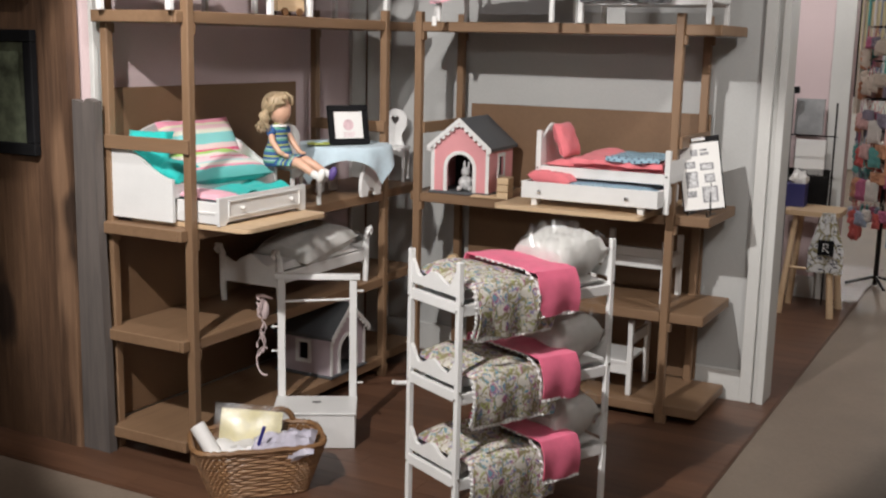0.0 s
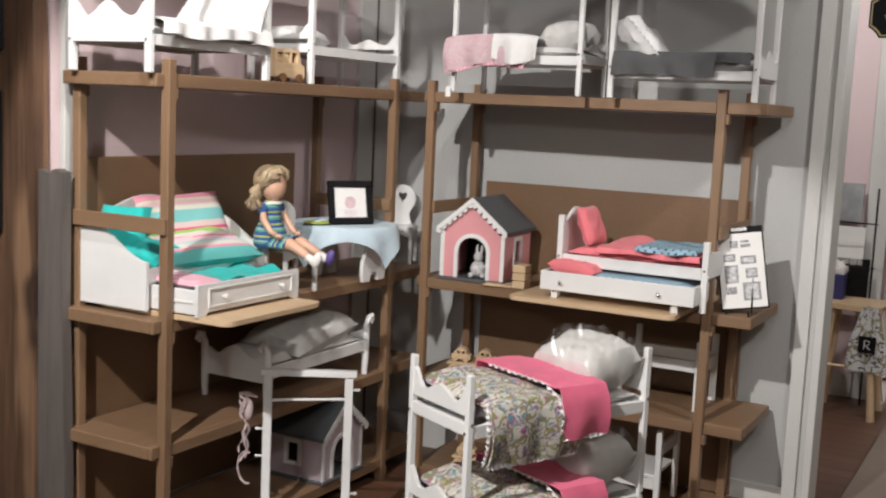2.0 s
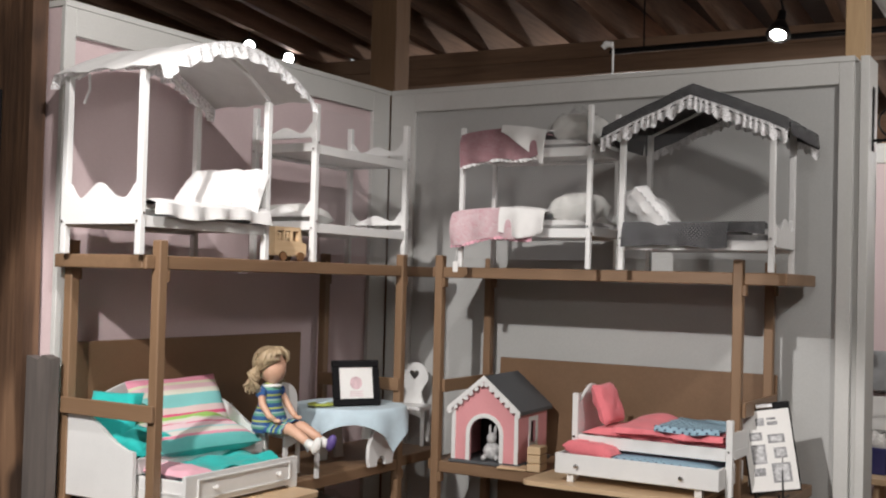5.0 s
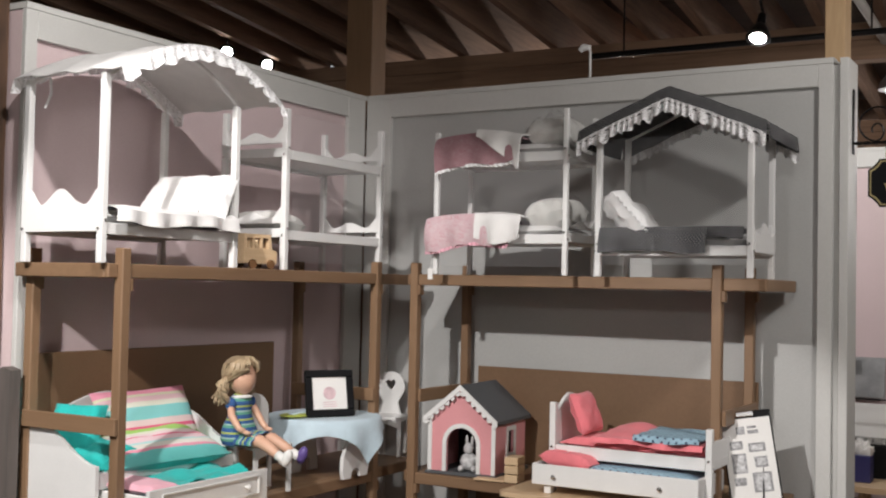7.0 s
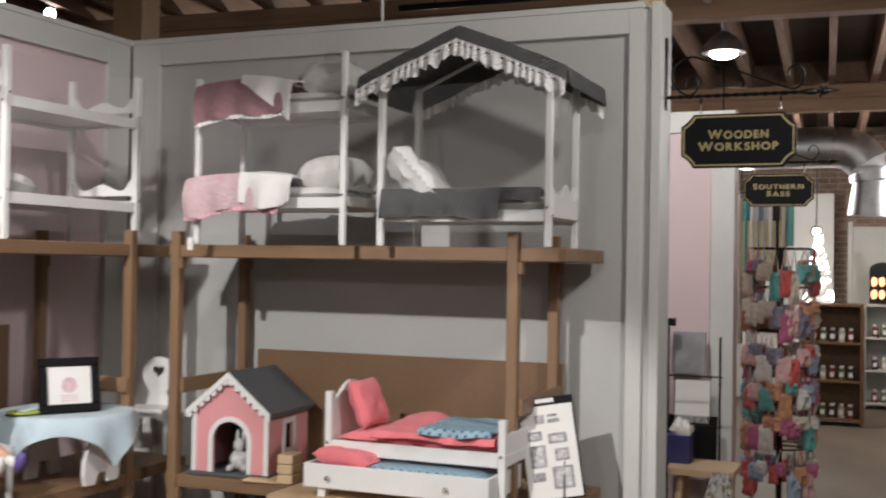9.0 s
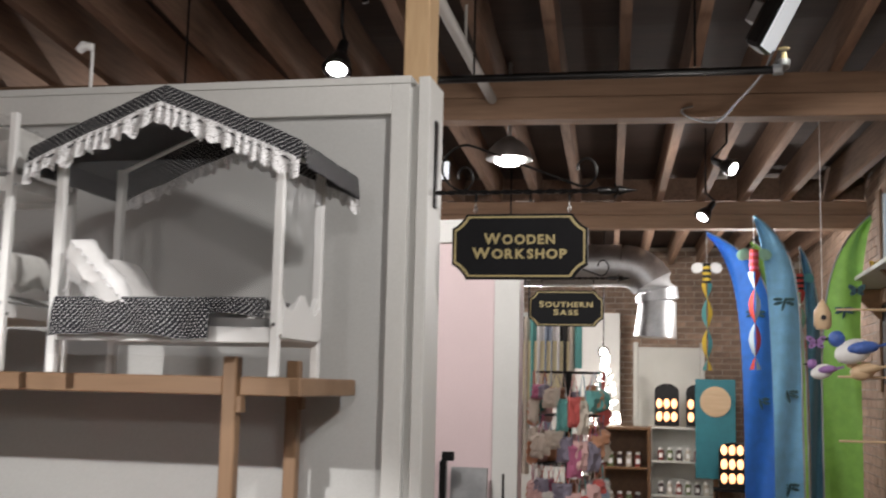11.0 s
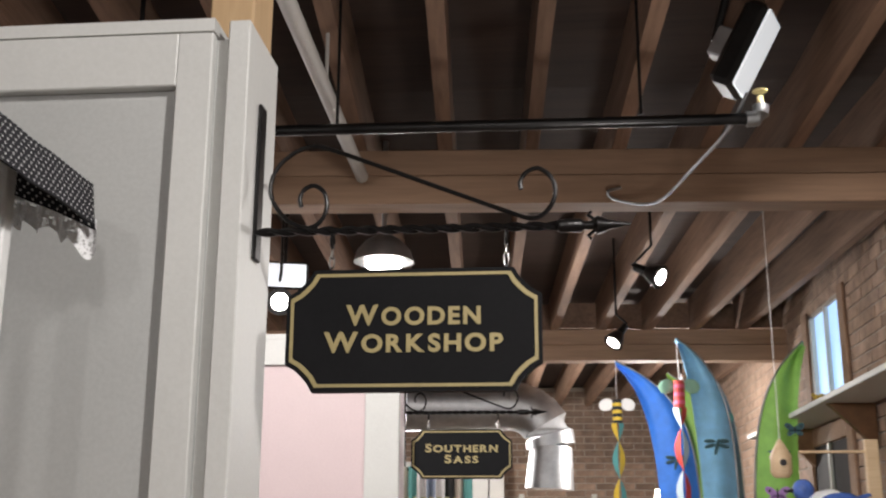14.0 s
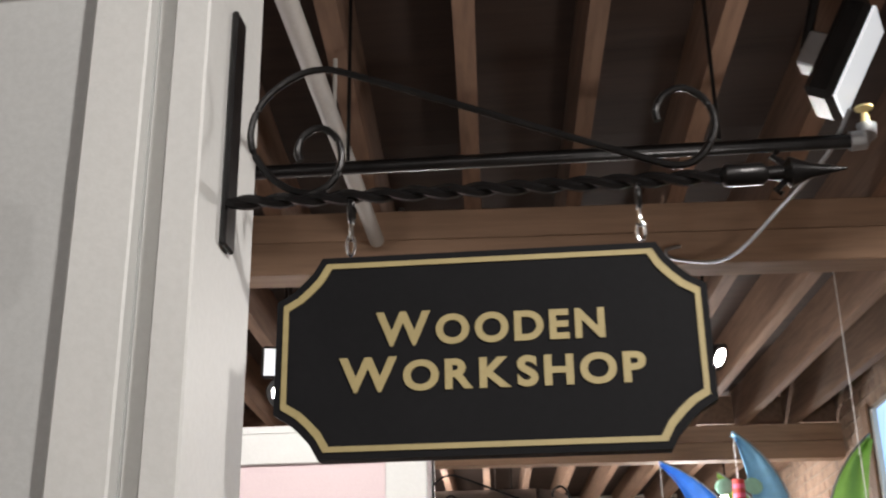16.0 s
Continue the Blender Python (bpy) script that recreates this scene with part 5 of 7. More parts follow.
def toy_car(name, m, label):
    ob = thing(name, m, label, "toy")
    out = [(0, 0.012), (0.085, 0.012), (0.085, 0.03), (0.072, 0.034)] + arc(0.042, 0.034, 0.028, 0, 180, 10) + [(0.004, 0.033)]
    part("body", slab(B(), out, 0, 0.035, "y", [arc(0.032, 0.04, 0.0075, 0, 360, 10)[:-1], arc(0.053, 0.04, 0.0075, 0, 360, 10)[:-1]]), TOYWOOD, ob)
    for x in (0.02, 0.066):
        for y in (-0.004, 0.039):
            b = B()
            wheel(b, x, y, 0.011, 0.011, 0.007)
            part("wheel", b, TOYWOOD, ob)


def toy_truck(m, cars):
    ob = thing("toy_truck", m, "toy car transporter of bare wood", "toy")
    part("deck", box(B(), 0, 0, 0.04, 0.27, 0.06, 0.052, 0.002), TOYWOOD, ob)
    part("cab", slab(B(), [(0.272, 0.016), (0.345, 0.016), (0.345, 0.05), (0.325, 0.085), (0.272, 0.085)], 0.0, 0.06, "y", [rect(0.29, 0.055, 0.315, 0.075)]), TOYWOOD, ob)
    for x in (0.03, 0.07, 0.225, 0.315):
        for y in (-0.005, 0.065):
            b = B()
            wheel(b, x, y, 0.022, 0.022, 0.01)
            part("wheel", b, TOYWOOD, ob)
    for k in range(cars):
        toy_car("toy_car", m @ pose(0.015 + 0.105 * k, 0.012, 0.0525), "small toy car of bare wood riding on the transporter")


toy_bus(pose(-2.62, 3.655, 1.651, 0, 0, 82))
toy_truck(pose(-2.345, 4.52, 0.477, 0, 0, 12), 2)
toy_truck(pose(-2.30, 4.52, 0.077, 0, 0, 8), 1)
k = thing("toy_blocks", pose(-2.03, 4.47, 0.886, 0, 0, 6), "stack of toy blocks of bare wood beside the dog house", "toy")
part("tray", box(B(), -0.12, -0.03, 0, 0.0, 0.06, 0.008, 0.002), TOYWOOD, k)
for i in range(3):
    part("block", box(B(), 0.002, -0.03, 0.001 + 0.032 * i, 0.055, 0.05, 0.031 + 0.032 * i, 0.003), TOYWOOD, k)

# white bed with scrolled ends
w = thing("scroll_bed", pose(-2.595, 3.625, 0.481, 0, 0, 90), "white wooden doll bed with scrolled ends and bagged pillow", "doll bed")
for x, flip in ((0, -1), (0.645, 1)):
    for y in (0, 0.29):
        leg = [(x, y, 0.0), (x + flip * 0.004, y, 0.06), (x, y, 0.13), (x + flip * 0.006, y, 0.2), (x + flip * 0.02, y, 0.235), (x + flip * 0.04, y, 0.24), (x + flip * 0.047, y, 0.222), (x + flip * 0.034, y, 0.21)]
        part("scroll_post", tube(B(), leg, [0.012, 0.014, 0.017, 0.014, 0.012, 0.012, 0.011, 0.009], 10), WHITE, w, "", True)
    part("end_board", slab(B(), wave_top(0.014, 0.276, 0.17, 0.085, 0.045), x - 0.006, x + 0.006, "x"), WHITE, w)
for y in (0, 0.29):
    part("side_rail", box(B(), 0.018, y - 0.007, 0.10, 0.627, y + 0.007, 0.145, 0.002), WHITE, w)
part("mattress", cushion(B(), (0.32, 0.145, 0.15), (0.6, 0.27, 0.06), (0, 0, 0), 12, 0.25, 0.02, 3), WHITECLOTH, w, "", True)
bagged_pillow(w, (0.36, 0.12, 0.205), (0.44, 0.27, 0.11), (6, -8, 3), 21)

# white bench and chair on the right unit's lower shelves
q = thing("doll_bench", pose(-1.62, 4.58, 0.476), "white wooden doll bench frame on the lower shelf", "doll bed")
for x in (0, 0.315):
    for y in (0, 0.22):
        part("post", box(B(), x, y, 0, x + 0.024, y + 0.024, 0.27, 0.002), WHITE, q)
    part("end_rail", box(B(), x + 0.004, 0.0245, 0.14, x + 0.02, 0.2195, 0.19, 0.002), WHITE, q)
for y in (0.004, 0.224):
    part("long_rail", box(B(), 0.0245, y, 0.15, 0.3145, y + 0.016, 0.195, 0.002), WHITE, q)
h = thing("doll_chair", pose(-1.63, 4.50, 0.076), "white wooden doll chair with bolted posts on the lowest shelf", "doll chair")
part("seat", box(B(), 0, 0.0, 0.135, 0.22, 0.25, 0.15, 0.002), WHITE, h)
for y in (0.0, 0.228):
    part("back_post", box(B(), 0.2205, y, 0, 0.2425, y + 0.022, 0.33 if y == 0 else 0.3, 0.002), WHITE, h)
    part("front_post", box(B(), -0.0225, y, 0, -0.0005, y + 0.022, 0.15, 0.002), WHITE, h)
part("apron", box(B(), 0, 0.004, 0.09, 0.22, 0.018, 0.1345, 0.002), WHITE, h)
part("back_rail", box(B(), 0.223, 0.0225, 0.22, 0.237, 0.2275, 0.27, 0.002), WHITE, h)

# ---- on the floor ----
r = thing("clothes_rack", pose(-2.455, 3.395, 0, 0, 0, 31.5), "white wooden doll clothes rack with a box base", "clothes rack")
part("box_base", box(B(), 0, -0.05, 0, 0.315, 0.15, 0.135, 0.003), WHITE, r)
part("lid", box(B(), -0.004, -0.055, 0.1355, 0.319, 0.155, 0.147, 0.002), WHITE, r)
# no opening is cut: a dark oval on the lid paints the hole's shade
part("finger_hole", slab(B(), arc(0.16, 0.075, 0.018, 0, 360, 16, 0.009)[:-1], 0.1472, 0.148, "z"), DARKIN, r)
for x in (0.0, 0.285):
    part("post", box(B(), x, 0.158, 0, x + 0.03, 0.18, 0.625, 0.002), WHITE, r)
part("top_bar", box(B(), -0.012, 0.153, 0.6255, 0.327, 0.185, 0.648, 0.002), WHITE, r)
part("hanging_rod", cyl(B(), (0.0305, 0.169, 0.535), (0.2845, 0.169, 0.545), 0.005), WHITE, r)
for x, z in ((-0.001, 0.43), (-0.001, 0.33), (0.316, 0.58), (0.316, 0.2)):
    s = -1 if x < 0 else 1
    part("peg", ball(cyl(B(), (x, 0.169, z), (x + s * 0.018, 0.169, z), 0.004), (x + s * 0.02, 0.169, z), (0.012, 0.012, 0.012)), WHITE, r)
RIBBON = fabric("pale_ribbon", (0.62, 0.50, 0.50))
rb = thing("ribbon_bundle", pose(-2.53, 3.48, 0.385) @ Matrix.Scale(1.15, 4), "bundle of pale pink ribbons hung on the clothes rack", "ribbon")
for i in range(7):
    s = i * 0.9
    pts = [(-0.035 + 0.012 * math.sin(s + k * 0.8), -0.01 + 0.012 * math.cos(s * 2 + k), 0.16 - 0.018 * k * (0.8 + 0.3 * math.sin(s))) for k in range(12)]
    pts = [(0.0, 0.006, 0.15)] + pts
    part("ribbon", tube(B(), pts, 0.0035, 6), RIBBON, rb, "", True)
part("ribbon_loop", tube(B(), [(-0.03 + 0.035 * math.cos(a), 0, -0.075 + 0.05 * math.sin(a)) for a in [math.pi * (0.4 + 1.2 * k / 14) for k in range(15)]], 0.003, 6), RIBBON, rb, "", True)
part("knot", ball(B(), (-0.028, 0, 0.11), (0.03, 0.03, 0.07)), RIBBON, rb, "", True)

# wicker basket of papers
bk = thing("wicker_basket", pose(-2.255, 3.03, 0, 0, 0, 45), "brown woven wicker basket filled with papers, on the floor", "basket")
def rim(a, z):
    g = 0.74 + 0.26 * (z / 0.17)
    c, s = math.cos(a), math.sin(a)
    e = 0.45
    return (0.225 * g * math.copysign(abs(c) ** e, c), 0.14 * g * math.copysign(abs(s) ** e, s), z)
NS = 40
for row in range(15):
    z = 0.008 + row * 0.0112
    pts = []
    for k in range(NS * 2 + 1):
        a = 2 * math.pi * k / (NS * 2)
        x, y, zz = rim(a, z)
        f = 1 + 0.022 * math.cos(math.pi * k + math.pi * row)
        pts.append((x * f, y * f, zz))
    part("woven_strand", tube(B(), pts, 0.0058, 5), WICKER, bk, "", True)
for k in range(NS):
    a = 2 * math.pi * k / NS
    part("stake", tube(B(), [rim(a, 0.0), rim(a, 0.085), rim(a, 0.175)], 0.0035, 5), WICKER, bk)
part("rim_band", tube(B(), [rim(2 * math.pi * k / 64, 0.178 + 0.004 * (k % 2)) for k in range(65)], 0.010, 6), WICKER, bk, "", True)
part("basket_floor", box(B(), -0.15, -0.095, 0.002, 0.15, 0.095, 0.01), WICKER, bk)
part("handle", tube(B(), [(0.05 * math.cos(a) + 0.10, 0.143, 0.175 + 0.055 * math.sin(a)) for a in [math.pi * k / 12 for k in range(13)]], 0.011, 8), WICKER, bk, "", True)
YELLOW = surf("pale_yellow_card", (0.68, 0.62, 0.38), 0.06, 5, 0.6)
BLUEPEN = surf("blue_plastic", (0.03, 0.03, 0.22), 0.05, 5, 0.3)
def curl(w, hgt, m, bend):
    def f(u, v):
        return m @ Vector((w * (u - 0.5), bend * (u - 0.5) ** 2 + 0.01 * noise.noise(Vector((u * 3, v * 3, w))), hgt * v))
    return sheet(B(), f, 12, 12, 0.0015)
f1 = part("card", curl(0.22, 0.20, pose(-2.31, 3.035, 0.06, -22, 4, 30), 0.05), YELLOW, None, "", True)
tagged(f1, "pale yellow card sheet standing in the basket", "paper")
tagged(part("card_sleeve", curl(0.25, 0.225, pose(-2.315, 3.028, 0.055, -22, 4, 30), 0.05), PLASTIC, None, "", True), "clear plastic sleeve round the yellow card", "plastic bag")
tagged(part("paper_roll", tube(B(), [(-2.34, 2.93, 0.10), (-2.44, 2.93, 0.22)], 0.028, 14), PAPER, None, "", True), "rolled white paper in the basket", "paper")
tagged(part("pen", cyl(B(), (-2.235, 2.98, 0.11), (-2.20, 3.0, 0.24), 0.006), BLUEPEN, None), "blue pen standing in the basket", "pen")
tagged(part("plastic_bag", cushion(B(), (-2.16, 3.05, 0.155), (0.24, 0.17, 0.07), (8, -12, 28), 16, 0.5, 0.2, 31), surf("milky_bag", (0.50, 0.48, 0.56), 0.2, 12, 0.25), None, "", True), "crumpled milky plastic bag in the basket", "plastic bag")
tagged(part("crumpled_paper", cushion(B(), (-2.28, 3.01, 0.10), (0.30, 0.18, 0.1), (0, 0, 28), 10, 0.3, 0.2, 5), PAPER, None, "", True), "crumpled papers filling the basket", "paper")

# pictures on the cedar wall
PAINTING = surf("green_painting", (0.10, 0.115, 0.075), 0.75, 14, 0.5)
framed("wall_picture", pose(-3.62, 2.945, 1.115), 0.42, 0.46, 0.045, 0.03, PAINTING, "dark green painting in a wide black frame on cedar", "picture", None, False)
framed("wall_picture", pose(-3.62, 2.945, 1.71), 0.43, 0.46, 0.045, 0.03, PAINTING, "dark green painting in a wide black frame, hung high", "picture", None, False)

# ---- hanging signs ----
def lettering(word, big, small, width, m, parent):
    """Small capitals with a tall first letter, as raised mesh letters; local x along the line, z up."""
    x, made = 0.0, []
    for i, ch in enumerate(word):
        cu = bpy.data.curves.new("letter", "FONT")
        cu.body, cu.size, cu.extrude, cu.offset = ch, (big if i == 0 else small) / 0.70, 0.0008, 0.0012
        ob = bpy.data.objects.new("letter", cu)
        scene.collection.objects.link(ob)
        me = bpy.data.meshes.new_from_object(ob.evaluated_get(bpy.context.evaluated_depsgraph_get()))
        bpy.data.objects.remove(ob)
        xs = [v.co.x for v in me.vertices]
        lo, hi = min(xs), max(xs)
        me.transform(Matrix.Translation((x - lo, 0, 0)))
        x += hi - lo + small * 0.2
        made.append(me)
    k = width / (x - small * 0.2)
    for me in made:
        me.transform(m @ Matrix.Rotation(radians(90), 4, "X") @ Matrix.Diagonal((k, 1, 1, 1)) @ Matrix.Translation((-width / k / 2, 0, 0)))
        me.materials.append(GOLD)
        o = new("letter", me)
        o.parent = parent


def notched(w, h, n):
    """An oblong whose four corners are cut by hollow curves."""
    pts = []
    for cx, cz, a in ((w / 2, -h / 2, 180), (w / 2, h / 2, 270), (-w / 2, h / 2, 0), (-w / 2, -h / 2, 90)):
        pts += [(cx + n * math.cos(radians(a - 90 * k / 4)) * (1.0 - 0.18 * math.sin(math.pi * k / 4)), cz + n * math.sin(radians(a - 90 * k / 4)) * (1 - 0.18 * math.sin(math.pi * k / 4))) for k in range(5)]
    return pts


def smooth_line(pts, n=5):
    """Rounds a bent line off: n points from each point to the next, on a curve through all of them."""
    p = [Vector(a) for a in [pts[0]] + list(pts) + [pts[-1]]]
    out = []
    for a, b, c, d in zip(p, p[1:], p[2:], p[3:]):
        for k in range(n):
            s = k / n
            out.append(tuple(0.5 * (2 * b + (c - a) * s + (2 * a - 5 * b + 4 * c - d) * s * s + (3 * b - a - 3 * c + d) * s ** 3)))
    return out + [tuple(p[-1])]


def hanging_sign(x, y, ztop, lines, label, wall_x):
    w, h = 0.357, 0.172
    cz = ztop - h / 2
    s = thing("hanging_sign", pose(x, y, cz), label, "sign", "signs on brackets")
    part("board", slab(B(), notched(w, h, 0.038), -0.009, 0.009, "y"), BLACK, s)
    part("gold_border", slab(B(), notched(w - 0.012, h - 0.012, 0.036), -0.0105, -0.0092, "y", [notched(w - 0.021, h - 0.021, 0.036)]), GOLD, s)
    for text, big, small, width, z in lines:
        lettering(text, big, small, width, pose(0, -0.0098, z), s)
    br = thing("sign_bracket", pose(x, y, ztop), "black wrought iron bracket that holds a sign", "bracket", "sign brackets")
    px = wall_x - x
    part("wall_plate", box(B(), px, -0.002, 0.012, px + 0.006, 0.028, 0.250, 0.002), IRON, br)
    b = B()
    n, x0, x1 = 90, px + 0.006, 0.235
    br.location.z += 0.009
    for k in range(2):
        tube(b, [(x0 + (x1 - x0) * i / n, 0.003 * math.cos(i * 0.55 + k * math.pi), 0.051 + 0.003 * math.sin(i * 0.55 + k * math.pi)) for i in range(n + 1)], 0.0042, 6)
    part("twisted_bar", b, IRON, br, "", True)
    part("spear_tip", tube(B(), [(0.20, 0, 0.051), (0.205, 0, 0.051), (0.235, 0, 0.051), (0.24, 0, 0.051), (0.252, 0, 0.051), (0.258, 0, 0.051), (0.275, 0, 0.0515), (0.305, 0, 0.052)], [0.005, 0.010, 0.010, 0.006, 0.007, 0.014, 0.007, 0.001], 10), IRON, br, "", True)
    for sgn in (-1, 1):
        part("barb", tube(B(), [(0.258, 0, 0.051 + sgn * 0.004), (0.245, 0, 0.051 + sgn * 0.016), (0.25, 0, 0.051 + sgn * 0.02)], 0.003, 6), IRON, br)
    arch = [(-0.140, 0, 0.055), (-0.165, 0, 0.057), (-0.19, 0, 0.07), (-0.209, 0, 0.095), (-0.211, 0, 0.118), (-0.2, 0, 0.14), (-0.175, 0, 0.158), (-0.15, 0, 0.164), (-0.12, 0, 0.158), (0.0, 0, 0.117), (0.13, 0, 0.072), (0.165, 0, 0.062), (0.185, 0, 0.068), (0.198, 0, 0.085), (0.2, 0, 0.103), (0.192, 0, 0.118), (0.176, 0, 0.127), (0.16, 0, 0.122), (0.151, 0, 0.11), (0.152, 0, 0.1)]
    arch = [(p[0], 0, 0.051 + (p[2] - 0.051) * 1.14) for p in arch]
    part("scroll", tube(B(), smooth_line(arch), 0.0034, 8), IRON, br, "", True)
    part("small_scroll", tube(B(), smooth_line([(-0.155, 0, 0.055), (-0.138, 0, 0.064), (-0.128, 0, 0.085), (-0.132, 0, 0.108), (-0.147, 0, 0.12), (-0.162, 0, 0.114), (-0.168, 0, 0.1), (-0.165, 0, 0.088)]), 0.0034, 8), IRON, br, "", True)
    for hx in (-0.118, 0.13):
        ring = [(hx, 0.009 * math.sin(a), 0.036 + 0.010 * math.cos(a)) for a in [2 * math.pi * k / 14 for k in range(15)]]
        part("eye_ring", tube(B(), ring, 0.0025, 6), IRON, br, "", True)
        for j, z in enumerate((0.019, 0.005)):
            part("chain_link", tube(B(), [(hx + (0.0035 * math.sin(a) if j else 0), (0 if j else 0.0035) * math.sin(a), z + 0.0095 * math.cos(a)) for a in [2 * math.pi * k / 12 for k in range(13)]], 0.0016, 6), CHROME, br, "", True)


hanging_sign(-0.672, 4.975, 2.092, [("WOODEN", 0.0275, 0.0235, 0.188, 0.007), ("WORKSHOP", 0.0275, 0.0235, 0.249, -0.031)], "black wooden sign with gold border reading WOODEN WORKSHOP", END + 0.0045)
hanging_sign(-0.795, 7.417, 2.103, [("SOUTHERN", 0.0275, 0.0235, 0.255, 0.007), ("SASS", 0.0275, 0.0235, 0.118, -0.031)], "black wooden sign with gold border reading SOUTHERN SASS", -1.0)

# ---- ceiling fittings ----
BULB = glow("lit_bulb", (1.0, 0.95, 0.9), 30)
FLOODGLASS = glow("lit_flood_glass", (0.9, 0.95, 1.0), 0.33)


def spot_fitting(m, drop, label):
    """A clip-on lamp with a flared reflector; local -z is the way it shines."""
    ob = thing("spot_lamp", m, label, "lamp", "spot lamps")
    part("socket", cyl(B(), (0, 0, 0.03), (0, 0, 0.10), 0.024, 0.02, 14), IRON, ob, "", True)
    part("reflector", tube(B(), [(0, 0, 0.035), (0, 0, 0.02), (0, 0, -0.02), (0, 0, -0.045)], [0.024, 0.034, 0.05, 0.058], 18), IRON, ob, "", True)
    part("bulb", ball(B(), (0, 0, -0.036), (0.095, 0.095, 0.03)), BULB, ob, "lit white bulb", True)
    top = m.inverted() @ Vector((m.translation.x, m.translation.y + 0.02, 3.432 + rise(m.translation.y + 0.1)))
    part("stem", tube(B(), [(0, 0, 0.1), (0, 0, 0.12), m.inverted() @ Vector((m.translation.x, m.translation.y + 0.02, m.translation.z + 0.14)), top], 0.007, 8), IRON, ob)


for (x, y, z), aim, drop in (((0.0, 8.45, 2.90), (1.3, 7.6, 2.1), 0.08), ((-0.09, 9.75, 2.84), (-0.9, 9.1, 1.7), 0.1), ((-1.5, 5.95, 2.83), (-1.5, 5.2, 1.6), 0.1), ((-5.22, 6.45, 3.168), (-4.3, 5.6, 2.8), 0.0), ((-5.29, 6.95, 3.18), (-4.2, 6.2, 2.8), 0.0), ((-1.62, 8.0, 2.70), (-1.2, 6.8, 2.5), 0.0), ((0.55, 12.2, 2.85), (0.3, 11.0, 2.0), 0.1), ((-1.02, 13.4, 2.02), (-0.9, 12.2, 1.6), 0.1), ((-1.62, 11.0, 1.99), (-1.4, 9.8, 1.6), 0.1), ((-1.5, 11.3, 1.92), (-1.3, 10.1, 1.6), 0.1)):
    spot_fitting(look((x, y, z), aim), drop, "black clip lamp with a lit bulb under the joists")


def flood(m, label):
    ob = thing("flood_light", m, label, "lamp", "flood lights")
    part("housing", box(B(), -0.10, -0.06, 0.0, 0.10, 0.06, 0.055, 0.012), IRON, ob)
    part("glass", box(B(), -0.09, -0.05, -0.006, 0.09, 0.05, -0.0005), FLOODGLASS, ob, "lit glass")
    part("junction_box", box(B(), -0.035, -0.02, 0.0555, 0.035, 0.03, 0.10, 0.004), GALV, ob)
    part("stem", tube(B(), [(0, 0, 0.1), m.inverted() @ Vector((m.translation.x, m.translation.y, 3.432 + rise(m.translation.y + 0.1)))], 0.01, 8), IRON, ob)


flood(look((0.125, 6.47, 3.075), (0.80, 6.2, 2.66), 90) @ Matrix.Scale(1.3, 4), "black flood light with lit glass below the joists")
flood(look((-1.61, 8.05, 2.83), (-1.2, 6.6, 2.55)), "black flood light with lit glass above the far partition")
flood(look((-5.25, 7.6, 3.229), (-3.6, 6.0, 2.9)) @ Matrix.Scale(1.7, 4), "black flood light with lit glass behind the pink wall")
b = tube(B(), smooth_line([(0.10, 6.5, 2.97), (0.06, 6.6, 2.90), (-0.02, 6.8, 2.85), (-0.1, 7.2, 2.86), (-0.22, 7.42, 2.94), (-0.25, 7.44, 2.98), (-0.2, 7.46, 3.0)]), 0.006, 6)
tagged(part("power_cord", b, GALV, None, "", True), "grey power cord looped from the flood light", "cord")
pp = thing("conduit_pipe", pose(0, 0, 0), "dark steel pipe with an elbow and sprinkler head", "pipe")
part("pipe", cyl(B(), (-2.6, 6.54, 2.92), (0.12, 6.54, 2.905), 0.017), IRON, pp, "", True)
for x in (-2.4, -1.1, -0.2):
    part("hanger", cyl(B(), (x, 6.54, 2.93), (x, 6.54, 3.432 + rise(6.6)), 0.005), IRON, pp)
part("elbow", tube(B(), [(0.10, 6.54, 2.905), (0.13, 6.54, 2.906), (0.142, 6.54, 2.92), (0.144, 6.54, 2.945)], 0.024, 12), GALV, pp, "", True)
part("sprinkler_head", cyl(cyl(B(), (0.144, 6.54, 2.945), (0.144, 6.54, 2.975), 0.012, 0.009), (0.144, 6.54, 2.988), (0.144, 6.54, 2.992), 0.022, 0.022), GOLD, pp)
b = B()
cyl(b, (-1.10, 5.0, 3.05), (-1.17, 7.4, 3.05), 0.024)
PVC = surf("white_pvc", (0.42, 0.40, 0.37), 0.06, 6, 0.6)
cyl(b, (-1.15, 6.6, 3.06), (-1.15, 6.6, 3.432 + rise(6.7)), 0.006)
tagged(part("water_pipe", b, PVC, None, "", True), "white plastic water pipe under the joists", "pipe")
dm = thing("dome_lamp", pose(-1.18, 8.05, 2.88), "pale metal dome lamp hung from the joists", "lamp")
part("dome", tube(B(), [(0, 0, 0.13), (0, 0, 0.12), (0, 0, 0.09), (0, 0, 0.05), (0, 0, 0.0)], [0.02, 0.035, 0.08, 0.115, 0.13], 26), GALV, dm, "", True)
part("bulb", ball(B(), (0, 0, -0.01), (0.16, 0.16, 0.05)), BULB, dm, "lit white bulb", True)
part("stem", cyl(B(), (0, 0, 0.13), (0, 0, 0.552), 0.012), GALV, dm)
hk = tagged(part("wall_hook", tube(B(), [(-1.925, 4.95, 2.458), (-1.925, 4.95, 2.575), (-1.93, 4.95, 2.592), (-1.955, 4.95, 2.596), (-1.97, 4.95, 2.582)], [0.005, 0.005, 0.012, 0.016, 0.012], 8), WHITE, None, "", True), "white bracket rising from the partition top", "bracket")
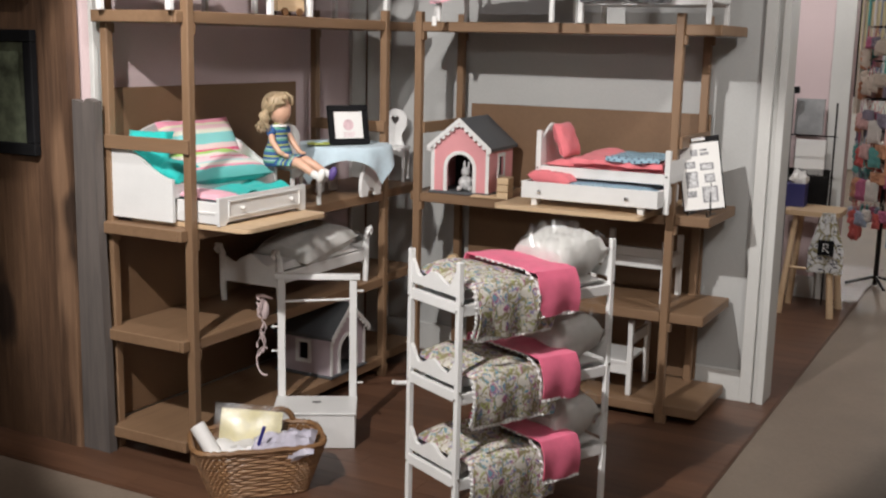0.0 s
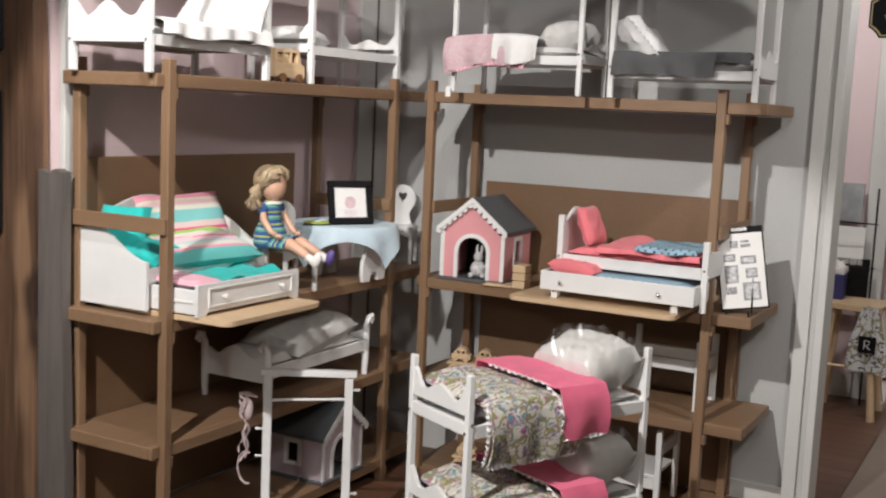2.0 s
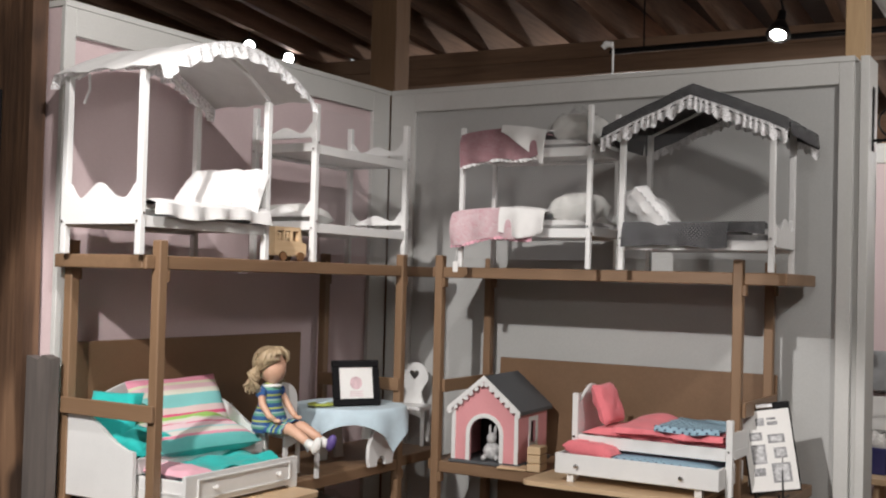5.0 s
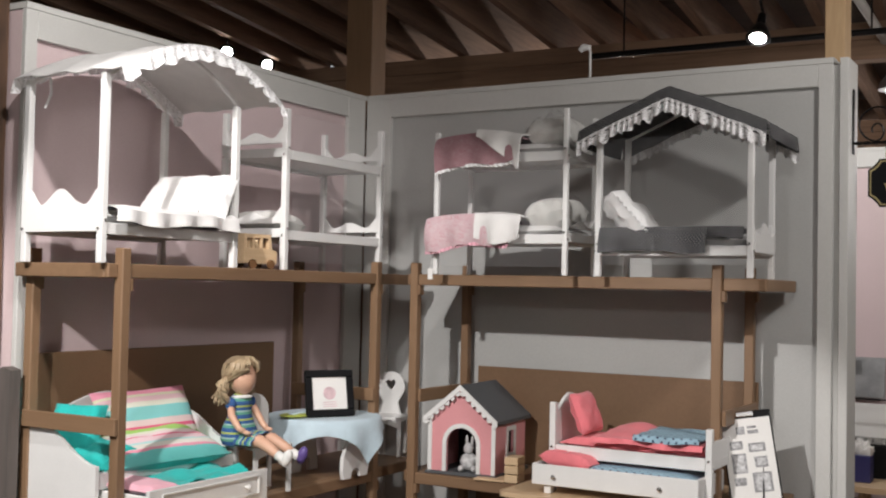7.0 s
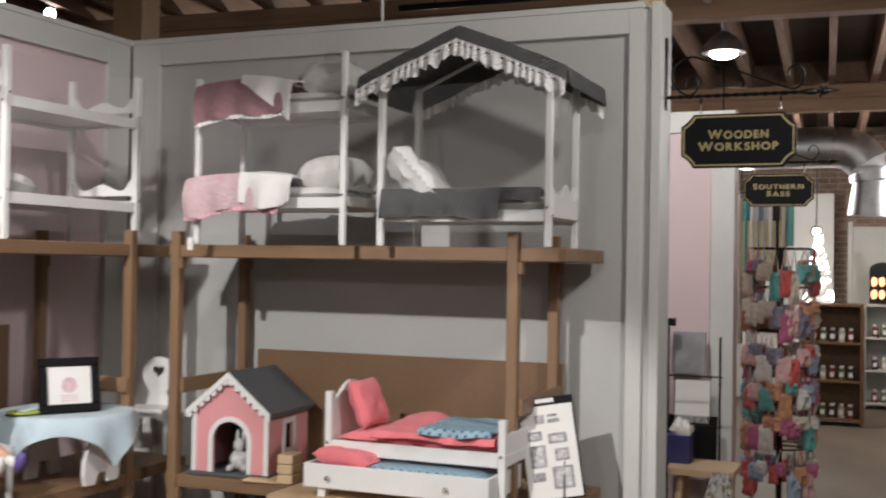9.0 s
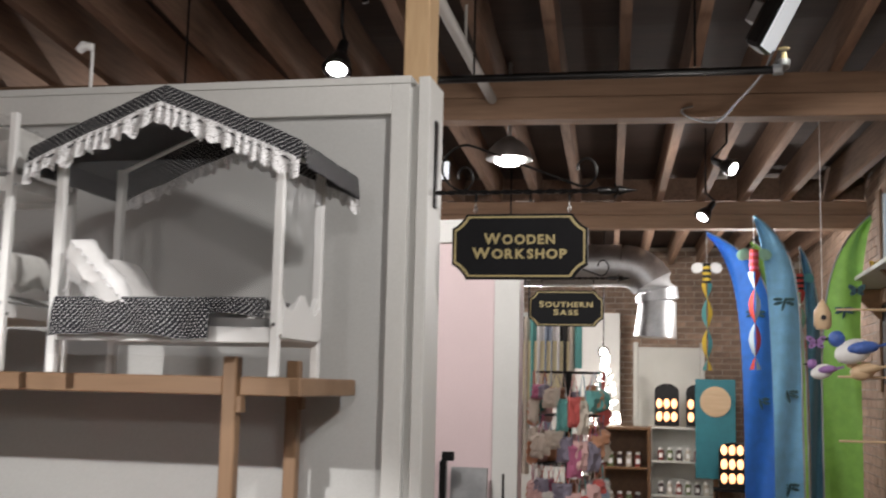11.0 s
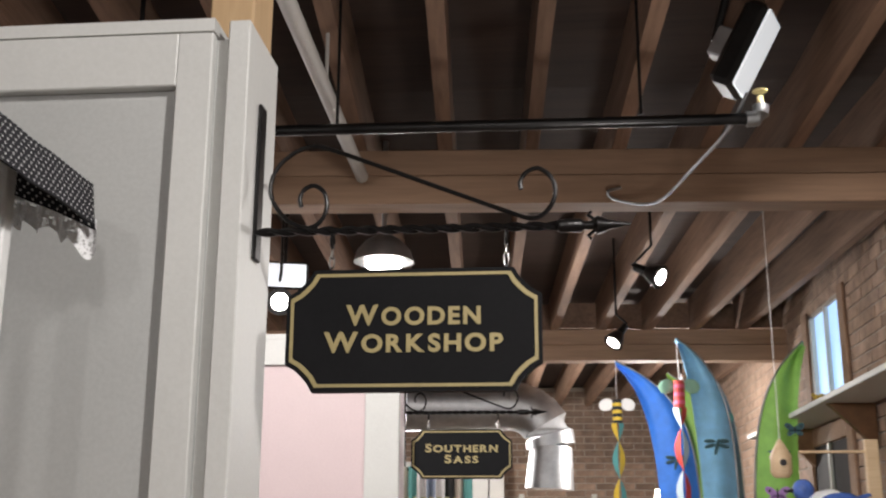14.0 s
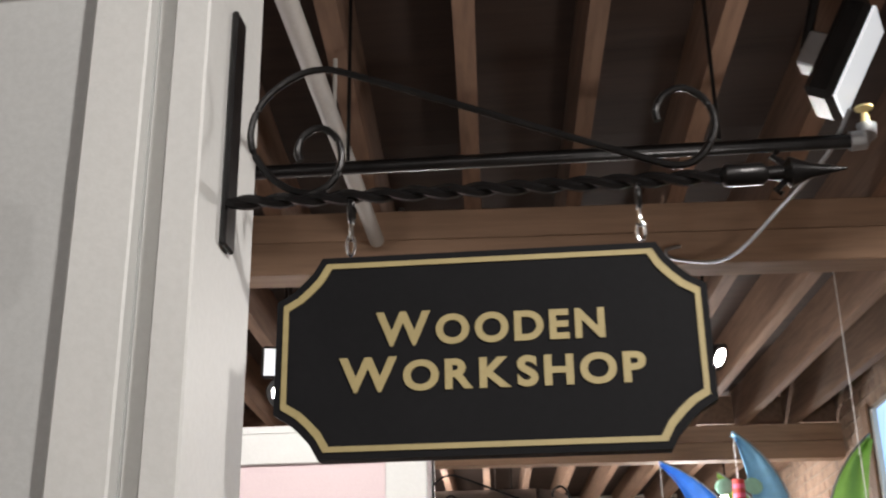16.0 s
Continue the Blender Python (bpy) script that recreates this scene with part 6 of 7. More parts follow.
projector = thing("ceiling_box", pose(-1.45, 5.6, 3.02), "black box hung below the joists", "speaker")
part("body", box(B(), -0.16, -0.1, 0, 0.16, 0.1, 0.06, 0.01), BLACK, projector)
part("arm", tube(B(), [(0.1, 0, 0), (0.14, 0, -0.06), (0.15, 0, -0.10)], 0.012), IRON, projector)
part("hanger", box(B(), -0.02, -0.02, 0.06, 0.02, 0.02, 0.52), IRON, projector)

# round metal duct that turns down near the end wall
du = thing("air_duct", pose(-0.55, 12.6, 0), "galvanised round air duct with an elbow", "duct")
pts = [(-3.0, 0, 2.79), (-0.25, 0, 2.79)]
part("duct_run", cyl(B(), pts[0], pts[1], 0.2, None, 28), GALV, du, "", True)
el = [(-0.25 + 0.33 * math.sin(a), 0, 2.46 + 0.33 * math.cos(a)) for a in [radians(k * 15) for k in range(7)]]
part("elbow", tube(B(), el, 0.2, 24), GALV, du, "", True)
part("drop", cyl(B(), (0.08, 0, 2.46), (0.06, 0, 2.12), 0.17, 0.2, 24), GALV, du, "", True)
for x in (-2.2, -1.4, -0.6):
    part("hanger_strap", box(B(), x + 0.04, -0.012, 2.985, x + 0.043, 0.012, 3.432), GALV, du)
    part("seam_band", cyl(B(), (x, 0, 2.79), (x + 0.03, 0, 2.79), 0.206, None, 28), GALV, du, "", True)

# ---- the far end of the shop ----
dr = tagged(new("door_1"), "plain white door in the brick end wall", "door", "", "structure")
dr.location = (-0.83, 16.06, 0)
DOORW = surf("door_white", (0.62, 0.62, 0.58), 0.05, 3, 0.5)
part("leaf", box(B(), 0.06, 0, 0, 0.80, 0.04, 2.16, 0.004), DOORW, dr)
for bx in ((0, -0.01, 0, 0.058, 0.03, 2.22), (0.802, -0.01, 0, 0.86, 0.03, 2.22)):
    part("frame", box(B(), *bx, 0.004), DOORW, dr)
part("door_handle", ball(B(), (0.72, -0.03, 1.0), (0.05, 0.05, 0.05)), GALV, dr)

win = tagged(new("window_1"), "high window with wooden frame in brick wall", "window", "", "structure")
SKYGLASS = glow("daylit_pane", (0.42, 0.66, 0.95), 0.55)
part("pane", box(B(), BX + 0.02, 9.95, 2.5, BX + 0.05, 10.75, 3.12), SKYGLASS, win, "daylit pane")
TRIMW = surf("pale_window_paint", (0.55, 0.55, 0.52), 0.05, 6, 0.5)
for nm, bx, mt in (("window_frame", (BX - 0.012, 9.95, 2.5, BX + 0.018, 10.0, 3.12), TRIMW), ("window_frame", (BX - 0.012, 10.70, 2.5, BX + 0.018, 10.75, 3.12), TRIMW), ("window_frame", (BX - 0.012, 10.001, 2.5, BX + 0.018, 10.699, 2.55), TRIMW), ("mullion", (BX - 0.01, 10.33, 2.551, BX + 0.016, 10.36, 3.119), TRIMW), ("casing", (BX - 0.03, 9.82, 2.45, BX - 0.013, 9.945, 3.16), BEAMW), ("casing", (BX - 0.03, 10.755, 2.45, BX - 0.013, 10.88, 3.16), BEAMW)):
    part(nm, box(B(), *bx, 0.003), mt, win)
ws = thing("wall_shelf", pose(0, 0, 0), "long pale wall shelf on dark brackets", "shelf")
part("board", box(B(), BX - 0.30, 7.4, 2.42, BX - 0.02, 11.6, 2.45, 0.004), TRIMW, ws)
for y in (8.0, 9.4, 10.8):
    part("bracket", slab(B(), [(BX - 0.26, 2.419), (BX - 0.02, 2.419), (BX - 0.02, 2.18)], y, y + 0.05, "y"), TOYDARK, ws)


def banner(tip, lean, near, far, colour, label, low=0.55, bugs=2):
    """A tall feather flag: cloth between two edges that sweep away from the hooked tip, on a pole along the far edge."""
    x, y, z = tip
    ob = thing("feather_flag", pose(x, y, 0), label, "flag", "feather flags")
    cloth = fabric("flag_cloth", colour, 300, 0.12, 0.6)
    H = z - low

    def f(u, v):
        d = H * v
        a, b = near[0] * (1 - math.exp(-d * near[1])), far[0] * (1 - math.exp(-d * far[1]))
        return (lean * (a + (b - a) * u), 0.03 * math.sin(u * 5 + d * 3) + 0.06 * u, z - d - 0.035 * (1 - u) * math.exp(-d * 9))
    fl = part("cloth", sheet(B(), f, 10, 60, 0.003), cloth, ob, "", True)
    for k in range(bugs):
        p = Vector(f(0.5, 0.3 + 0.3 * k))
        b = B()
        ball(b, p + Vector((0, -0.012, 0)), (0.018, 0.01, 0.09), (0, 15 * (-1) ** k, 0), 8)
        for sg in (-1, 1):
            for dz in (0.005, 0.03):
                ball(b, p + Vector((sg * 0.035, -0.012, dz)), (0.06, 0.008, 0.02), (0, sg * (20 - 700 * dz), 0), 8)
        part("bug_patch", b, BUGM, fl)
    pole = [Vector(f(1.0, k / 40)) + Vector((lean * 0.006, 0, 0)) for k in range(41)]
    part("pole", tube(B(), pole + [Vector((pole[-1].x, pole[-1].y, 0))], 0.007, 6), GALV, ob, "", True)
    return ob


BUGM = surf("bug_patch_blue", (0.04, 0.10, 0.12), 0.2, 20, 0.8)
banner((-0.075, 10.22, 2.78), 1, (0.25, 3.4), (0.48, 4.6), (0.035, 0.21, 0.78), "royal blue feather flag with bug patches", 0.75)
banner((0.20, 9.38, 2.77), 1, (0.11, 2.6), (0.285, 5.0), (0.25, 0.58, 0.88), "sky blue feather flag with bug patches", 0.85, 3)
banner((0.24, 10.3, 2.72), 1, (0.15, 2.6), (0.37, 4.0), (0.28, 0.50, 0.09), "green feather flag behind the blue ones", 0.6, 0)
banner((1.04, 10.15, 2.88), -1, (0.10, 2.6), (0.34, 3.6), (0.22, 0.46, 0.08), "green feather flag with a butterfly patch", 0.6, 1)
banner((0.66, 11.2, 2.80), 1, (0.06, 2.6), (0.16, 4.0), (0.08, 0.22, 0.34), "slate blue feather flag further back", 0.6, 0)


def wind_bug(m, wings, bands, tail_a, tail_b, label):
    ob = thing("wind_twister", m, label, "wind toy")
    part("string", tube(B(), [(0, 0, 0.0), (0, 0, 0.22)], 0.002, 5), PAPER, ob)
    b = part("body", cyl(B(), (0, 0, -0.14), (0, 0, 0), 0.028, None, 12), bands[0], ob, "", True)
    for k in range(3):
        part("band", cyl(B(), (0, 0, -0.125 + 0.042 * k), (0, 0, -0.105 + 0.042 * k), 0.0295, None, 12), bands[1], b)
    for s in (-1, 1):
        part("wing", ball(B(), (s * 0.065, 0, -0.03), (0.09, 0.012, 0.075), (0, s * 25, 0)), wings, ob, "", True)
    for j, mt in enumerate((tail_a, tail_b)):
        def f(u, v):
            a = v * 9 + j * math.pi
            return (0.022 * math.cos(a) + 0.03 * (u - 0.5) * math.cos(a), 0.022 * math.sin(a) + 0.03 * (u - 0.5), -0.14 - 0.62 * v)
        part("tail", sheet(B(), f, 3, 44, 0.002), mt, ob, "", True)


YB, KB = surf("yellow_felt", (0.65, 0.45, 0.05), 0.1, 20, 0.8), surf("black_felt", (0.02, 0.02, 0.02), 0.1, 20, 0.8)
RB, GB = surf("red_felt", (0.60, 0.07, 0.06), 0.1, 20, 0.8), surf("mint_felt", (0.30, 0.55, 0.42), 0.1, 20, 0.8)
TB = surf("teal_ribbon", (0.10, 0.33, 0.33), 0.1, 20, 0.6)
wind_bug(pose(-0.075, 10.222, 2.545), WHITECLOTH, (KB, YB), TB, YB, "black and yellow bee twister with teal tail")
wind_bug(pose(0.20, 9.382, 2.54), GB, (RB, HOTPINK), RB, SKYBLUE, "red ladybird twister with a striped tail")
wind_bug(pose(0.662, 11.2, 2.57), TB, (RB, KB), RB, GB, "red and black twister hung further back")

# bird perches beside the brick wall
bp = thing("bird_stand", pose(0.70, 8.2, 0), "wooden stand with painted carved birds on pegs", "display stand")
part("upright", box(B(), 0.10, 0, 0, 0.155, 0.03, 2.13, 0.004), TOYWOOD, bp)
part("foot", box(B(), -0.05, -0.12, 0, 0.30, 0.15, 0.03, 0.004), TOYWOOD, bp)
for z in (2.08, 1.73, 1.4):
    part("peg", cyl(B(), (-0.16, 0.015, z), (0.0995, 0.015, z), 0.006, None, 8), TOYWOOD, bp)
BLUEB, LILAC = surf("blue_bird_paint", (0.06, 0.13, 0.42), 0.3, 30, 0.5), surf("lilac_wing", (0.30, 0.16, 0.40), 0.3, 30, 0.6)
def bird(m, size, paint, belly, label):
    ob = thing("carved_bird", m, label, "ornament", "carved birds")
    part("body", ball(B(), (0, 0, 0), (0.17 * size, 0.08 * size, 0.11 * size), (0, -18, 0)), belly, ob, "", True)
    part("wing", ball(B(), (0.035 * size, -0.02 * size, 0.015 * size), (0.15 * size, 0.075 * size, 0.06 * size), (0, -8, 0)), paint, ob, "", True)
    part("head", ball(B(), (-0.07 * size, 0, 0.055 * size), (0.075 * size, 0.065 * size, 0.075 * size)), paint, ob, "", True)
    part("beak", cyl(B(), (-0.10 * size, 0, 0.055 * size), (-0.135 * size, 0, 0.05 * size), 0.01 * size, 0.001), KB, ob)
    part("tail", box(B(), 0.06 * size, -0.02 * size, -0.01, 0.16 * size, 0.02 * size, 0.004, 0.002, pose(0, 0, 0, 0, -15, 0)), paint, ob)
bird(pose(0.61, 8.15, 1.86), 1.15, BLUEB, WHITE, "blue and white carved bird on a peg")
bird(pose(0.46, 8.2, 1.755), 0.7, LILAC, WHITE, "small lilac carved bird on a peg")
bird(pose(0.66, 8.18, 1.76), 0.8, TOYWOOD, TOYWOOD, "tan carved bird on a peg")
bh = thing("bird_house", pose(0.48, 8.3, 1.98), "small round bird house of bare wood", "bird house")
part("body", tube(B(), [(0, 0, 0), (0, 0, 0.02), (0, 0, 0.09), (0, 0, 0.12), (0, 0, 0.16)], [0.03, 0.045, 0.045, 0.03, 0.005], 14), TOYWOOD, bh, "", True)
# entrance shade painted as a dark disc on the solid body
part("hole", cyl(B(), (0, -0.046, 0.06), (0, -0.05, 0.06), 0.014), DARKIN, bh)
part("cord", cyl(B(), (0, 0, 0.16), (0, 0, 1.452), 0.002), PAPER, bh)
cat = B()
for c0, s0 in (((0, 0, 0.12), (0.10, 0.09, 0.26)), ((0, 0, 0.38), (0.07, 0.07, 0.34)), ((0, 0, 0.62), (0.10, 0.09, 0.13))):
    ball(cat, c0, s0)
for s in (-1, 1):
    cyl(cat, (s * 0.035, 0, 0.66), (s * 0.045, 0, 0.75), 0.022, 0.002, 8)
tagged(part("carved_cat", cat, KB, None, "", True), "tall black carved cat statue on a shelf", "statue").matrix_world = pose(0.93, 8.0, 1.64)
ct = thing("side_table", pose(0.78, 7.7, 0), "dark wooden side cabinet that carries ornaments", "cabinet")
part("top", box(B(), -0.0, -0.35, 1.60, 0.40, 0.6, 1.635, 0.004), TOYDARK, ct)
part("body", box(B(), 0.03, -0.32, 0, 0.37, 0.57, 1.599, 0.004), TOYDARK, ct)
framed("wall_picture", pose(0.94, 7.62, 1.637, -6, 0, 0), 0.24, 0.36, 0.03, 0.02, PAPER, "reddish framed picture leaning beside the statue", "picture", None, True)
PENN = thing("pennant", pose(1.19, 8.6, 2.70), "white cloth pennant with a dark round mark", "pennant")
part("cloth", slab(B(), [(-0.12, 0.28), (0.22, 0.10), (0.10, -0.04), (-0.02, 0.02)], -0.3, -0.297, "y"), WHITECLOTH, PENN)
part("mark", slab(B(), arc(0.03, 0.12, 0.055, 0, 360, 20)[:-1], -0.303, -0.3005, "y", [arc(0.03, 0.12, 0.046, 0, 360, 20)[:-1]]), BLUEB, PENN)
part("bar", box(B(), -0.02, -0.3045, 0.10, 0.09, -0.3005, 0.135), BLUEB, PENN)

# lower window under the long shelf, dark behind its wooden casing
w2 = tagged(new("window_2"), "dark lower window with a brown wooden casing", "window", "", "structure")
part("pane", box(B(), BX - 0.012, 9.98, 1.72, BX - 0.006, 10.86, 2.30), DARKIN, w2, "dark pane")
for nm, c in (("casing", (9.85, 1.66, 9.978, 2.41)), ("casing", (10.862, 1.66, 10.98, 2.41)), ("casing", (9.9785, 2.302, 10.8615, 2.41)), ("window_frame", (10.40, 1.72, 10.44, 2.30))):
    part(nm, box(B(), BX - 0.032, c[0], c[1], BX - 0.013, c[2], c[3], 0.003), BEAMW if nm == "casing" else TRIMW, w2)


def butterfly(m, size, paint, label):
    ob = thing("butterfly_ornament", m, label, "ornament", "butterflies")
    part("body", tube(B(), [(0, 0, -0.4 * size), (0, 0, 0.1 * size), (0, 0, 0.4 * size)], [0.02 * size, 0.05 * size, 0.03 * size], 8), KB, ob, "", True)
    for sg in (-1, 1):
        for a, ln, wd in ((38, 0.75, 0.42), (-32, 0.55, 0.36)):
            ca, sa = math.cos(radians(a)), math.sin(radians(a))
            pts = [(sg * (0.04 * size + ln * size * (0.5 - 0.5 * math.cos(t)) * ca - wd * size * 0.5 * math.sin(t) * sa), ln * size * (0.5 - 0.5 * math.cos(t)) * sa + wd * size * 0.5 * math.sin(t) * ca) for t in [2 * math.pi * k / 18 for k in range(18)]]
            w = part("wing", slab(B(), pts, -0.006 * size, 0.006 * size, "y"), paint, ob)
            part("wing_spot", ball(B(), (sg * (0.04 + ln * 0.62 * ca) * size, -0.008 * size, ln * 0.62 * sa * size), (0.16 * size, 0.02 * size, 0.16 * size), (0, 0, 0), 8), KB, w)


butterfly(pose(0.43, 8.16, 1.90), 0.075, LILAC, "purple butterfly with dark spots on a stick")
butterfly(pose(0.90, 9.95, 2.33), 0.085, BUGM, "dark butterfly patch before the green flag")
butterfly(pose(0.96, 9.6, 2.470), 0.05, YB, "small yellow butterfly by the window")

# shelves and lamps near the end wall
def cabinet(m, w, depth, h, rows, paint, label, stock):
    ob = thing("shop_shelf", m, label, "shelf")
    for x in (0, w - 0.03):
        part("side", box(B(), x, 0, 0, x + 0.03, depth, h, 0.003), paint, ob)
    part("back", box(B(), 0.0305, depth - 0.015, 0, w - 0.0305, depth, h), paint, ob)
    for k in range(rows + 1):
        z = 0.04 + (h - 0.07) * k / rows
        part("shelf_board", box(B(), 0.0305, 0, z, w - 0.0305, depth - 0.016, z + 0.025, 0.002), paint, ob)
        if k < rows:
            for j in range(stock):
                x = 0.08 + (w - 0.16) * (j + 0.5) / stock
                col = STOCK[(j + k * 2) % len(STOCK)]
                o = thing("jar", m @ pose(x, depth * 0.35, z + 0.0255), "small jar with a paper label on the shelf", "jar", "jars on the shop shelves")
                part("jar_body", tube(B(), [(0, 0, 0), (0, 0, 0.10), (0, 0, 0.12)], [0.035, 0.035, 0.022], 12), col, o, "", True)
                part("jar_lid", cyl(B(), (0, 0, 0.1205), (0, 0, 0.145), 0.024), PAPER, o)
                part("jar_label", box(B(), -0.022, -0.037, 0.03, 0.022, -0.034, 0.08), PAPER, o)
    return ob


STOCK = [surf("jar_red", (0.20, 0.04, 0.03), 0.2, 10, 0.3), surf("jar_green", (0.12, 0.15, 0.06), 0.2, 10, 0.3), surf("jar_dark", (0.05, 0.03, 0.03), 0.2, 10, 0.3), surf("jar_pale", (0.5, 0.45, 0.38), 0.2, 10, 0.3)]
cabinet(pose(-1.18, 13.6, 0), 0.62, 0.35, 1.26, 3, TOYDARK, "dark shop shelf stocked with jars", 5)
cabinet(pose(-0.62, 15.3, 0), 0.78, 0.35, 1.22, 3, TRIMW, "pale shop shelf stocked with dark bottles", 6)
AMBER = glow("amber_glass", (1.0, 0.48, 0.22), 2.2)
for x, y, z in ((-0.42, 15.4, 1.222), (-0.06, 15.4, 1.222), (0.28, 14.6, 0.60)):
    o = thing("lantern", pose(x, y, z), "black lantern with rows of amber lights", "lantern", "amber lanterns")
    part("case", slab(B(), [(-0.14, 0), (0.14, 0), (0.14, 0.40)] + arc(0, 0.40, 0.14, 0, 180, 12, 0.09), 0.02, 0.10, "y"), IRON, o)
    for r0 in range(2 if z > 1 else 3):
        for c0 in range(3):
            part("amber_light", ball(B(), (-0.085 + 0.085 * c0, 0.015, 0.11 + 0.15 * r0), (0.07, 0.05, 0.11)), AMBER, o, "", True)
st = thing("lantern_stand", pose(0.28, 14.66, 0), "low black stand below the lantern", "stand")
part("top", box(B(), -0.2, -0.12, 0.57, 0.2, 0.16, 0.599, 0.003), BLACK, st)
for x in (-0.18, 0.15):
    part("leg", box(B(), x, -0.02, 0, x + 0.03, 0.01, 0.569), BLACK, st)
tl = thing("table_lamp", pose(0.45, 12.6, 0), "table lamp with a lit pleated shade on a tall stand", "lamp")
part("shade", tube(B(), [(0, 0, 1.90), (0, 0, 2.12)], [0.14, 0.10], 20), glow("lit_shade", (1.0, 0.85, 0.7), 3.0), tl, "lit cream shade", True)
part("stand", cyl(B(), (0, 0, 0), (0, 0, 1.899), 0.03), TOYDARK, tl)
OWL = thing("wall_clock", pose(0.12, 15.0, 1.52), "round wooden clock face on a teal panel", "clock")
part("dial", cyl(B(), (0, -0.02, 0), (0, 0, 0), 0.17, None, 24), TOYWOOD, OWL)
part("panel", box(B(), -0.22, 0.001, -0.85, 0.22, 0.03, 0.25, 0.005), surf("teal_panel", (0.03, 0.20, 0.25), 0.15, 5, 0.6), OWL)
part("leg", box(B(), -0.03, 0.031, -1.52, 0.03, 0.06, 0.2), TOYDARK, OWL)

# rack of bright bags and scarves, and a lit white tree behind it
rk = thing("display_rack", pose(-0.83, 7.95, 0), "tall wire rack that carries bags and scarves", "rack")
part("pole", cyl(B(), (0, 0, 0), (0, 0, 1.72), 0.016), IRON, rk)
for a in range(4):
    part("foot", tube(B(), [(0, 0, 0.06), (0.2 * math.cos(a * 1.57 + 0.4), 0.2 * math.sin(a * 1.57 + 0.4), 0.01)], 0.01), IRON, rk)
for z in (1.72, 1.5, 1.25, 1.05, 0.85, 0.6):
    part("ring", tube(B(), [(0.17 * math.cos(2 * math.pi * k / 20), 0.17 * math.sin(2 * math.pi * k / 20), z) for k in range(21)], 0.005, 5), IRON, rk)
    part("spoke", cyl(B(), (-0.17, 0, z), (0.17, 0, z), 0.005), IRON, rk)
HUES = [fabric("rack_cloth", c, 300) for c in ((0.50, 0.10, 0.09), (0.12, 0.36, 0.34), (0.48, 0.24, 0.14), (0.22, 0.20, 0.26), (0.62, 0.40, 0.38), (0.56, 0.50, 0.42), (0.42, 0.12, 0.22), (0.66, 0.64, 0.60), (0.30, 0.36, 0.46))]
rng = random.Random(5)
for z in (1.72, 1.5, 1.25, 1.05, 0.85, 0.6):
    for k in range(22):
        a = 2 * math.pi * (k + rng.random() * 0.5) / 22
        ln, wd = rng.uniform(0.14, 0.32), rng.uniform(0.025, 0.055)
        o = thing("hanging_bag", pose(-0.83 + 0.185 * math.cos(a), 7.95 + 0.185 * math.sin(a), z, 0, 0, math.degrees(a) + 90), "bright cloth bag hung on the rack", "bag", "bags on the rack")
        part("strap", tube(B(), [(-wd * 0.6, 0, -ln * 0.45), (0, -0.002, 0.004), (wd * 0.6, 0, -ln * 0.45)], 0.003, 5), HUES[rng.randrange(9)], o)
        part("bag", cushion(B(), (0, 0, -ln * 0.72), (wd * 2, ln * 0.56, 0.05), (90, 0, 0), 8, 0.45, 0.25, k), HUES[rng.randrange(9)], o, "", True)
r2 = thing("scarf_rack", pose(-1.35, 9.6, 0), "tall rack hung with pale scarves and frames", "rack")
part("pole", cyl(B(), (0, 0, 0), (0, 0, 2.25), 0.02), IRON, r2)
part("board", box(B(), 0.05, -0.02, 1.55, 0.38, 0.0, 1.95, 0.004), YELLOW, r2, "yellow poster board")
part("bar", cyl(B(), (-0.35, 0, 2.1), (0.5, 0, 2.1), 0.012), IRON, r2)
for k in range(16):
    o = thing("hanging_scarf", pose(-1.68 + 0.05 * k, 9.6, 2.1), "pale scarf hung over the rack bar", "scarf", "scarves on the rack")
    ln = rng.uniform(0.3, 1.1)
    def f(u, v, ln=ln, k=k):
        return (0.05 * (u - 0.5), 0.015 * math.sin(u * 6 + k) - 0.012, 0.012 - ln * v)
    part("scarf", sheet(B(), f, 6, 14, 0.003), (WHITECLOTH, KB, HUES[5], HUES[1], WHITECLOTH, HUES[8])[k % 6], o, "", True)
lt = thing("lit_tree", pose(-1.10, 14.9, 0), "white artificial tree covered in small lit bulbs", "tree")
part("trunk", cyl(B(), (0, 0, 0), (0, 0, 2.05), 0.03, 0.008), WHITE, lt)
twigs, bulbs = B(), B()
for k in range(170):
    z = 0.5 + 1.55 * rng.random()
    rr = 0.30 * (2.15 - z) / 1.65
    a = rng.random() * 6.28
    tip = (rr * math.cos(a), rr * math.sin(a), z + 0.05)
    tube(twigs, [(0, 0, z - 0.06), tip], 0.006, 4)
    ball(bulbs, tip, (0.03, 0.03, 0.03), (0, 0, 0), 6)
part("branches", twigs, WHITE, lt)
part("light_string", bulbs, glow("tree_bulbs", (1, 0.92, 0.82), 14), lt, "tiny lit bulbs")

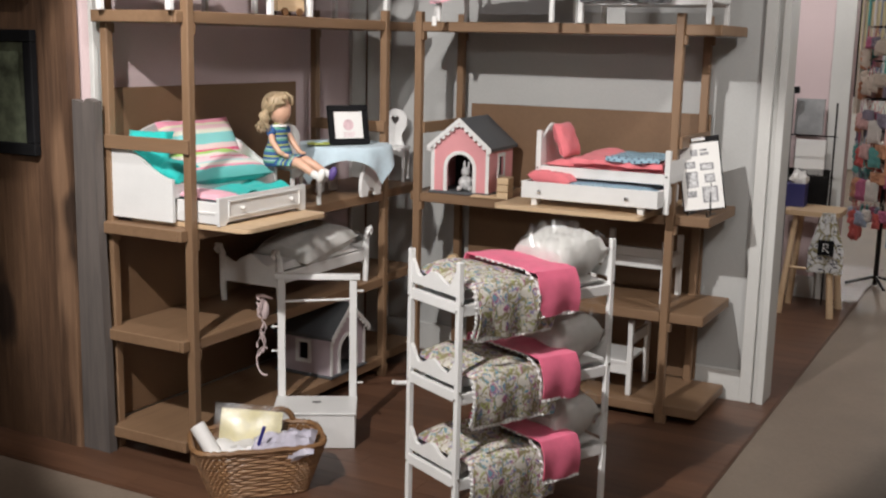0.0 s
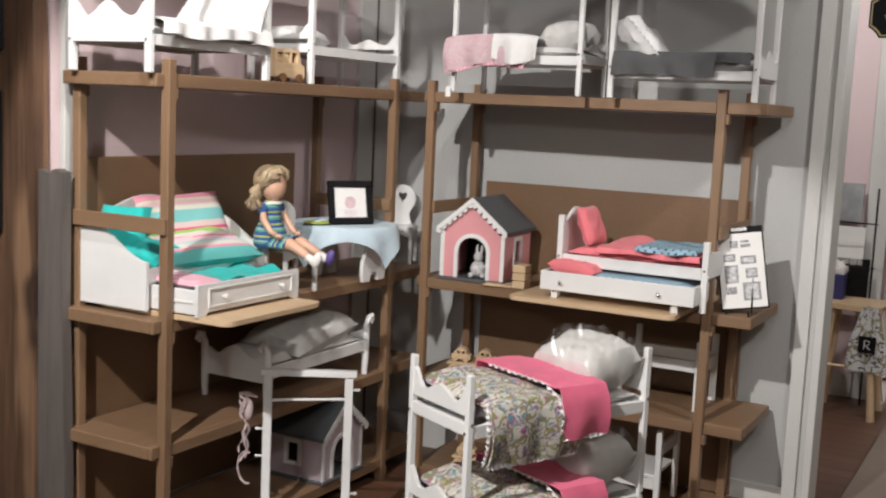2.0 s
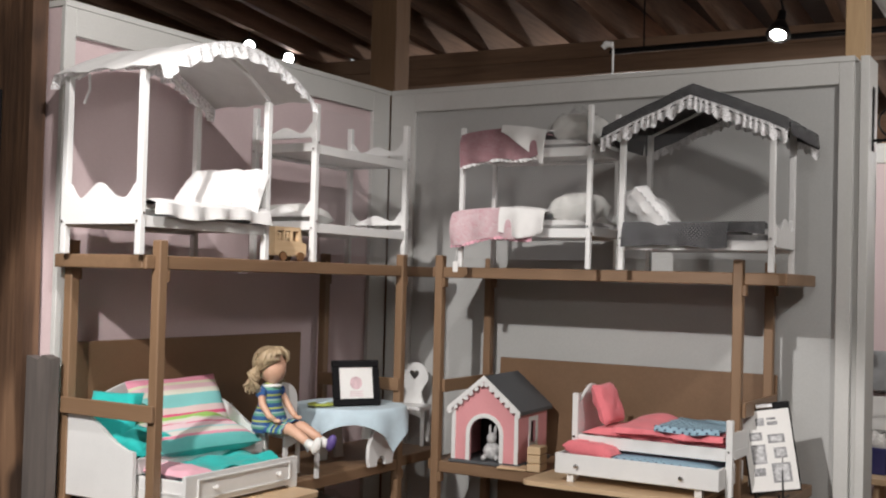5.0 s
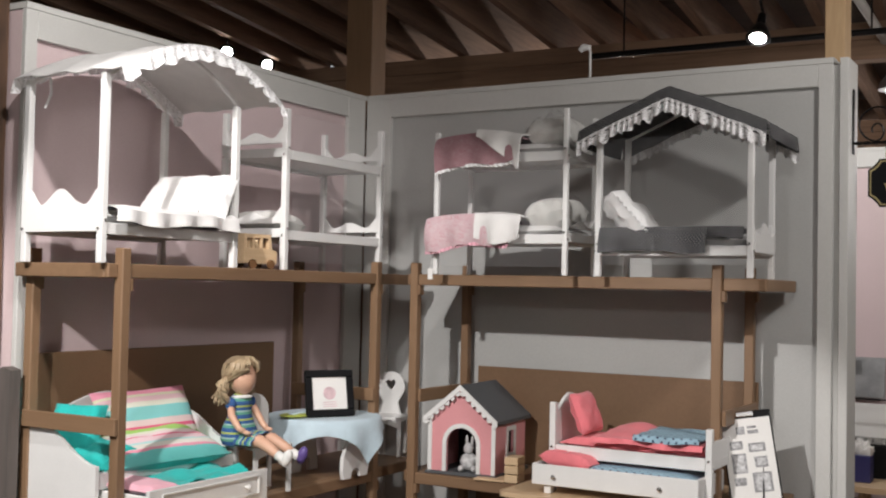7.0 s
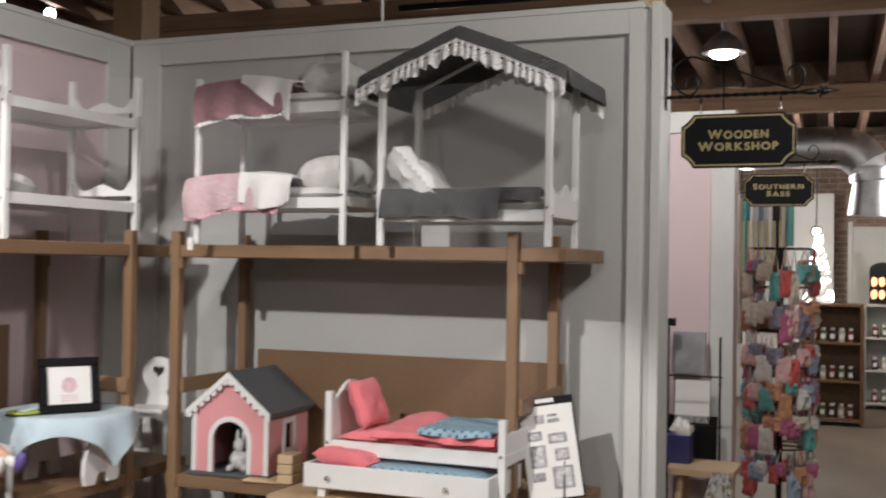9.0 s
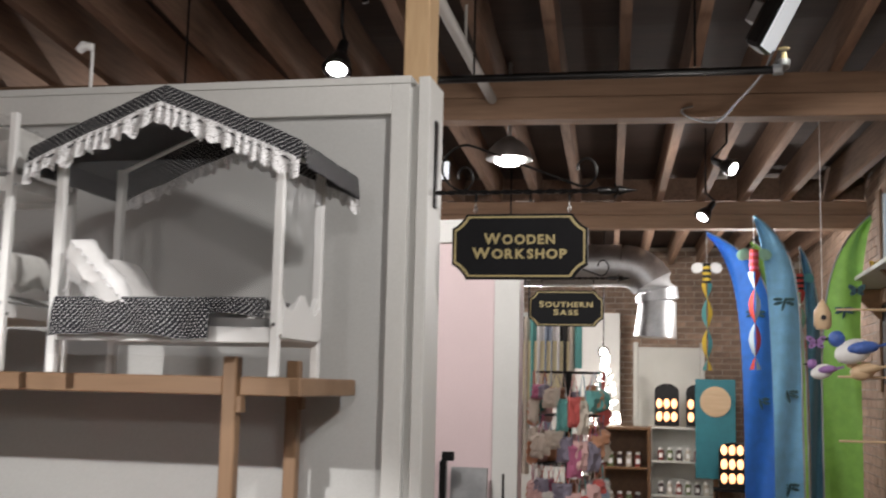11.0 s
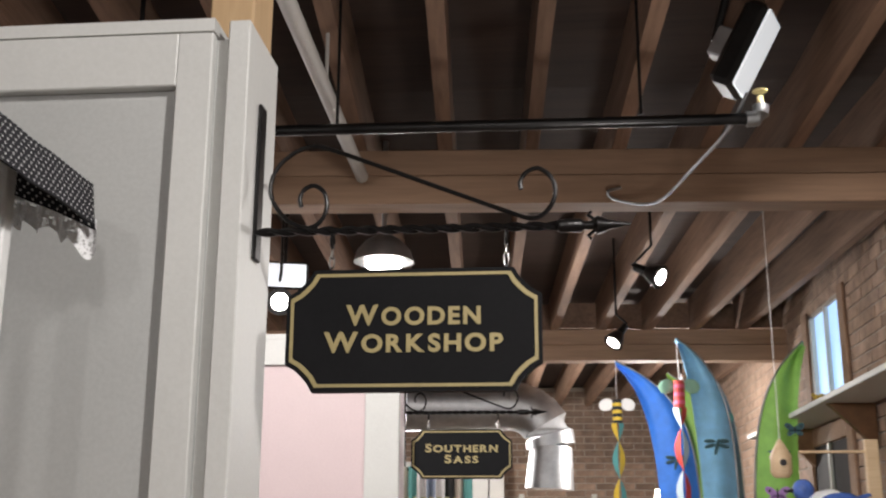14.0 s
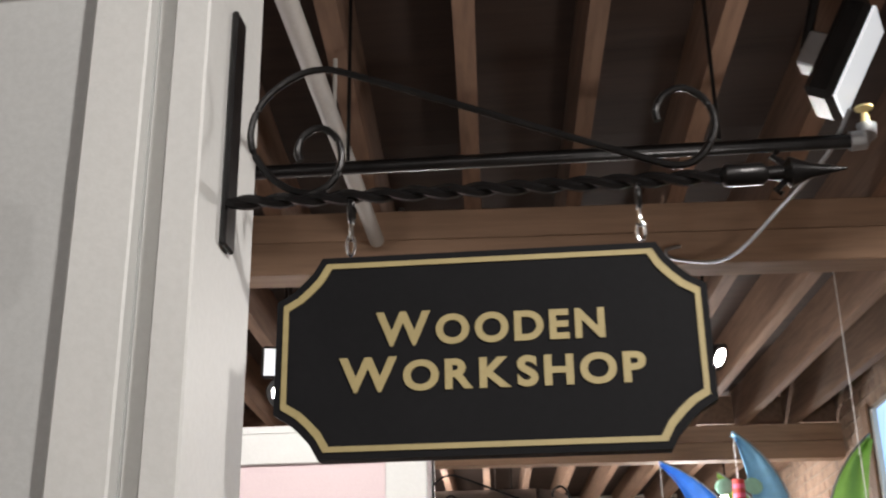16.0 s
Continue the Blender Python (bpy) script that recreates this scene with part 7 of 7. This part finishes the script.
# stand of leaflets and an apron on a stool by the far pink wall
ls = thing("leaflet_rack", pose(-1.30, 7.12, 0), "black wire rack with grey leaflets by the pink wall", "rack")
part("upright", box(B(), -0.03, -0.02, 0, 0.0, 0.02, 1.30, 0.002), IRON, ls)
part("upright", cyl(B(), (0.26, 0, 0), (0.26, 0, 1.25), 0.006), IRON, ls)
for z, bx, mt in ((1.05, (0.0, 0.17), GALV), (0.80, (0.02, 0.20), PAPER), (0.62, (-0.02, 0.24), IRON)):
    part("pocket", box(B(), bx[0], -0.03, z, bx[1], -0.01, z + 0.22, 0.002, pose(0, 0, 0, -6, 0, 0)), mt, ls)
    part("wire", cyl(B(), (-0.0295, -0.04, z), (0.28, -0.04, z), 0.004), IRON, ls)
part("finial", box(B(), -0.02, -0.02, 1.3005, 0.03, 0.02, 1.34), BLACK, ls)
tt = thing("tall_stool", pose(-1.08, 6.92, 0), "pale wooden stool with tapered legs", "stool")
part("seat", slab(B(), [(p[0] - 0.16, p[1] - 0.16) for p in rounded(0.32, 0.32, 0.05)], 0.60, 0.63, "z"), MAPLE, tt)
for x in (-0.12, 0.12):
    for y in (-0.12, 0.12):
        part("leg", cyl(B(), (x * 1.25, y * 1.25, 0), (x * 0.8, y * 0.8, 0.5995), 0.022, 0.016), MAPLE, tt)
part("rung", cyl(B(), (-0.125, -0.125, 0.28), (0.125, -0.125, 0.28), 0.009), MAPLE, tt)
APR = printed("damask_apron", [(0, (0.06, 0.06, 0.08)), (0.5, (0.08, 0.08, 0.1)), (0.7, (0.5, 0.5, 0.5))], 60, (0.60, 0.60, 0.60), 0.42)
ap = thing("apron", pose(-0.98, 6.76, 0.60), "black and white patterned apron hung from the stool", "apron")
def apf(u, v):
    wd = 0.07 + 0.13 * min(1, v * 1.6)
    return (wd * (u - 0.5), -0.012 * math.sin(u * 9) * v, 0.03 - 0.36 * v)
part("cloth", sheet(B(), apf, 14, 22, 0.003), APR, ap, "", True)
part("square_patch", box(B(), -0.045, -0.018, -0.22, 0.045, -0.014, -0.13, 0.001), BLACK, ap, "black square with a pale initial")
part("patch_letter", tube(B(), [(-0.015, -0.02, -0.20), (-0.012, -0.02, -0.15), (0.012, -0.02, -0.155), (0.01, -0.02, -0.172), (-0.01, -0.02, -0.178), (0.018, -0.02, -0.20)], 0.003, 5), PAPER, ap)
bx = thing("gift_bag", pose(-1.22, 6.95, 0.6305), "dark blue gift bag with white tissue on the stool", "bag")
part("bag", box(B(), -0.07, -0.05, 0, 0.07, 0.05, 0.14, 0.003), surf("navy_paper", (0.03, 0.03, 0.12), 0.1, 8, 0.5), bx)
part("tissue", cushion(B(), (0.02, 0, 0.16), (0.11, 0.09, 0.07), (20, 20, 0), 10, 0.5, 0.4, 3), PAPER, bx, "", True)

# ---- floor planks under the display ----
fl = tagged(new("wood_floor"), "reddish brown plank floor laid on the concrete", "floor", "", "structure")
part("underlay", box(B(), -4.3, 2.785, -0.0115, -0.855, 8.6, -0.004), PLANK, fl)
proto = []
for ln in (0.9, 1.2):
    b = box(B(), 0, 0, -0.0035, ln - 0.0015, 0.1185, 0.0)
    me = bpy.data.meshes.new("plank")
    b.to_mesh(me)
    b.free()
    me.materials.append(PLANK)
    proto.append((me, ln))
rng = random.Random(2)
y, row = 2.79, 0
while y < 8.4:
    x = -0.86
    while x > -4.0:
        me, ln = proto[rng.randrange(2)]
        if x == -0.86:
            me, ln = proto[row % 2]
        x -= ln
        o = new("plank", me)
        o.parent = fl
        o.matrix_basis = pose(x, y, 0)
    y += 0.12
    row += 1
